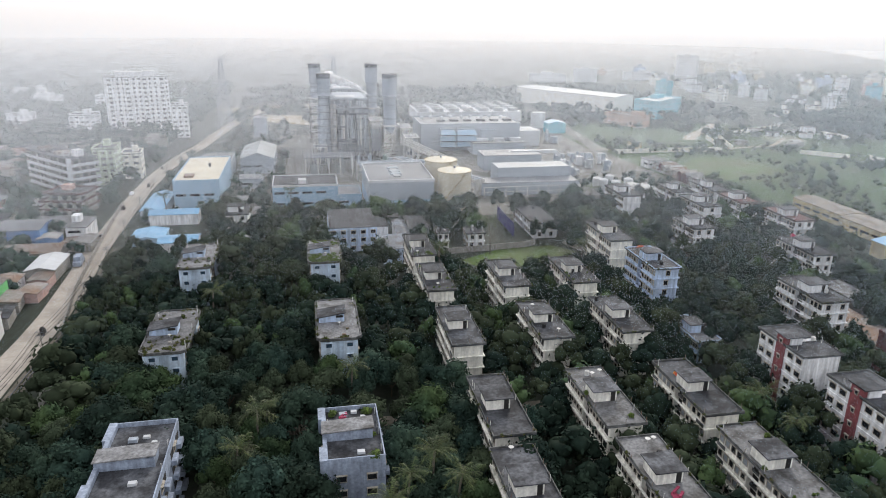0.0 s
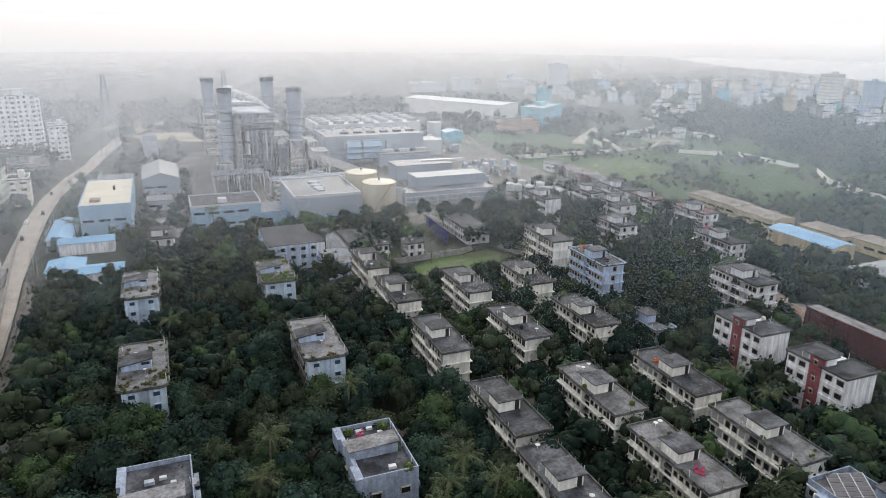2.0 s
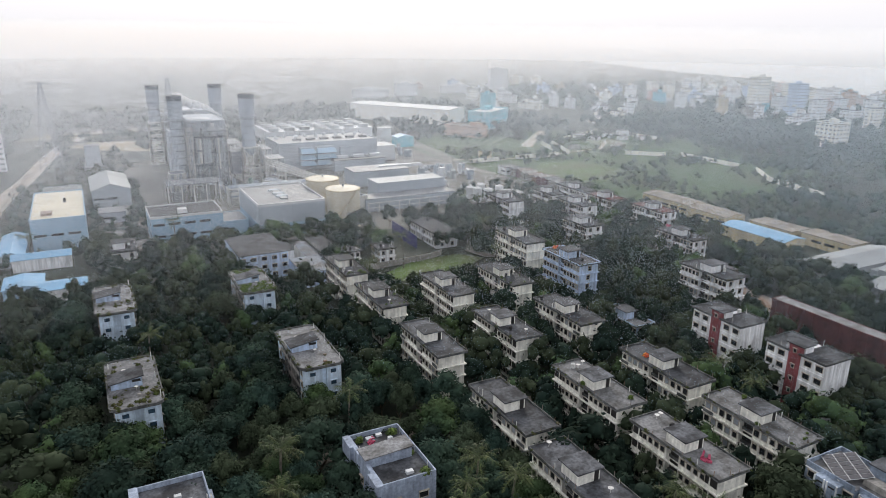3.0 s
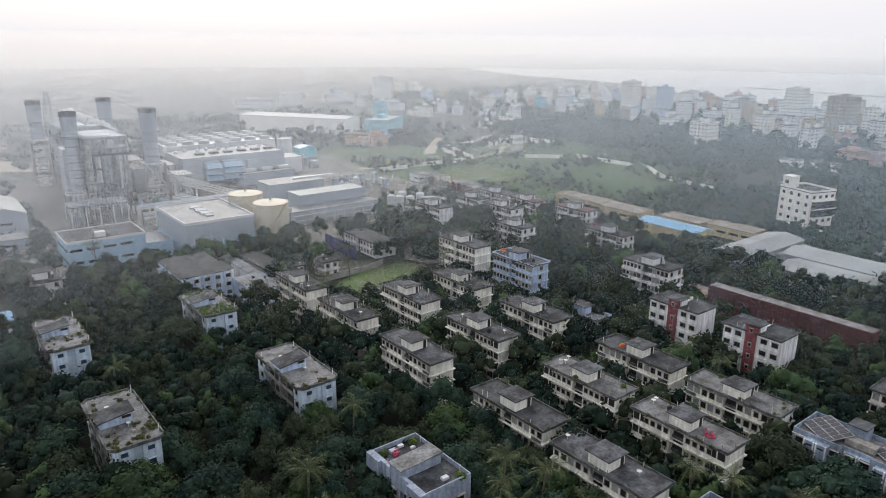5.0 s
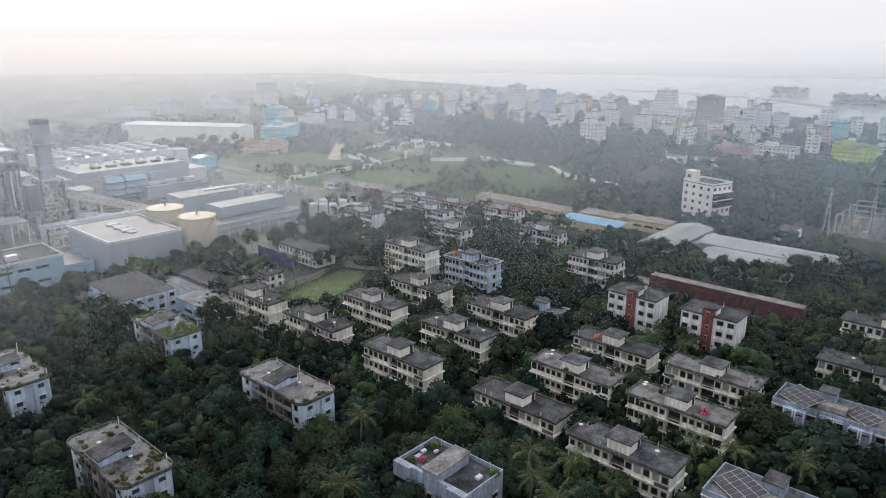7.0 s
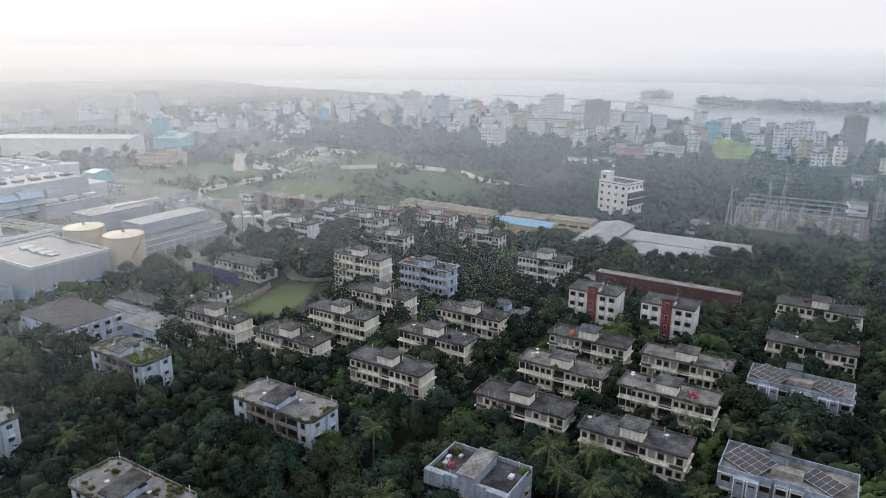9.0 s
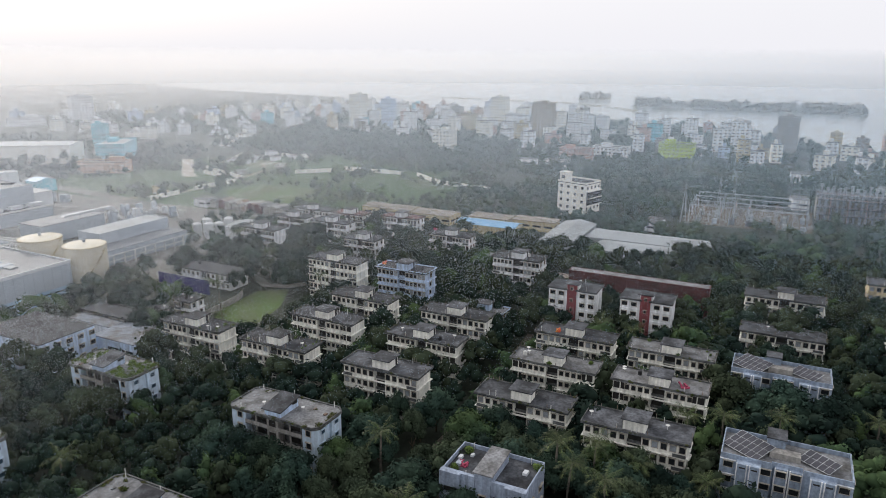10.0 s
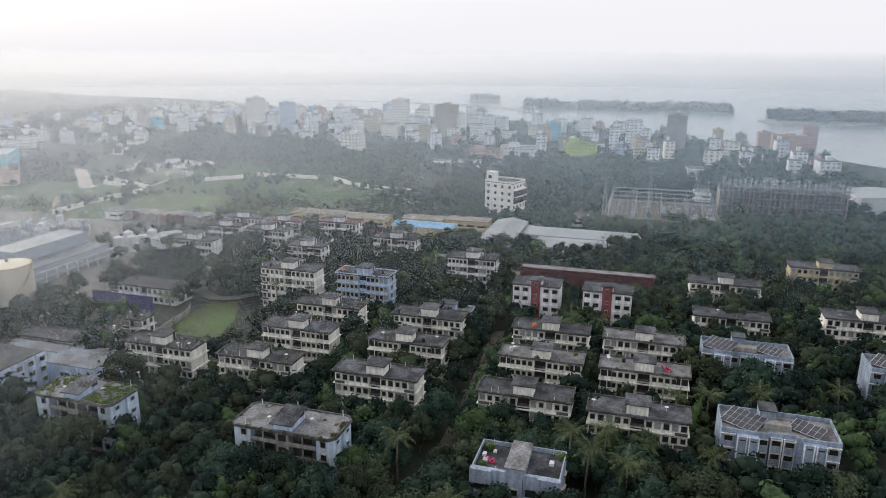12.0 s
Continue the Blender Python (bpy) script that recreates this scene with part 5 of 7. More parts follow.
t = shed("office", 4.3, 21.6, 246.3, 272.2, 9.2, "plaster_blue", "roof", "pale blue two-storey office with brown-grey flat roof", "office", over=0.2, rim=0.0)
for k in range(3):
    for i in range(5):
        window(t, WIN_WIDE, -7.2 + i * 3.6, -13.5, 1.8 + k * 3.0, 90)
shed("office_annex", 22.4, 34.8, 231.4, 248.8, 5.3, "plaster_blue", "rust_grey", "low pale blue annex with grey roof", "office", over=0.2, bands=1)
shed("store_shed", 29.7, 34.5, 248.7, 268, 4.8, "plaster_white", "rust_grey", "long shed with faded blue-grey sheet roof", "shed", rise=0.8)
shed("porch", 22.1, 27.2, 258.9, 270.4, 5.3, "plaster_white", "roof", "small white porch building with flat roof", over=0.2)
block(34.3, 247.9, "plaster_white", 22, 8, 2, ends=2, label="old low white house with stained roof", head=False)
block(54.6, 242.5, "plaster_white", 8, 7.5, 2, ends=2, label="small white house with flat roof", head=False)
block(43.5, 244.7, "plaster_white", 7, 5.5, 2, ends=2, label="small white outbuilding with flat roof", head=False)
t = thing("purple_screen", 77.0, 269.0, 0, "deep purple-blue sheet fence in front of the long office", "fence", turn=89)
for i in range(8):
    part("sheet", Solid().box(-13.2 + i * 3.3, -10.0 + i * 3.3, -0.05, 0.05, 0, 5.4), M["purple"], t)




def pylon(x, y, h, turn):
    """A tall lattice transmission tower with three pairs of arms."""
    t = thing("transmission_tower", x, y, 0, "tall grey lattice transmission tower in haze", "pylon", "transmission towers", turn)

    def half(z):
        return 4.6 * (1 - z / h) + 0.7

    for sx, sy in ((-1, -1), (1, -1), (1, 1), (-1, 1)):
        part("leg", Solid().bar((sx * half(0), sy * half(0), 0), (sx * half(h), sy * half(h), h), 0.17), M["steel"], t)
    for k in range(11):
        za, zb = h * k / 11, h * (k + 1) / 11
        a, b = half(za), half(zb)
        for p, q in (((-a, -a), (b, -b)), ((a, -a), (-b, -b)), ((-a, a), (-b, -b)), ((a, a), (b, -b))):
            part("brace", Solid().bar((*p, za), (*q, zb), 0.13), M["steel"], t)
    for z, w in ((h - 1, 7), (h - 9, 9), (h - 17, 8)):
        part("arm", Solid().bar((-w, 0, z), (w, 0, z), 0.16).bar((-w, 0, z), (0, 0, z + 1.6), 0.1).bar((w, 0, z), (0, 0, z + 1.6), 0.1), M["steel"], t)


pylon(-57, 505, 53, 20)
pylon(20, 548, 52, 10)
shed("block_house", -38.1, -29.2, 501.3, 510.2, 13.4, "clad_grey", "roof_grey", "tall grey block house behind the plant", "building", over=0.2)


# boundary walls
def wall_run(points, h, material, label, thick=0.3, step=4.0):
    t = thing("boundary_wall", *points[0], 0, label, "wall", "boundary walls")
    ox, oy = points[0]
    for (ax, ay), (bx, by) in zip(points, points[1:]):
        d = Vector((bx - ax, by - ay))
        n = max(1, int(d.length / step))
        ang = math.degrees(math.atan2(d.y, d.x))
        w = d.length / n
        for k in range(n):
            ob = part("wall_panel", Solid().box(0.15, w - 0.15, -thick / 2, thick / 2, 0, h), M[material], t)
            ob.matrix_basis = pose(ax - ox + d.x * k / n, ay - oy + d.y * k / n, 0, 0, 0, ang)
            ob = part("wall_post", Solid().box(-0.22, 0.22, -thick / 2 - 0.08, thick / 2 + 0.08, 0, h + 0.15), M[material], t)
            ob.matrix_basis = pose(ax - ox + d.x * k / n, ay - oy + d.y * k / n, 0, 0, 0, ang)


wall_run([(28.6, 233.7), (42.1, 238.3), (76.6, 242), (82.3, 244.7)], 2.3, "concrete", "weathered concrete boundary wall beside the lawn")

for run in ([(297.6, 474.6), (275.3, 417)], [(282, 460.9), (273.3, 431.4)], [(228.9, 416.5), (264, 414)], [(192.2, 415.7), (215.2, 415.6)], [(313.2, 476.2), (371.5, 503.4)], [(313.8, 400.5), (334.2, 381.1)], [(345.6, 377.7), (346.9, 327.7)], [(382.2, 472.2), (388.4, 441.2)], [(316.4, 243.1), (326.8, 288.1), (347.9, 314.7)]):
    wall_run(run, 2.8, "plaster_cream", "pale weathered concrete wall across the field", step=7, thick=0.6)

# long maroon brick wall building beyond the red blocks
keep(129, 136, 90, 137, 0)
t = shed("brick_store", 136.3, 140.8, 87.6, 136.5, 10.2, "brick", "roof_pale", "long narrow maroon brick store with pale coping roof", "storehouse", over=0.1, rim=0.3)
for i in range(13):
    part("pilaster", Solid().box(-2.55, -2.2, -24 + i * 3.9, -23.4 + i * 3.9, 0, 10.1), M["brick"], t)

# yellow and blue-roofed depot sheds
shed("depot_shed", 219, 231, 249, 280, 4.8, "yellow", "roof_tan", "yellow plastered depot shed with tan roof", "shed", rise=0.9, bands=1)
shed("depot_shed", 217, 229.5, 224, 247, 4.8, "yellow", "roof_tan", "yellow plastered depot shed with tan roof", "shed", rise=0.9, bands=1)
keep(186, 204, 184, 218, 0)
keep(206, 219, 224, 282, 0)
shed("depot_shed", 203.5, 216, 183.5, 214.5, 5.6, "yellow", "roof_blue", "yellow depot shed with bright blue sheet roof", "shed", rise=1.2)
shed("depot_shed", 223, 234, 195, 216, 5.0, "yellow", "roof_tan", "yellowish depot shed with stained tan roof", "shed", over=0.8, bands=1)
shed("depot_shed", 227, 237, 171, 193, 5.0, "yellow", "roof_tan", "yellowish depot shed with stained tan roof", "shed", over=0.8, bands=1)
shed("warehouse", 187.5, 230.5, 150.5, 166, 6.0, "roof_white", "roof_white", "white warehouse with low pale sheet roof", "warehouse", rise=1.6, along="x", bands=1)
shed("warehouse", 205.5, 223, 94.5, 147, 5.6, "roof_white", "roof_white", "long white warehouse with low pale sheet roof", "warehouse", rise=1.6)
shed("warehouse", 187, 205, 106.5, 140, 5.2, "roof_white", "roof_white", "long white warehouse with low pale sheet roof", "warehouse", rise=1.4)
shed("warehouse", 206, 229, 147.4, 150.2, 4.6, "roof_white", "roof_white", "low flat white link between warehouses", "warehouse", over=0.2)
shed("green_canopy", 138.1, 150, 139.3, 165, 4, "concrete", "rust", "low shed with rusty sheet roof", "shed", rise=0.8)
shed("low_shed", 147, 161.8, 164.3, 180.1, 4.9, "concrete", "roof_pale", "low grey shed with pale roof", "shed", rise=0.8)


# ---- apartment buildings of the town ----
def tower(x, y, w, d, storeys, wall, turn=0.0, label="", h=3.1, roof="roof", sides=4, cols=None, slabs=True, hut=True, square=0.0):
    """A flat-roofed town building: walls, storey slabs, window rows, roof hut."""
    keep(x - w / 2, x + w / 2, y - d / 2, y + d / 2, 2)
    t = thing("town_building", x, y, 0, label or "tall flat-roofed town apartment building in haze", "building", "town buildings", turn)
    top = storeys * h
    hx, hy = w / 2, d / 2
    part("wall", Solid().box(-hx, hx, -hy, hy, 0, top), M[wall], t)
    part("roof", Solid().box(-hx - 0.4, hx + 0.4, -hy - 0.4, hy + 0.4, top + 0.002, top + 0.3), M[roof], t)
    if sides > 2:
        part("parapet", Solid().rim(-hx - 0.2, hx + 0.2, -hy - 0.2, hy + 0.2, top + 0.3, top + 1.1, 0.25), M[wall], t)
    rnd = random.Random(int(x * 3 + y * 5))
    ux, uy = rnd.uniform(-hx * 0.4, hx * 0.2), rnd.uniform(-hy * 0.4, hy * 0.2)
    if hut:
        part("roof_hut", Solid().box(ux, ux + hx * 0.6, uy, uy + hy * 0.6, top + 0.3, top + 3.4), M[wall], t)
    cells = Solid()
    nx, ny = cols or (max(2, int(w / 3.4)), max(2, int(d / 3.4)))
    for k in range(storeys):
        z0, z1 = k * h + 1.1, k * h + (1.1 + 2 * square if square else 2.2)
        for i in range(nx):
            c = -hx + (i + 0.5) * w / nx
            e = square or w / nx * rnd.uniform(0.16, 0.3)
            cells.box(c - e, c + e, -hy - 0.05, -hy, z0, z1)
            if sides > 2:
                cells.box(c - e, c + e, hy, hy + 0.05, z0, z1)
        for i in range(ny):
            c = -hy + (i + 0.5) * d / ny
            e = square or d / ny * rnd.uniform(0.16, 0.3)
            cells.box(-hx - 0.05, -hx, c - e, c + e, z0, z1)
            if sides > 2:
                cells.box(hx, hx + 0.05, c - e, c + e, z0, z1)
    tagged(part("glazing", cells, M["glass" if square else "glass_town"], t), kind="stuff")
    if slabs:
        s = Solid()
        for k in range(1, storeys):
            s.box(-hx - 0.5, -hx, -hy * 0.8, hy * 0.8, k * h - 0.1, k * h + 0.8 * (k % 2))
            s.box(-hx * 0.8, hx * 0.8, -hy - 0.5, -hy, k * h - 0.1, k * h + 0.1)
        tagged(part("balcony_tier", s, M[wall], t), kind="stuff")
    return t


t = tower(-122.7, 553.7, 42.7, 16, 12, "plaster_white", 16, label="tall white twelve-storey apartment tower with many windows", h=3.1, slabs=False, square=0.75)
for i in range(4):
    part("bay", Solid().box(-20.5 + i * 11.6, -15.5 + i * 11.6, -8.9, -8.06, 0, 37.2), M["plaster_white"], t, "shallow white facade bay")
    for k in range(12):
        part("bay_window", Solid().box(-19.2 + i * 11.6, -16.8 + i * 11.6, -8.96, -8.9, k * 3.1 + 0.9, k * 3.1 + 2.2), M["glass"], t)
for x in (-9, 9):
    part("roof_tank", Solid().box(x - 4, x + 4, -4, 4, 37.5, 41), M["plaster_white"], t)
tower(-87.2, 512, 10.6, 12.4, 7, "plaster_white", 8, label="white apartment building at the road bend")
tower(-156.4, 539.7, 17.5, 14, 4, "plaster_white", label="low white building beside the tower")
tower(-223.9, 679.9, 21.7, 11.7, 3, "plaster_white", 12, label="white house among distant trees")
tower(-206.6, 564.7, 19.1, 12.1, 3, "plaster_white", 20, label="white house among distant trees")
tower(-196.1, 432.5, 14.4, 10.8, 3, "plaster_blue", -20, label="pale house among the trees")
tower(-98.3, 459.4, 19.8, 10.8, 2, "concrete", 18, label="low tan building beside the road", h=3.5)
tower(-92, 386.7, 9.2, 12, 4, "plaster_cream", 4, label="cream apartment building by the road", h=3.2)
tower(-168.6, 652.8, 16.9, 10.2, 4, "plaster_white", -12, label="white apartment house fading in haze")
tower(-261, 746.6, 27.7, 11.4, 3, "plaster_white", 5, label="white hall fading in haze")

# long balcony building with its white corner pier towards the road
t = thing("balcony_building", -111, 347.2, 0, "white five-storey building with deep wraparound balconies", "building", turn=-48)
keep(-143.3, -97, 344.6, 387.2)
part("wall", Solid().box(-42, -2, 2, 13, 0, 16.5), M["concrete"], t)
part("roof", Solid().box(-43, 0, 0, 14, 16.5, 16.9), M["roof"], t)
for k in range(5):
    z = k * 3.3 + 0.2
    part("balcony", Solid().box(-43.4, -0.6, -0.4, 0.0, z, z + 1.25), M["white_metal"], t, "white balcony parapet")
    part("balcony", Solid().box(0.0, 0.4, 0.6, 14, z, z + 1.25), M["white_metal"], t, "white balcony parapet")
    part("balcony_floor", Solid().box(-43, 0, 0, 2, z - 0.2, z).box(-2, 0, 2, 14, z - 0.2, z), M["concrete"], t)
    # dark sheets on the solid wall stand in for shaded doorways
    for i in range(9):
        part("door_opening", Solid().box(-40 + i * 4.3, -37.6 + i * 4.3, 1.94, 2, z + 0.1, z + 2.3), M["dark"], t)
    for i in range(3):
        part("door_opening", Solid().box(-2, -1.94, 3 + i * 3.6, 5.2 + i * 3.6, z + 0.1, z + 2.3), M["dark"], t)
for i in range(4):
    part("column", Solid().box(-43.2 + i * 10.6, -42.4 + i * 10.6, -0.3, 0.4, 0, 16.5), M["concrete"], t)
part("pier", Solid().box(-0.8, 0.8, -0.8, 0.8, 0, 17.5), M["white_metal"], t, "white corner pier")
part("stair_tower", Solid().box(-9, -5, 6, 10, 16.9, 20), M["plaster_white"], t)
for i in range(5):
    part("roof_frame", Solid().box(-38 + i * 6, -34.5 + i * 6, 3, 9, 16.9, 18.2), M[("rust", "sheet", "roof")[i % 3]], t, "lean-to clutter on the roof")
t = thing("slab_building", -104.4, 316.1, 0, "stepped grey building with dull red balcony rails", "building", turn=-12)
keep(-116.1, -91.7, 305.6, 328.2)
for k in range(3):
    e = 1.5 * k
    part("floor_slab", Solid().box(-10 + e, 10, -8 + e, 9, k * 3.1 + 2.8, k * 3.1 + 3.2), M["concrete" if k < 2 else "roof"], t)
    part("rail_wall", Solid().rim(-10 + e, 10, -8 + e, 9, k * 3.1 + 3.2, k * 3.1 + 3.9, 0.25), M["brick"], t, "dull red balcony rail")
    part("inner_wall", Solid().box(-8.5 + e, 9, -6 + e, 8, k * 3.1 + (0.25 if k else 0), k * 3.1 + 2.8), M["concrete"], t)
    # doorway shade put on the inner wall as dark sheets
    for i in range(4):
        part("door_opening", Solid().box(-7 + e + i * 4, -5 + e + i * 4, -6.06 + e, -6 + e, k * 3.1 + 0.4, k * 3.1 + 2.5), M["dark"], t)
part("roof_hut", Solid().box(-2, 2, 1, 5, 9.8, 12), M["pink"], t)
tower(-100.8, 373.3, 10.2, 14.8, 6, "plaster_green", label="pale green apartment building by the road", h=3.0)
t = tower(274.3, 171.8, 15, 18, 5, "plaster_clean", -17, label="clean cream-white five-storey building with square windows", h=3.8, slabs=False, cols=(4, 4), hut=False, square=0.75)
part("roof_tower", Solid().box(-7.3, -2.3, 3.4, 8.4, 19.3, 24.4), M["plaster_clean"], t, "white roof stair tower")
part("tower_window", Solid().box(-7.38, -7.3, 4.8, 7.0, 21.2, 22.8), M["glass"], t)
part("tower_roof", Solid().box(-7.6, -2.0, 3.1, 8.7, 24.4, 24.7), M["plaster_clean"], t)
part("glazed_bay", Solid().box(-6.6, 7.0, -10.2, -9.06, 7.7, 15.1), M["glass"], t, "dark glazed bay over two storeys")
for k in range(3):
    part("bay_slab", Solid().box(-6.9, 7.3, -10.5, -9.06, 7.5 + k * 3.8, 7.8 + k * 3.8), M["plaster_clean"], t)
for k in range(1, 5):
    part("string_course", Solid().box(-7.75, -7.5, -8.9, 8.9, k * 3.8 - 0.1, k * 3.8 + 0.08), M["plaster_clean"], t)
tower(513, 154, 16, 28, 5, "lime", label="lime green painted apartment building", slabs=False)
tower(489, 234, 12, 27, 3, "pink", label="long pinkish school building with open galleries")
tower(516, 210, 12, 31, 3, "plaster_white", label="pale school building with open galleries")
tower(606, 72, 17, 18, 10, "concrete", label="unfinished grey concrete tower with open floors", h=3.4)
tower(620, 112, 13, 16, 9, "plaster_white", label="white and cyan apartment tower")
tower(672, -58, 11, 14, 7, "pink", label="red and white striped apartment building")
tower(640, -34, 14, 30, 5, "orange", label="pink and white apartment building")
tower(644, 31, 11, 10, 6, "yellow", label="yellow apartment building by the river")
tower(634, 10, 10, 10, 5, "concrete", label="narrow grey apartment building by the river")
tower(664, -16, 16, 14, 5, "pink", label="pinkish grey apartment building by the river")
tower(490, 362, 16, 18, 6, "plaster_cream", 0, "cream apartment building at the wood edge")
tower(304, 580, 46, 22, 4, "cyan", 37, "bright cyan painted industrial office", h=3.6, roof="roof_white")
tower(350, 658, 13, 12, 6, "cyan", 37, "pale cyan stair tower building", h=3.6)
tower(252.8, 531.8, 35.7, 12.5, 2, "orange", -62, "low orange-brown office with open front", h=4.0)
tower(312.7, 901.1, 47.6, 15.9, 3, "plaster_white", -22, "long white factory block fading in haze", slabs=False)
tower(364.3, 901, 28.6, 15.9, 5, "plaster_white", -10, "white apartment house fading in haze")
tower(452.1, 923.1, 41.2, 15.8, 3, "plaster_white", -20, "long white factory block fading in haze", slabs=False)
tower(501, 884, 26, 16, 11, "plaster_white", -20, "tall white tower block fading in haze")
t = shed("great_warehouse", 193, 308, 634, 664, 14.5, "plaster_clean", "roof_white", "huge white factory hall with flat pale roof", "warehouse", rise=1.0, along="x", turn=-57.5, over=0.6)

# scattered town along the river, thickest near its bank
rnd = random.Random(12)
walls = ["plaster_white"] * 12 + ["plaster_cream"] * 4 + ["plaster_blue"] * 2 + ["pink", "pink", "orange", "yellow", "concrete", "cyan"]


def town(n, xr, yr, storeys, gap, keep_if=lambda x, y: True):
    placed = 0
    for _ in range(n * 30):
        if placed >= n:
            return
        x, y = rnd.uniform(*xr), rnd.uniform(*yr)
        w, d = rnd.uniform(8, 14), rnd.uniform(8, 16)
        if not keep_if(x, y) or any(a - gap - w / 2 < x < b + gap + w / 2 and c - gap - d / 2 < y < e + gap + d / 2 for a, b, c, e in KEEP):
            continue
        tower(x, y, w, d, rnd.randint(*storeys), rnd.choice(walls), rnd.choice((-12, -5, 0, 0, 8)), sides=2)
        placed += 1


def bank(x, y):
    return x < 628 + max(0, y + 20) * 1.15 and x < 880 - max(0, 300 - y) * 0.35


town(96, (548, 880), (60, 580), (3, 7), 2.5, bank)
town(40, (600, 900), (450, 840), (3, 6), 5)
town(26, (380, 680), (540, 1050), (2, 4), 12)
town(16, (470, 700), (-60, 130), (2, 5), 5, bank)
tower(636.8, 553.5, 16, 16, 12, "plaster_cream", 0, "tall cream tower block above the town", h=3.3)
tower(671.7, 530.5, 14.3, 14.3, 10, "plaster_blue", 0, "tall bluish tower block above the town", h=3.3)
tower(732.2, 402.7, 16.6, 18.5, 11, "plaster_cream", 0, "tall cream tower block above the town", h=3.3)
tower(646.3, 316.8, 17, 22.6, 11, "taupe", 0, "tall grey-brown tower block above the town", h=3.3)

# steam drifting from the boiler roof and the turbine hall
def puff(x, y, z, dx, dz, n, r0, r1, seed, label="white steam plume drifting from a vent"):
    r = np.random.RandomState(seed)
    t = thing("steam_plume", x, y, z, label, "steam", "steam plumes")
    vs, fs, k = [], [], 0
    v0, f0 = ball(4, 8)
    for i in range(n):
        u = (i / (n - 1)) ** 0.85
        wide = r0 + (r1 - r0) * u
        rad = wide * r.uniform(0.35, 1.0)
        c = np.array([dx * u, wide * r.normal() * 0.7, dz * u + 1.2 * math.sin(u * 5)]) + r.normal(size=3) * wide * 0.6
        vs.append(v0 * rad * (1 + r.uniform(-0.3, 0.3, (len(v0), 1))) * [1.3, 1.0, 0.9] + c)
        fs.append(f0 + k)
        k += len(v0)
    part("plume", mesh_from("plume", np.concatenate(vs), np.concatenate(fs), M["steam"]), None, t)


puff(35, 436, 36.2, -24, 12, 240, 0.4, 1.9, 4)
puff(118, 486, 17.4, -12, 5, 60, 0.3, 1.3, 6)

# more steelwork round the boilers
for x, y, w, d, h in ((58, 408, 8, 14, 15), (5, 408, 8, 9, 10), (40, 437, 8, 20, 21), (57, 440, 10, 20, 16)):
    t = thing("pipe_tower", x, y, 0, "open white steel frame full of pipes", "steel frame", "pipe towers")
    lattice(t, -w / 2, w / 2, -d / 2, d / 2, 0, h, max(2, h // 5), 2, 0.2, "pipe")
    q = random.Random(x * 7 + y)
    for k in range(5):
        part("pipe", Solid().cyl(q.uniform(-w / 2, w / 2), q.uniform(-d / 2, d / 2), 0, h * q.uniform(0.5, 1.0), q.uniform(0.25, 0.6), n=8), M[q.choice(("steel", "stack", "steel_dark", "pipe"))], t)
    for k in range(1, max(2, h // 5) + 1):
        part("deck", Solid().box(-w / 2, w / 2, -d / 2, d / 2, h * k / max(2, h // 5) - 0.2, h * k / max(2, h // 5)), M["steel_dark"], t)
t = thing("casing_tower", 8.6, 429, 0, "tall pale clad casing beside a stack", "boiler casing")
part("casing", Solid().box(-4, 4, -4, 9, 0, 30), M["stack"], t)
for k in range(7):
    part("stiffener", Solid().rim(-4.15, 4.15, -4.15, 9.15, 3.5 + k * 4.2, 3.8 + k * 4.2, 0.2), M["steel"], t)
t = thing("stair_tower", 13.5, 411.5, 0, "white zigzag stair tower on the boiler", "stair tower")
lattice(t, -1.4, 1.4, -1.6, 1.6, 0, 33, 12, 1, 0.12, "pipe")

# sheds in a row along the access road
rr = random.Random(21)
shed("gate_house", 191, 200.3, 369.7, 379, 4.9, "plaster_white", "roof_pale", "white gate house with a wide flat roof", "gate house", over=1.0, bands=1)
for i in range(11):
    y = 366 - i * 5.5
    shed("site_cabin", 193.5 + rr.uniform(-0.8, 0.8), 203, y - 2.3, y + 2.3, rr.uniform(3.2, 4.4), rr.choice(("concrete", "rust", "concrete", "brick", "brick")), rr.choice(("sheet", "rust", "roof_red", "roof_pale", "rust")), "small site cabin with a pitched sheet roof", "cabin", rise=1.0, along="x")
shed("yellow_house", 206.2, 212.7, 422.8, 430.1, 5.5, "yellow", "roof_pale", "small yellow house in the field", "house", over=0.2)
shed("field_house", 371.1, 378.4, 470.1, 478.3, 5.4, "plaster_white", "roof_pale", "small white house at the edge of the field", "house", over=0.5)


# houses and workshops left of the road
shed("blue_workshop", -115.1, -98.9, 266.2, 280.5, 7.2, "paint_blue", "roof_grey", "blue painted workshop with pale sheet roof", "workshop", rise=0.8, along="x")
shed("blue_shed", -99.3, -92.6, 263.6, 270.3, 4.4, "paint_blue", "sheet", "small blue shed with grey sheet roof", "shed", rise=0.6)
t = shed("white_house", -91.9, -84.7, 271.3, 285.6, 6.3, "plaster_white", "roof_pale", "white two-storey house with pale flat roof", "house", over=0.9, bands=2)
part("roof_hut", Solid().box(-2.5, 0.5, -2, 2, 6.9, 9.4), M["plaster_white"], t)
shed("long_house", -105.4, -88.2, 250.1, 259.7, 3.5, "concrete", "rust", "long low house with brown pitched sheet roof", "house", rise=2.0, along="x", over=0.9)
shed("white_roof_shed", -92.3, -83.6, 230.8, 246.2, 3.9, "concrete", "white_metal", "roadside shed with white sheet roof", "shed", rise=1.0)
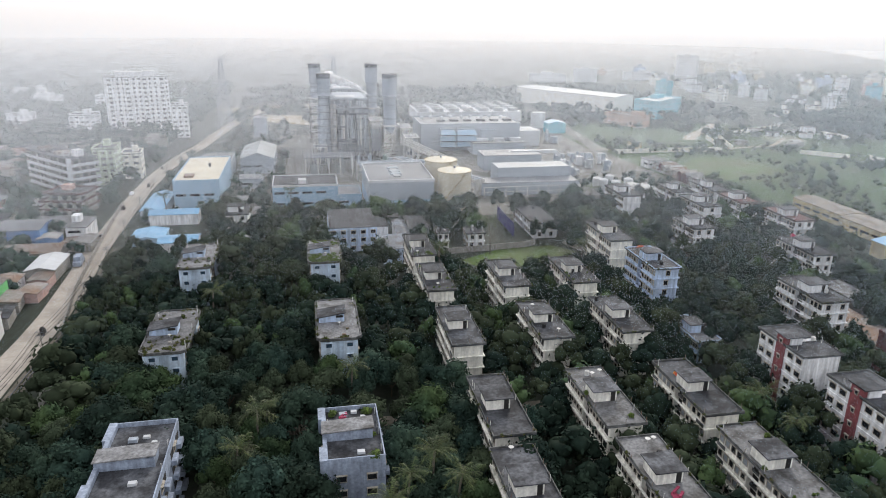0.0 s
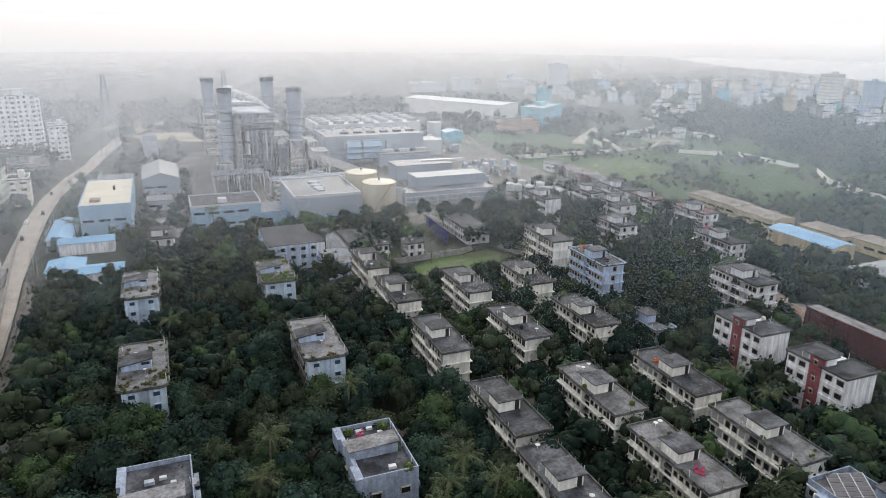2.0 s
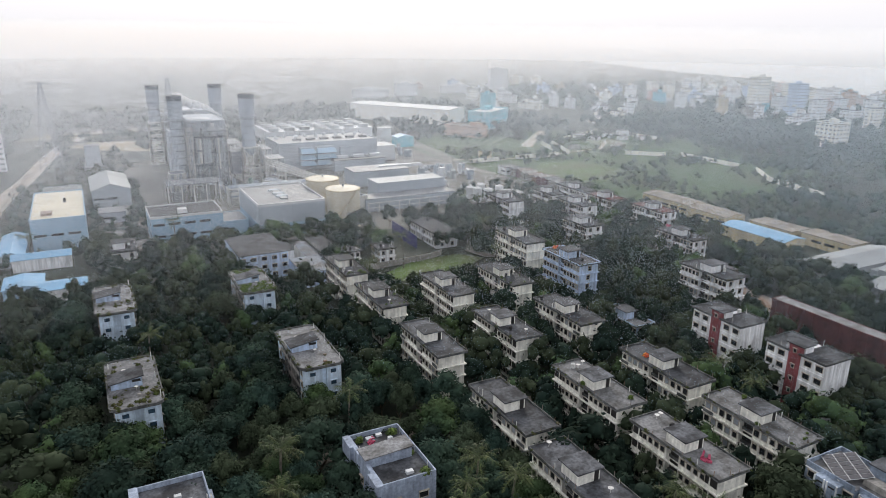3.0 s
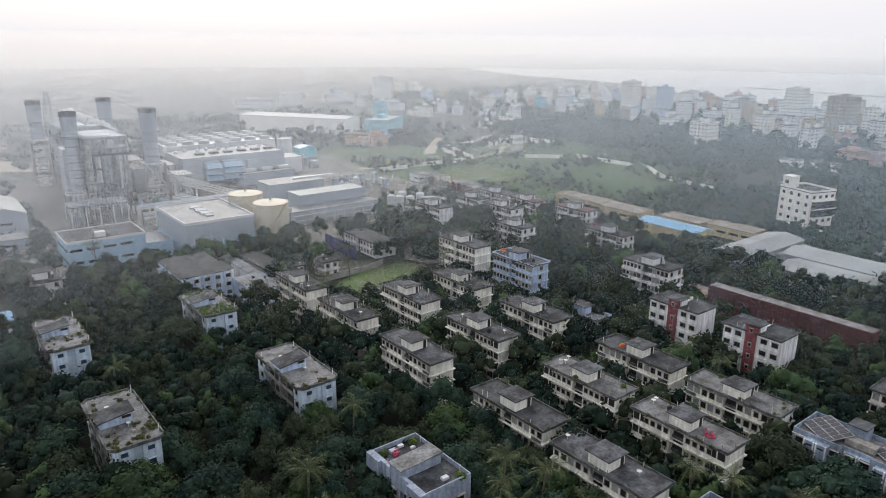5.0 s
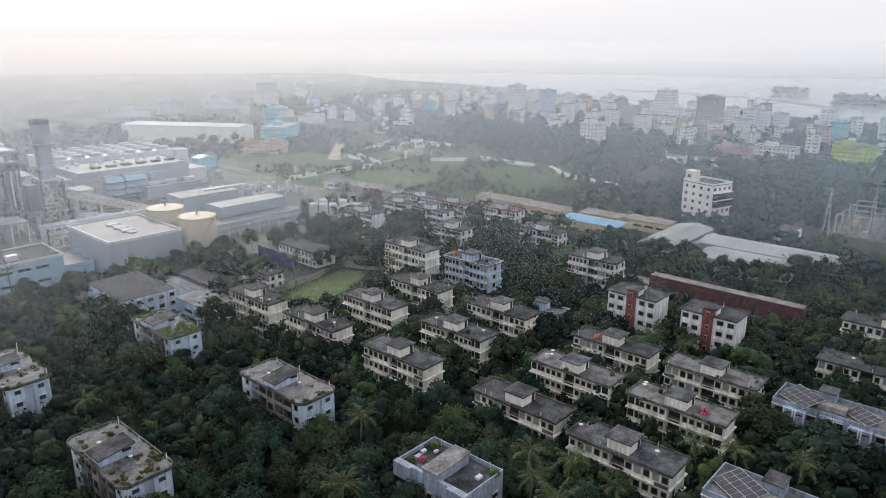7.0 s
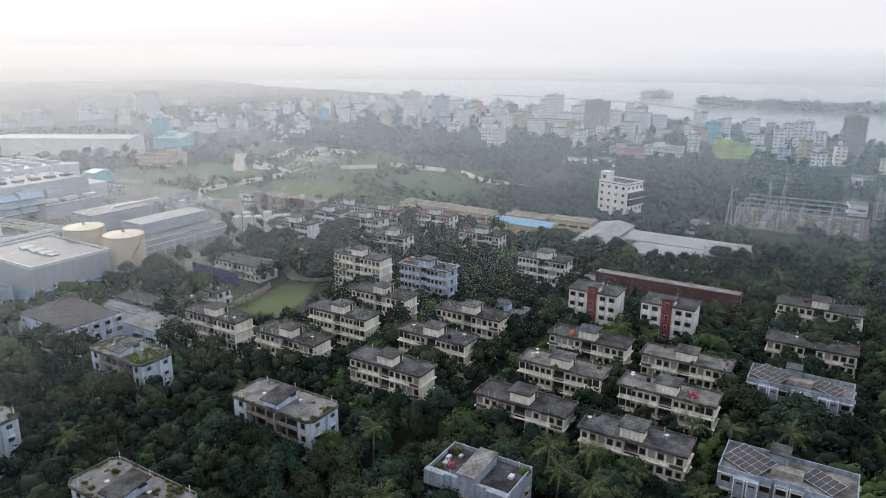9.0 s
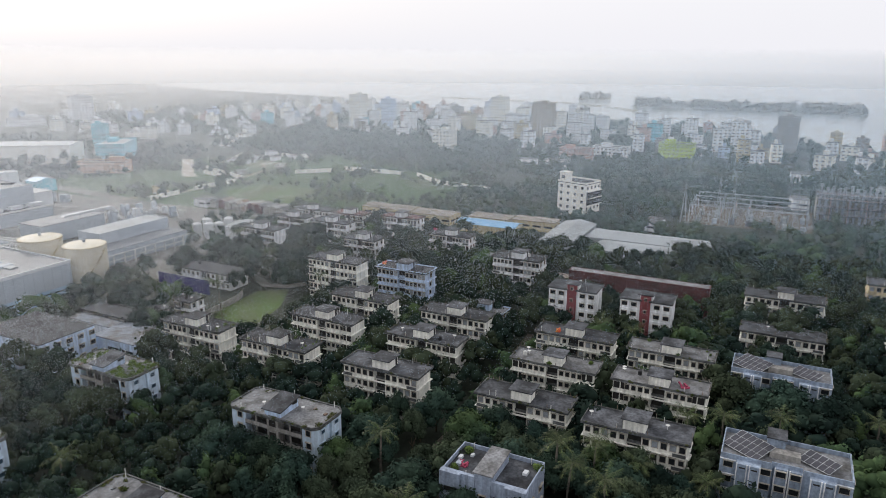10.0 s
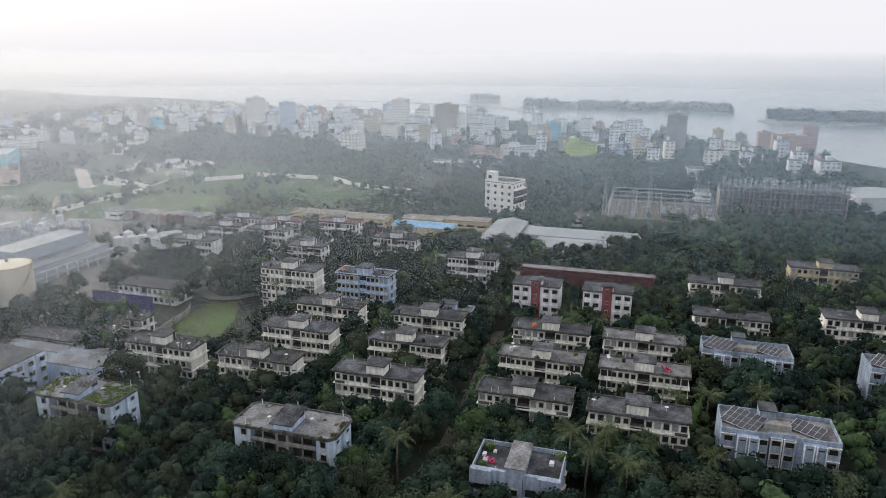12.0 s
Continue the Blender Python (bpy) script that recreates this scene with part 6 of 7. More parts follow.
shed("roadside_shop", -86.1, -80.4, 259.8, 270.3, 3.3, "concrete", "sheet", "low roadside shop with grey sheet roof", "shop", rise=0.5)
shed("roadside_shop", -100.8, -92.1, 221.9, 229.7, 3.3, "plaster_white", "rust", "low roadside shop with rusty sheet roof", "shop", rise=0.7)
shed("roadside_shop", -109.4, -96.2, 288.5, 299.9, 3.2, "concrete", "roof_pale", "low roadside shop with pale flat roof", "shop", over=0.3)
rnd = random.Random(5)
for i in range(180):
    x, y = rnd.uniform(-215, -92), rnd.uniform(150, 470)
    if x > -92 - (y - 150) * 0.04 - 6 or not free(x, y) or not free(x + 5, y + 5) or not free(x - 5, y - 5):
        continue
    w, d = rnd.uniform(7, 14), rnd.uniform(7, 14)
    shed("small_house", x - w / 2, x + w / 2, y - d / 2, y + d / 2, rnd.choice((3.2, 3.4, 3.6, 6.4)), rnd.choice(("plaster_white", "concrete", "pink", "concrete", "plaster_cream")),
         rnd.choice(("rust", "sheet", "sheet", "roof", "roof_pale", "roof_grey")), "small roadside house with a metal sheet roof", "house", rise=rnd.choice((0.8, 1.4)), along=rnd.choice("xy"), turn=rnd.uniform(-12, 12))
for i in range(9):
    y = 118 + i * 11.5
    x = float(np.interp(y, [q[1] for q in ROAD], [q[0] for q in ROAD])) - 13 - (i % 3)
    if not free(x, y):
        continue
    shed("roadside_shop", x - 5, x + 4.5, y - 4.6, y + 4.6, rnd.choice((3.2, 3.6, 6.0)), rnd.choice(("concrete", "plaster_white", "pink")), ("rust", "sheet", "roof", "rust", "roof_pale")[i % 5], "low roadside shop with a sheet roof", "shop", rise=0.7, turn=8)
    shed("small_house", x - 18, x - 8, y - 4, y + 5, rnd.choice((3.2, 3.6, 6.0)), rnd.choice(("concrete", "plaster_white", "plaster_cream")), ("sheet", "rust", "sheet", "roof_grey")[i % 4], "small roadside house with a metal sheet roof", "house", rise=1.0, turn=8)
for i in range(15):
    y = 150 + i * 9.6
    x = float(np.interp(y, [q[1] for q in ROAD], [q[0] for q in ROAD])) - 9.2
    w = rnd.uniform(2.4, 3.6)
    if free(x - 1, y):
        shed("roadside_shop", x - w, x + 2.6, y - 4.0, y + 4.0, rnd.choice((2.8, 3.0, 3.3, 5.6)), rnd.choice(("concrete", "plaster_white", "pink", "brick")), rnd.choice(("rust", "sheet", "roof_grey", "rust", "roof_pale")), "low roadside shop with a sheet roof", "shop", rise=0.5, turn=rnd.uniform(-4, 4))
wall_run([(-69.3, 188.3), (-75.1, 220.9), (-80.9, 279.7), (-84.9, 328)], 1.8, "concrete", "low roadside wall of weathered concrete", step=7)
shed("green_house", -101.4, -91.7, 200.5, 216.1, 7, "green", "rust", "bright green house beside the road", "house", rise=1.0)


# poles and cables beside the road, and the railway track
prev = None
for i in range(12):
    y = 105 + i * 33
    x = float(np.interp(y, [q[1] for q in ROAD], [q[0] for q in ROAD])) + 8.6
    t = thing("utility_pole", x, y, 0, "grey utility pole with cross-arms and cables", "utility pole", "utility poles")
    part("pole", Solid().cyl(0, 0, 0, 9.5, 0.16, 0.11, 8), M["concrete"], t)
    for z in (8.9, 8.1):
        part("cross_arm", Solid().box(-1.1, 1.1, -0.06, 0.06, z, z + 0.12), M["steel_dark"], t)
    if prev:
        for dx, z in ((-1, 9.0), (0, 9.0), (1, 9.0), (-0.9, 8.2), (0.9, 8.2), (0, 7.2)):
            a, b = Vector((dx, 0, z)), Vector((prev[0] - x + dx, prev[1] - y, z))
            line = [a.lerp(b, k / 8) - Vector((0, 0, 0.9 * (1 - (k / 4 - 1) ** 2))) for k in range(9)]
            s = Solid().tube(line, 0.045)
            part("cable", s, M["dark"], t)
    prev = (x, y)
rail = [(x + 6.6, y) for x, y in ROAD[:8]]
structure("rail_bed", ribbon(rail, 3.4, 0.1), M["path"], "brown ballast bed of a railway line", "railway")
for off in (-0.5, 0.5):
    s = Solid()
    for a, b in zip(rail, rail[1:]):
        s.bar((a[0] + off, a[1], 0.2), (b[0] + off, b[1], 0.2), 0.07)
    structure("rail", s, M["steel_dark"], "steel rail of the railway line", "railway")


# plants, washing and toys on the flat roofs
def roof_plant(x, y, z, size, n=14, label="bright green potted plants on the roof"):
    v, f = crown_arrays(abs(int(x * 5 + y)), 1.0 * size, 1.1 * size, 5, 36, 0.17 * size, (3, 5))
    ob = new("roof_plant", mesh_from("roof_plant", v, f, M["bright_plant"]))
    ob.location = (x, y, z)
    tagged(ob, label, "plant", "roof plants")


for x, y, size in ((7.2, 104.6, 1.3), (6.8, 118.6, 1.3), (7.5, 111.0, 0.8), (0.6, 118.8, 1.1)):
    roof_plant(x, y, 10.9, size)
rp = random.Random(17)
for x0, y0, n in ((28.3, 203.8, 8), (28.3, 174.4, 6), (70, 174, 5), (70, 79, 6), (49.8, 104.2, 5)):
    for i in range(n):
        e = rp.random()
        x = x0 + (rp.choice((0.7, 7.2)) if e < 0.6 else rp.uniform(0.8, 7))
        y = y0 + (rp.uniform(0.8, 22) if e < 0.6 else rp.choice((0.8, 2.0, 3.0)))
        roof_plant(x, y, 12.08, rp.uniform(0.35, 0.8) * (1.7 if n > 18 and i % 2 else 1.0), label="weedy green plants growing along the roof edge")
for x, y, z, material, label in ((72.5, 121.0, 12.08, "red_cloth", "red and orange plastic slide on the roof"), (2.0, 117.5, 10.92, "pink_cloth", "red washing spread on the terrace"), (52.5, 84.5, 12.08, "pink_cloth", "pink washing spread on the roof"),
                                 (98.5, 193.0, 15.03, "red_cloth", "red washing on the roof"), (161.5, 205.0, 12.08, "pink_cloth", "red washing on the roof")):
    t = thing("washing" if "washing" in label else "roof_slide", x, y, z, label, "washing" if "washing" in label else "slide")
    q = random.Random(int(x))
    for i in range(5):
        a = Vector((q.uniform(-0.5, 0.4), q.uniform(-0.7, 0.7), q.uniform(0.1, 0.5)))
        part("piece", Solid().bar(a, a + Vector((q.uniform(0.5, 1.4), q.uniform(-0.9, 0.9), q.uniform(-0.1, 0.6))), q.uniform(0.08, 0.22)), M[material], t)
    part("base", Solid().box(-0.5, 0.5, -0.6, 0.6, 0, 0.2), M[material], t)


# traffic on the road
def vehicle(x, y, turn, size, paint, name, label):
    t = thing(name, x, y, 0.14, label, name.replace("_", " "), "road traffic", turn)
    l, w, h = size
    part("body", Solid().box(-w / 2, w / 2, -l / 2, l / 2, 0.35, h * 0.55, 0.05), M[paint], t)
    part("cab", Solid().box(-w / 2 + 0.08, w / 2 - 0.08, -l * 0.3, l * 0.32, h * 0.55, h, 0.12), M["dark" if name == "auto_rickshaw" else paint], t)
    for sx in (-1, 1):
        for sy in (-1, 1):
            part("wheel", Solid().box(sx * w / 2 - 0.1, sx * w / 2 + 0.1, sy * l * 0.33 - 0.28, sy * l * 0.33 + 0.28, 0, 0.55, 0.06), M["tank_black"], t)


for y, off, kind in ((276, -1.5, 0), (360, 1.4, 0), (401, -1.2, 0), (247, -3.0, 2), (318, -1.6, 0), (345, -3.2, 1), (430, 1.2, 0), (190, 1.0, 0)):
    x = float(np.interp(y, [q[1] for q in ROAD], [q[0] for q in ROAD])) + off
    if kind == 0:
        vehicle(x, y, 5, (2.7, 1.3, 1.75), "tank_black", "auto_rickshaw", "small dark green auto rickshaw on the dusty road")
    elif kind == 1:
        vehicle(x, y, 5, (4.2, 1.7, 1.5), "plaster_white", "car", "white car parked at the road edge")
    else:
        vehicle(x, y, 5, (7.5, 2.5, 3.2), "plaster_grey", "truck", "blue-grey covered truck on the road")


# ---- substation and second plant ----
t = thing("substation", 306, 86, 0, "outdoor electrical substation of grey steel gantries", "substation")
q = random.Random(41)
part("gravel_bed", Solid().box(-23, 34, -33, 31, -0.3, 0.12), M["path"], t)
for i in range(4):
    x = -16 + i * 14
    for j in range(5):
        y = -30 + j * 14.5
        part("gantry_post", Solid().bar((x - 0.9, y, 0), (x, y, 9), 0.16).bar((x + 0.9, y, 0), (x, y, 9), 0.16), M["steel"], t)
    part("gantry_beam", Solid().bar((x, -30, 9), (x, 28, 9), 0.24), M["steel"], t)
for i in range(52):
    x, y, h = q.uniform(-22, 32), q.uniform(-32, 30), q.uniform(2.5, 6.5)
    s = Solid().cyl(x, y, 0, h, 0.18, 0.14, n=6)
    s.cyl(x, y, h * 0.6, h, 0.4, 0.28, n=6)
    part("insulator", s, M[q.choice(("steel", "steel_dark", "pink", "roof_white"))], t)
for i in range(14):
    x, y = -18 + (i % 2) * 20 + q.uniform(-2, 2), -28 + (i // 2) * 8.5
    part("breaker", Solid().box(x - 1.6, x + 1.6, y - 1.2, y + 1.2, 0, 2.8).cyl(x, y, 2.8, 4.6, 0.3, n=6), M[q.choice(("steel", "roof_white", "steel_dark"))], t)
for j in range(9):
    y = -30 + j * 7.2
    part("busbar", Solid().bar((-20, y, 7.6), (30, y, 7.6), 0.09), M["steel"], t)
for x, y, h in ((-24, -24, 24), (-22, 6, 31), (-10, 14, 26), (-24, 30, 23), (10, -20, 28)):
    s = Solid()
    for sx, sy in ((-1.3, -1.3), (1.3, -1.3), (1.3, 1.3), (-1.3, 1.3)):
        s.bar((x + sx, y + sy, 0), (x, y, h), 0.1)
    for k in range(1, 6):
        w = 1.3 * (1 - k / 6.5)
        s.bar((x - w, y - w, h * k / 6.5), (x + w, y + w, h * k / 6.5), 0.08).bar((x - w, y + w, h * k / 6.5), (x + w, y - w, h * k / 6.5), 0.08)
    s.bar((x, y - 3.5, h * 0.86), (x, y + 3.5, h * 0.86), 0.12).bar((x, y - 2.6, h * 0.95), (x, y + 2.6, h * 0.95), 0.12)
    part("lattice_mast", s, M["steel"], t)
keep(282, 341, 52, 118)
t = thing("engine_plant", 331, 18, 0, "grey engine power plant with rows of exhaust columns", "power plant")
keep(314, 347, -17, 54)
part("hall", Solid().box(-8, 14, -33, 34, 0, 13), M["concrete"], t)
part("hall_roof", Solid().box(-8.5, 14.5, -33.5, 34.5, 13, 13.4), M["roof"], t)
q = random.Random(31)
for i in range(24):
    y = -33 + i * 2.85
    x = -12 + (i % 2) * 2.6
    h = q.uniform(17.5, 19.5)
    part("exhaust_column", Solid().cyl(x, y, 0, h, 0.55, n=8), M["steel"], t)
    part("exhaust_cap", Solid().cyl(x, y, h, h + 1.3, 0.9, n=8), M["steel"], t)
    part("strut", Solid().bar((-15, y + 0.8, 0), (-15, y + 0.8, 13), 0.16).bar((-15, y + 0.8, 13), (-8, y + 0.8, 13), 0.16), M["pink" if i % 3 == 0 else "steel"], t)
    part("strut", Solid().bar((-15, y + 0.8, 6.5), (-8, y - 1.2, 12), 0.13), M["steel_dark"], t)
for z in (4.5, 8.5, 12.8, 15.5):
    part("gallery", Solid().box(-15.3, -8, -34, 34, z, z + 0.25), M["steel_dark"], t)
    part("gallery_rail", Solid().box(-15.3, -15.2, -34, 34, z + 0.9, z + 1.05), M["pink"], t)
shed("white_hall", 335, 371, -58, -26, 9.5, "white_metal", "roof_white", "white hall with pale flat roof", "hall", rise=1.5, along="x")
shed("white_shelter", 199.4, 205.4, 71.8, 78.8, 5, "concrete", "white_metal", "transformer yard with white covers", "shelter", rise=0.8)


# sheds, tracks and low walls in the field
structure("field_track", ribbon([(330.5, 527.9), (303, 498.7), (275.7, 471.4), (266.8, 458.4)], 9.0, 0.13), M["dirt_road"], "pale brown earth road into the field", "track")
structure("field_path", ribbon([(186.6, 433.9), (218.6, 419), (264.3, 421.5), (313.9, 429.7), (343.1, 456.8)], 3.0, 0.135), M["dirt_road"], "bare earth path across the field", "track")
s = Solid()
s.face((239.3, 398.9, 0.09), (207.2, 368.4, 0.09), (210.8, 340.8, 0.09), (239.7, 328.6, 0.09), (272, 347.7, 0.09), (262.9, 392.2, 0.09))
keep(210.9, 265.1, 338.7, 392.9, 0)
structure("meadow", s, M["lawn"], "fresh green meadow patch in the field", "meadow")
s = Solid()
s.face((322.4, 445.3, 0.1), (351.9, 442.1, 0.1), (356.4, 468.1, 0.1), (329, 471.4, 0.1))
structure("bare_patch", s, M["sand"], "bare sandy patch in the field", "ground")
q = random.Random(61)
for i in range(12):
    x, y = q.uniform(285, 395), q.uniform(400, 520)
    if free(x, y):
        shed("field_shed", x - 4, x + 4, y - 2.5, y + 2.5, 2.8, q.choice(("concrete", "plaster_white", "roof_white")), q.choice(("sheet", "roof_pale", "rust")), "small shed with sheet roof at the field edge", "shed", rise=0.5, along="x", turn=q.uniform(-30, 30))


# houses half hidden in the wood
for x, y, w, d, h, turn in ((352, 60, 12, 9, 6.5, 10), (455, 60, 14, 12, 6.5, 5), (262, 128, 16, 8, 4.2, -6), (420, 10, 24, 10, 4.5, 12), (441, 262, 10, 17, 5.0, 8), (447, 238, 10, 20, 5.0, 4)):
    shed("wood_house", x - w / 2, x + w / 2, y - d / 2, y + d / 2, h, "plaster_white", "roof_pale", "pale house half hidden among the trees", "house", over=0.3, turn=turn, bands=1)


# ---- trees ----
def trunk_mesh(seed, h, r):
    rr = random.Random(seed)
    s = Solid()
    s.cyl(0, 0, -0.2, h * 0.6, r, r * 0.7, 8)
    for i in range(4):
        a = i * 1.57 + rr.uniform(-0.4, 0.4)
        s.bar((0, 0, h * 0.55), (math.cos(a) * h * 0.35, math.sin(a) * h * 0.35, h * rr.uniform(0.9, 1.1)), r * 0.35)
    return s.mesh("trunk", M["bark"])


CROWNS = []
for i in range(9):
    material = M[("leaf", "leaf", "leaf_olive", "leaf", "leaf_light", "leaf", "leaf_olive", "leaf", "leaf_olive")[i]]
    near = mesh_from("crown", *crown_arrays(i, 5.0, 6.4 + (i % 3) * 0.8, 9 + i % 3, 155, 0.30, (4, 8)), material)
    CROWNS.append((near, crown_arrays(i + 40, 5.0, 6.6 + (i % 3) * 0.8, 6, 27, 0.46, (3, 6)), trunk_mesh(i, 3.4, 0.24), i))
TREE_LABELS = ("dense dark green broadleaf tree among the housing blocks", "dense dark green broadleaf tree among the housing blocks", "olive green broadleaf tree with rounded crown", "dense dark green broadleaf tree among the housing blocks", "fresh light green broadleaf tree",
               "dense dark green broadleaf tree among the housing blocks", "olive green broadleaf tree with rounded crown", "dense dark green broadleaf tree among the housing blocks", "olive green broadleaf tree with rounded crown")


def tree(x, y, size, kind, turn):
    t = thing("tree", x, y, 0, TREE_LABELS[kind], "tree", "broadleaf trees", turn)
    t.scale = (size, size, 0.62 + size * 0.5 + random.uniform(-0.06, 0.08))
    part("trunk", CROWNS[kind][2], None, t)
    ob = part("crown", CROWNS[kind][0], None, t)
    ob.location.z = 2.6
    return t


def frond_arrays(r, length, droop, lift):
    """One palm frond: a bent rib with narrow leaflets hanging on both sides."""
    vs, fs = [], []
    n = 15

    def rib(u):
        return np.array([u * length * (1 - 0.18 * u), 0, lift * u * length - droop * length * u * u])

    for i in range(n):
        u = (i + 0.6) / n
        p, q = rib(u), rib(u + 0.45 / n)
        ll = length * 0.27 * (math.sin(math.pi * (0.15 + 0.78 * u)) ** 0.7) * r.uniform(0.8, 1.15)
        for sg in (-1, 1):
            tip = p + [ll * 0.45, sg * ll * 0.8, -ll * r.uniform(0.3, 0.75)]
            k = len(vs)
            vs += [p, q, tip]
            fs.append((k, k + 1, k + 2))
    for i in range(4):
        p, q = rib(i / 4), rib((i + 1) / 4)
        k = len(vs)
        vs += [p + [0, -0.05, 0], p + [0, 0.05, 0], q + [0, 0.04, 0], q + [0, -0.04, 0]]
        fs += [(k, k + 1, k + 2), (k, k + 2, k + 3)]
    return np.array(vs), np.array(fs)


def palm_parts(seed, h):
    r = np.random.RandomState(seed)
    s = Solid()
    bend = r.uniform(-0.9, 0.9, 2)
    pts = [(bend[0] * (k / 6) ** 2, bend[1] * (k / 6) ** 2, h * k / 6) for k in range(7)]
    for k in range(6):
        s.bar(pts[k], pts[k + 1], 0.2 - 0.012 * k)
    fronds = []
    for i in range(16):
        v, f = frond_arrays(r, r.uniform(3.8, 5.0), r.uniform(0.35, 0.6), r.uniform(-0.05, 0.85))
        a = i * 2.4 + r.uniform(-0.2, 0.2)
        c, sn = math.cos(a), math.sin(a)
        v = v @ np.array([[c, sn, 0], [-sn, c, 0], [0, 0, 1]]) + np.array(pts[-1])
        fronds.append(mesh_from("frond", v, f, M["palm_leaf"]))
    return s.mesh("trunk", M["palm_bark"]), fronds


PALMS = [palm_parts(i, 10 + i * 0.9) for i in range(3)]


def palm(x, y, size, kind, turn):
    t = thing("palm_tree", x, y, 0, "coconut palm with drooping olive fronds", "palm", "coconut palms", turn)
    t.scale = (size, size, size)
    part("trunk", PALMS[kind][0], None, t)
    for me in PALMS[kind][1]:
        part("frond", me, None, t)
    keep(x - 1.2, x + 1.2, y - 1.2, y + 1.2, 0)


rnd = random.Random(3)
for x, y in ((12, 100), (17, 104), (22, 88), (20, 97), (-14, 122), (-17, 112), (88, 104), (86, 112), (44, 82), (46, 75), (20, 76), (5, 138), (8, 92), (-30, 190), (60, 200),
             (88, 213), (104, 250), (38, 212), (47, 64), (60, 44), (62, 236), (-10, 300), (118, 280), (-60, 295)):
    palm(x, y, rnd.uniform(0.85, 1.1), rnd.randrange(3), rnd.uniform(0, 360))


# trees standing in the yard between the halls and the estate
for x, y, size in ((113, 286, 1.35), (108, 280, 1.2), (80, 291, 0.8), (66, 290, 1.2), (60, 284, 1.0), (104, 268, 1.1), (107, 262, 1.0), (122, 309, 0.7), (101, 292, 0.8), (-8, 292, 0.9), (6, 290, 0.8), (20, 286, 0.9), (44, 283, 1.0), (52, 287, 0.9)):
    tree(x, y, size, rnd.choice((0, 1, 3, 5)), rnd.uniform(0, 360))


class Scatter:
    def __init__(self, spacing):
        self.s, self.cells = spacing, {}

    def add(self, x, y, r):
        i, j = int(x // self.s), int(y // self.s)
        for a in range(i - 1, i + 2):
            for b in range(j - 1, j + 2):
                for px, py in self.cells.get((a, b), ()):
                    if (px - x) ** 2 + (py - y) ** 2 < r * r:
                        return False
        self.cells.setdefault((i, j), []).append((x, y))
        return True


    def around(self, x, y):
        i, j = int(x // self.s), int(y // self.s)
        return [p for a in range(i - 1, i + 2) for b in range(j - 1, j + 2) for p in self.cells.get((a, b), ())]


random.seed(8)
sc = Scatter(9)
spots = []
# tall trees standing close before the pale blue blocks and the solar roofs
for x0, ys in ((-7.6, (151, 158, 165, 171)), (-8.8, (204, 212, 220)), (-46.2, (149, 157, 165)), (-47, (205, 214, 222)), (19.0, (52, 57)), (61.2, (55, 62, 68, 74)), (61.5, (16, 23, 31))):
    for y in ys:
        size = random.uniform(1.3, 1.5) if x0 > 60 else random.uniform(1.05, 1.35)
        if sc.add(x0 + random.uniform(-0.8, 0.6), y, 4.0):
            spots.append((0, x0, y, size, random.choice((0, 1, 2, 3, 5, 6)), random.uniform(0, 360)))
for _ in range(30000):
    x, y = random.uniform(-64, 215), random.uniform(-5, 305)
    size = random.choice((0.7, 0.85, 1.0, 1.15, 1.3, 1.5))
    if x < -60 - (y - 100) * 0.13 and x < -46 or not free(x, y) or x > 196 and y > 130 or x > 150 and y > 300 or y < 70 - (x + 60) * 0.3 and x < 60:
        continue
    if y > 240 and random.random() < 0.4 or y > 282 and random.random() < 0.8 or not sc.add(x, y, 5.6 * size):
        continue
    spots.append((math.hypot((x + 12) * 0.9, y - 112), x, y, size, random.randrange(9), random.uniform(0, 360)))
spots.sort()
for _, x, y, size, kind, turn in spots[:168]:
    tree(x, y, size, kind, turn)
# younger trees close to the house fronts
fill = Scatter(4)
for _ in range(9000):
    x, y = random.uniform(-45, 150), random.uniform(30, 245)
    if y < 75 - (x + 60) * 0.3 and x < 40 or not free(x, y) or not fill.add(x, y, 4.4):
        continue
    size = random.uniform(0.45, 0.7) if 20 < x < 98 and y < 200 else random.uniform(0.55, 0.85)
    near = min((a - x) ** 2 + (b - y) ** 2 for a, b in sc.around(x, y)) if sc.around(x, y) else 99
    if near > 17:
        spots.append((999, x, y, size, random.randrange(9), random.uniform(0, 360)))
# the rest of the trees in the housing estate, joined by the look of their leaves
for name in ("leaf", "leaf_olive", "leaf_light"):
    vs, fs, k = [], [], 0
    for _, x, y, size, kind, turn in spots[168:]:
        if CROWNS[kind][0].materials[0] != M[name]:
            continue
        v, f = CROWNS[kind][1]
        c, s_ = math.cos(turn), math.sin(turn)
        vs.append((v * [size, size, 0.6 + 0.5 * size + (0.2 if _ == 999 else 0)]) @ np.array([[c, s_, 0], [-s_, c, 0], [0, 0, 1]]) + [x, y, 1.6 + size])
        fs.append(f + k)
        k += len(v)
    ob = new("estate_trees", mesh_from("estate_trees", np.concatenate(vs), np.concatenate(fs), M[name]))
    tagged(ob, "broadleaf tree crowns filling the housing estate", "trees", kind="stuff")


# far woods, too many to count, joined by stand
def tone(x, y):
    return noise.noise(Vector((x * 0.021, y * 0.014, 5.0))) + 0.4 * noise.noise(Vector((x * 0.07, y * 0.05, 9.0)))


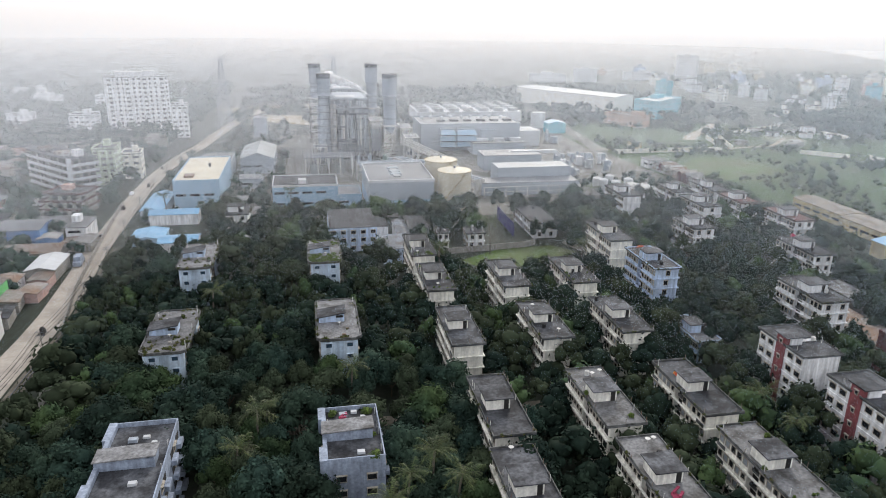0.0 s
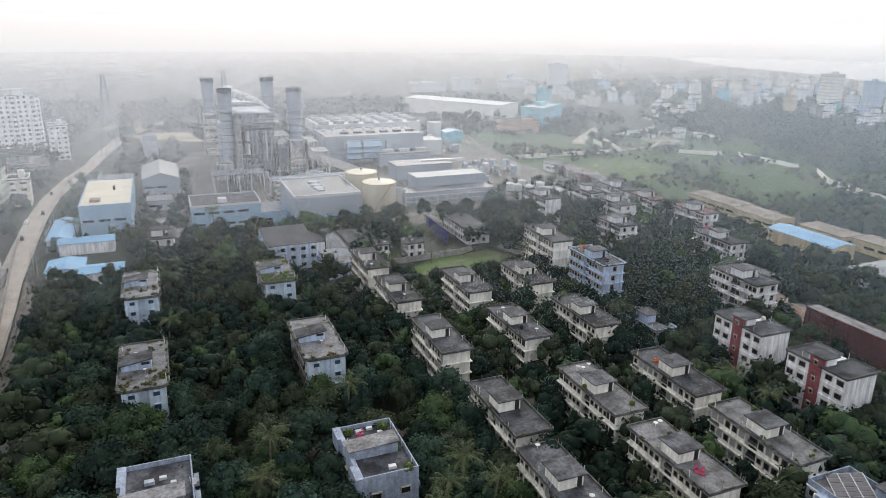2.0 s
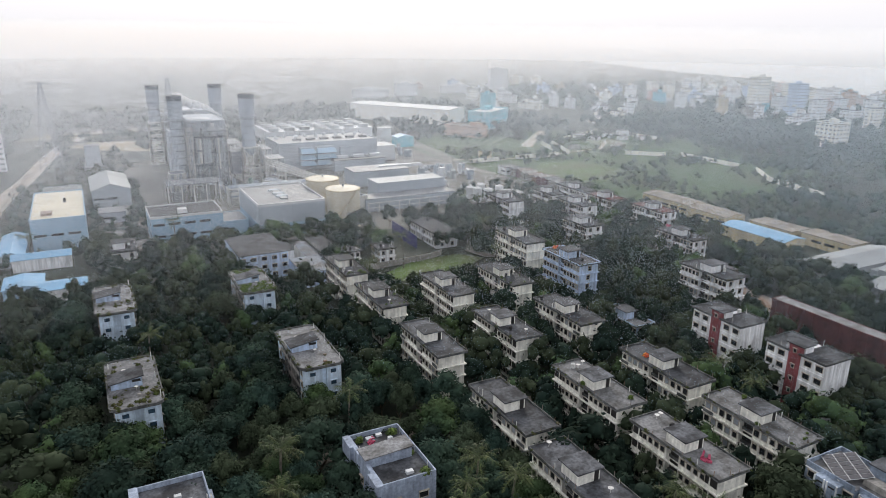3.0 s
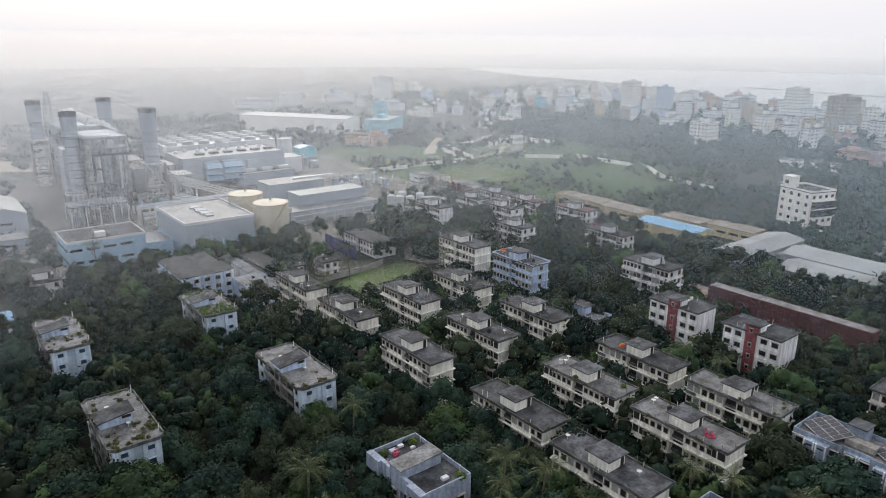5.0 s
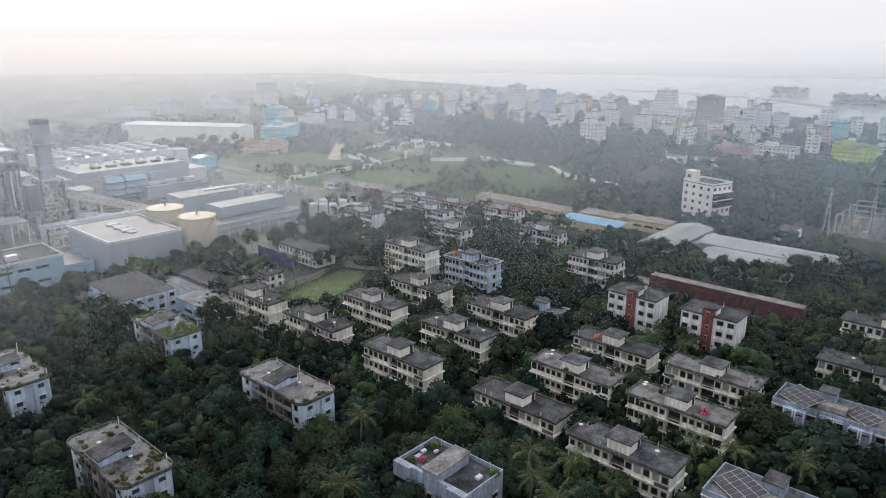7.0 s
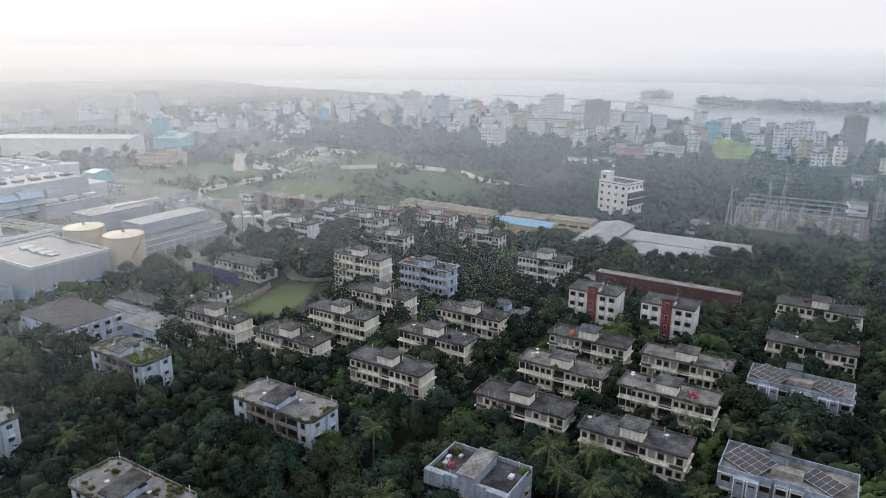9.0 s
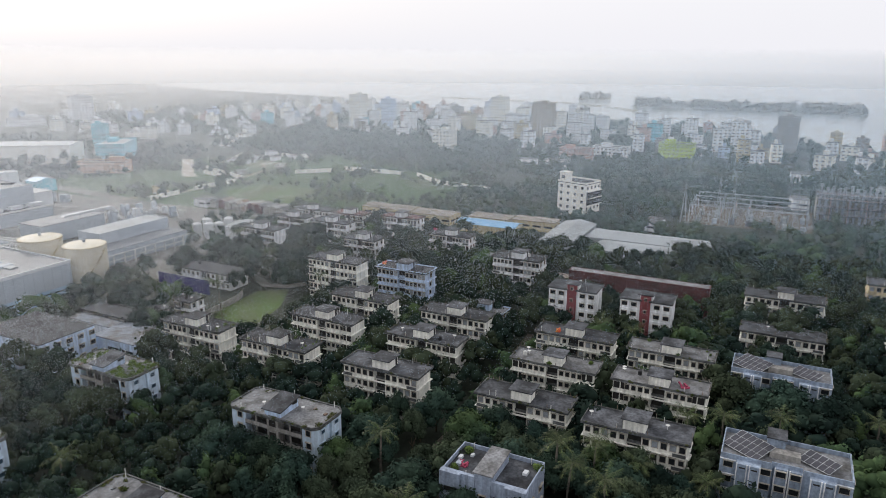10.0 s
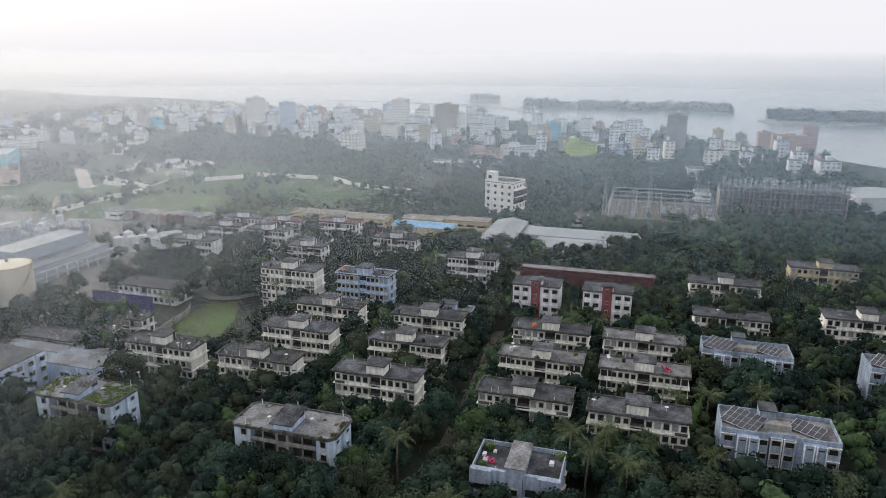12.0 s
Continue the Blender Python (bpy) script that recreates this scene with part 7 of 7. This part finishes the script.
def stand(name, label, n, xr, yr, r, spacing, inside=lambda x, y: True, ground=0.0, material="leaf", clumps=3, leaves=5):
    rs = random.Random(n)
    kinds = [crown_arrays(100 + i, r, r * 1.35, clumps, leaves, r * 0.23, (2, 5)) for i in range(4)]
    grid = Scatter(spacing * 1.3)
    vs, fs, k = [], [], 0
    for _ in range(n):
        x, y = rs.uniform(*xr), rs.uniform(*yr)
        size = rs.uniform(0.65, 1.3)
        if not free(x, y) or not inside(x, y) or not grid.add(x, y, spacing * size):
            continue
        v, f = kinds[rs.randrange(4)]
        a = rs.uniform(0, 6.28)
        c, s_ = math.cos(a), math.sin(a)
        vs.append((v * size) @ np.array([[c, s_, 0], [-s_, c, 0], [0, 0, 1]]) + [x, y, ground + 1.0 * size])
        fs.append(f + k)
        k += len(v)
    ob = new(name, mesh_from(name, np.concatenate(vs), np.concatenate(fs), M[material]))
    return tagged(ob, label, "trees", kind="stuff")


stand("woods", "clumps of trees across the field", 220, (192, 400), (288, 540), 4.0, 6.5, lambda x, y: noise.noise(Vector((x * 0.015, y * 0.03, 7.0))) > 0.12)
stand("woods", "dark green wood beyond the depot sheds", 5200, (226, 490), (-60, 318), 5.0, 6.1, lambda x, y: x > 238 and (x > 376 or y < 252 or y < 286 and x > 315) and tone(x, y) < 0.08)
stand("woods", "olive green trees and scrub beyond the depot sheds", 4300, (238, 490), (-60, 318), 4.2, 5.6, lambda x, y: (x > 376 or y < 252 or y < 286 and x > 315) and 0.08 < tone(x, y) < 0.42, material="leaf_olive")
stand("woods", "dark green wood between field and town", 2600, (325, 570), (305, 570), 5.4, 6.8, lambda x, y: x > 404 or x > 356 and y < 328)
stand("woods", "trees among the warehouses", 900, (196, 240), (-30, 150), 4.4, 5.5)
stand("woods", "bushes along the field", 3800, (182, 405), (246, 540), 2.2, 3.6, lambda x, y: noise.noise(Vector((x * 0.022, y * 0.022, 1.0))) + 0.5 * noise.noise(Vector((x * 0.08, y * 0.08, 4.0))) > 0.08, material="leaf_olive")
stand("woods", "bushes and trees round the roadside halls", 420, (-72, -16), (281, 440), 3.4, 6)
stand("woods", "trees and hedges beside the process yard", 60, (134, 184), (308, 350), 3.0, 5.0)
stand("woods", "trees along the road behind the workshop", 90, (-52, -14), (375, 530), 3.4, 5.5)
stand("woods", "trees in the plant yard", 70, (-42, -16), (285, 375), 3.2, 5.5)
stand("woods", "hazy trees beyond the power plant", 1700, (-62, 370), (540, 800), 6.2, 8.5)
stand("woods", "trees between the roadside shops", 500, (-140, -84), (95, 265), 3.6, 5.0)
stand("woods", "trees among roadside houses", 4600, (-320, -88), (120, 640), 5.0, 5.7)
stand("woods", "hazy trees beyond the roadside houses", 1900, (-560, -82), (570, 830), 7.5, 10, clumps=2, leaves=9)
stand("woods", "hazy trees left of the roadside houses", 900, (-600, -310), (290, 640), 7.0, 10, clumps=2, leaves=9)
stand("woods", "hazy trees among the town buildings", 2400, (470, 1000), (-60, 1000), 5.0, 8, lambda x, y: bank(x - 8, y))
stand("island_woods", "dark trees on the river islands", 7000, (1000, 1420), (-430, 480), 9.5, 7.0, lambda x, y: x > 1195 and x < 1262 and -30 < y < 330 and noise.noise(Vector((x * 0.01, y * 0.012, 3.0))) > -0.45 or 1370 < x < 1415 and 425 < y < 480 or 1000 < x < 1130 and y < -80 and x > 1010 - (y + 80) * 0.05, 0.5)


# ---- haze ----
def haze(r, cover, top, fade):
    """One thin bank of haze: pale strips standing in for it, in rows over a wide arc round the camera's path, thinning
    out towards ground and sky.
    """
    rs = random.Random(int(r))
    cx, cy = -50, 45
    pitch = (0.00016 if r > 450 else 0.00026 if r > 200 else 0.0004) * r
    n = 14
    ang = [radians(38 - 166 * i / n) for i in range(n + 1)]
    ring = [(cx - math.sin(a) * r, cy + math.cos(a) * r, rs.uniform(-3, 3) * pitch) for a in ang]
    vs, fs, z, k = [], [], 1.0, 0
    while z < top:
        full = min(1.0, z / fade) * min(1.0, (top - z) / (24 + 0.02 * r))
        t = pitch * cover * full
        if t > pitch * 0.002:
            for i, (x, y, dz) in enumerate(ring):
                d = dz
                # strips thicken sunward: the brighter haze there is put into their width
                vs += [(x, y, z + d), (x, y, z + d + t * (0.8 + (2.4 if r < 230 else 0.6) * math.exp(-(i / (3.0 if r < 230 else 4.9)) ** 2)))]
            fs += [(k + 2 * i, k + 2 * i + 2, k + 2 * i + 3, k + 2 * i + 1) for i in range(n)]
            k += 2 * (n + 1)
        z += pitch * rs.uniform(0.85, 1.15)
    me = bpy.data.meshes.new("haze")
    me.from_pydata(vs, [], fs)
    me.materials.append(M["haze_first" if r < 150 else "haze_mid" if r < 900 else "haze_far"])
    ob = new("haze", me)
    return tagged(ob, "thin pale strips imitating haze over the distance", "haze", kind="stuff")


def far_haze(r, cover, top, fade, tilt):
    """A distant bank of haze imitated by pale strips laid aslant, so that no two banks run alike."""
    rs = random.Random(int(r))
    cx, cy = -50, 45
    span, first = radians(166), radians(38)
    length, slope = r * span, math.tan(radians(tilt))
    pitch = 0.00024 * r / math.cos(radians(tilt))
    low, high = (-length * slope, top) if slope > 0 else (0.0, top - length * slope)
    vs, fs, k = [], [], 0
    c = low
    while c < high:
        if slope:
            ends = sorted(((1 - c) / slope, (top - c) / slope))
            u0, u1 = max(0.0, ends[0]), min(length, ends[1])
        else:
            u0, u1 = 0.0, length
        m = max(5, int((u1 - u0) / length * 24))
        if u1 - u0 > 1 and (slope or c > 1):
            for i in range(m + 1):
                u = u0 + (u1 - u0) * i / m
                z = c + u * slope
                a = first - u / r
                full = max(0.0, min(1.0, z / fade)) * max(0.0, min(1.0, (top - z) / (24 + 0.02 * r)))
                # wider strips on the sunward side imitate stronger scattering
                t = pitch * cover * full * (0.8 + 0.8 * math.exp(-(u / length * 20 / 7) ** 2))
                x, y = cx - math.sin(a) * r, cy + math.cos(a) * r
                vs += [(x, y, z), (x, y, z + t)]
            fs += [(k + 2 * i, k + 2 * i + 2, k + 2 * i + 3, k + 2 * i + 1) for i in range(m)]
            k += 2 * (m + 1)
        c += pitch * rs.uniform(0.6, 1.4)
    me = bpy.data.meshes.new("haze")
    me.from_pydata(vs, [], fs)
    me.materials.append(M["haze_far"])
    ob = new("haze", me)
    return tagged(ob, "thin pale strips imitating haze over the distance", "haze", kind="stuff")


# banks circle the camera's path and end near its height
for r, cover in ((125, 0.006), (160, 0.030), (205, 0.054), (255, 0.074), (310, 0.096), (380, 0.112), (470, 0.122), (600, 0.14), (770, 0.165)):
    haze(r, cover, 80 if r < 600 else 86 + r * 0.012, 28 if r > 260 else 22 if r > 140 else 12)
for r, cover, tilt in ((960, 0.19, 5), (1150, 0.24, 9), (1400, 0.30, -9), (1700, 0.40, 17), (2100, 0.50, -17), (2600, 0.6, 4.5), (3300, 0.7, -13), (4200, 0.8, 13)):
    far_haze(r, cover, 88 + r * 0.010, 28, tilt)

# pale sheet added beyond the river to throw light up into the haze
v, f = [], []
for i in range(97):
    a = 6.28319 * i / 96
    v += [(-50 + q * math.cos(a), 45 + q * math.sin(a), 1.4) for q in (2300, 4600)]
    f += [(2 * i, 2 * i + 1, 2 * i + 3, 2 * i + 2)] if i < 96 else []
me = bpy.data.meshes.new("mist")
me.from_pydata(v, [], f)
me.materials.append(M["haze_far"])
tagged(new("mist", me), "pale sheet added to bounce light into the far haze", "mist", kind="stuff")
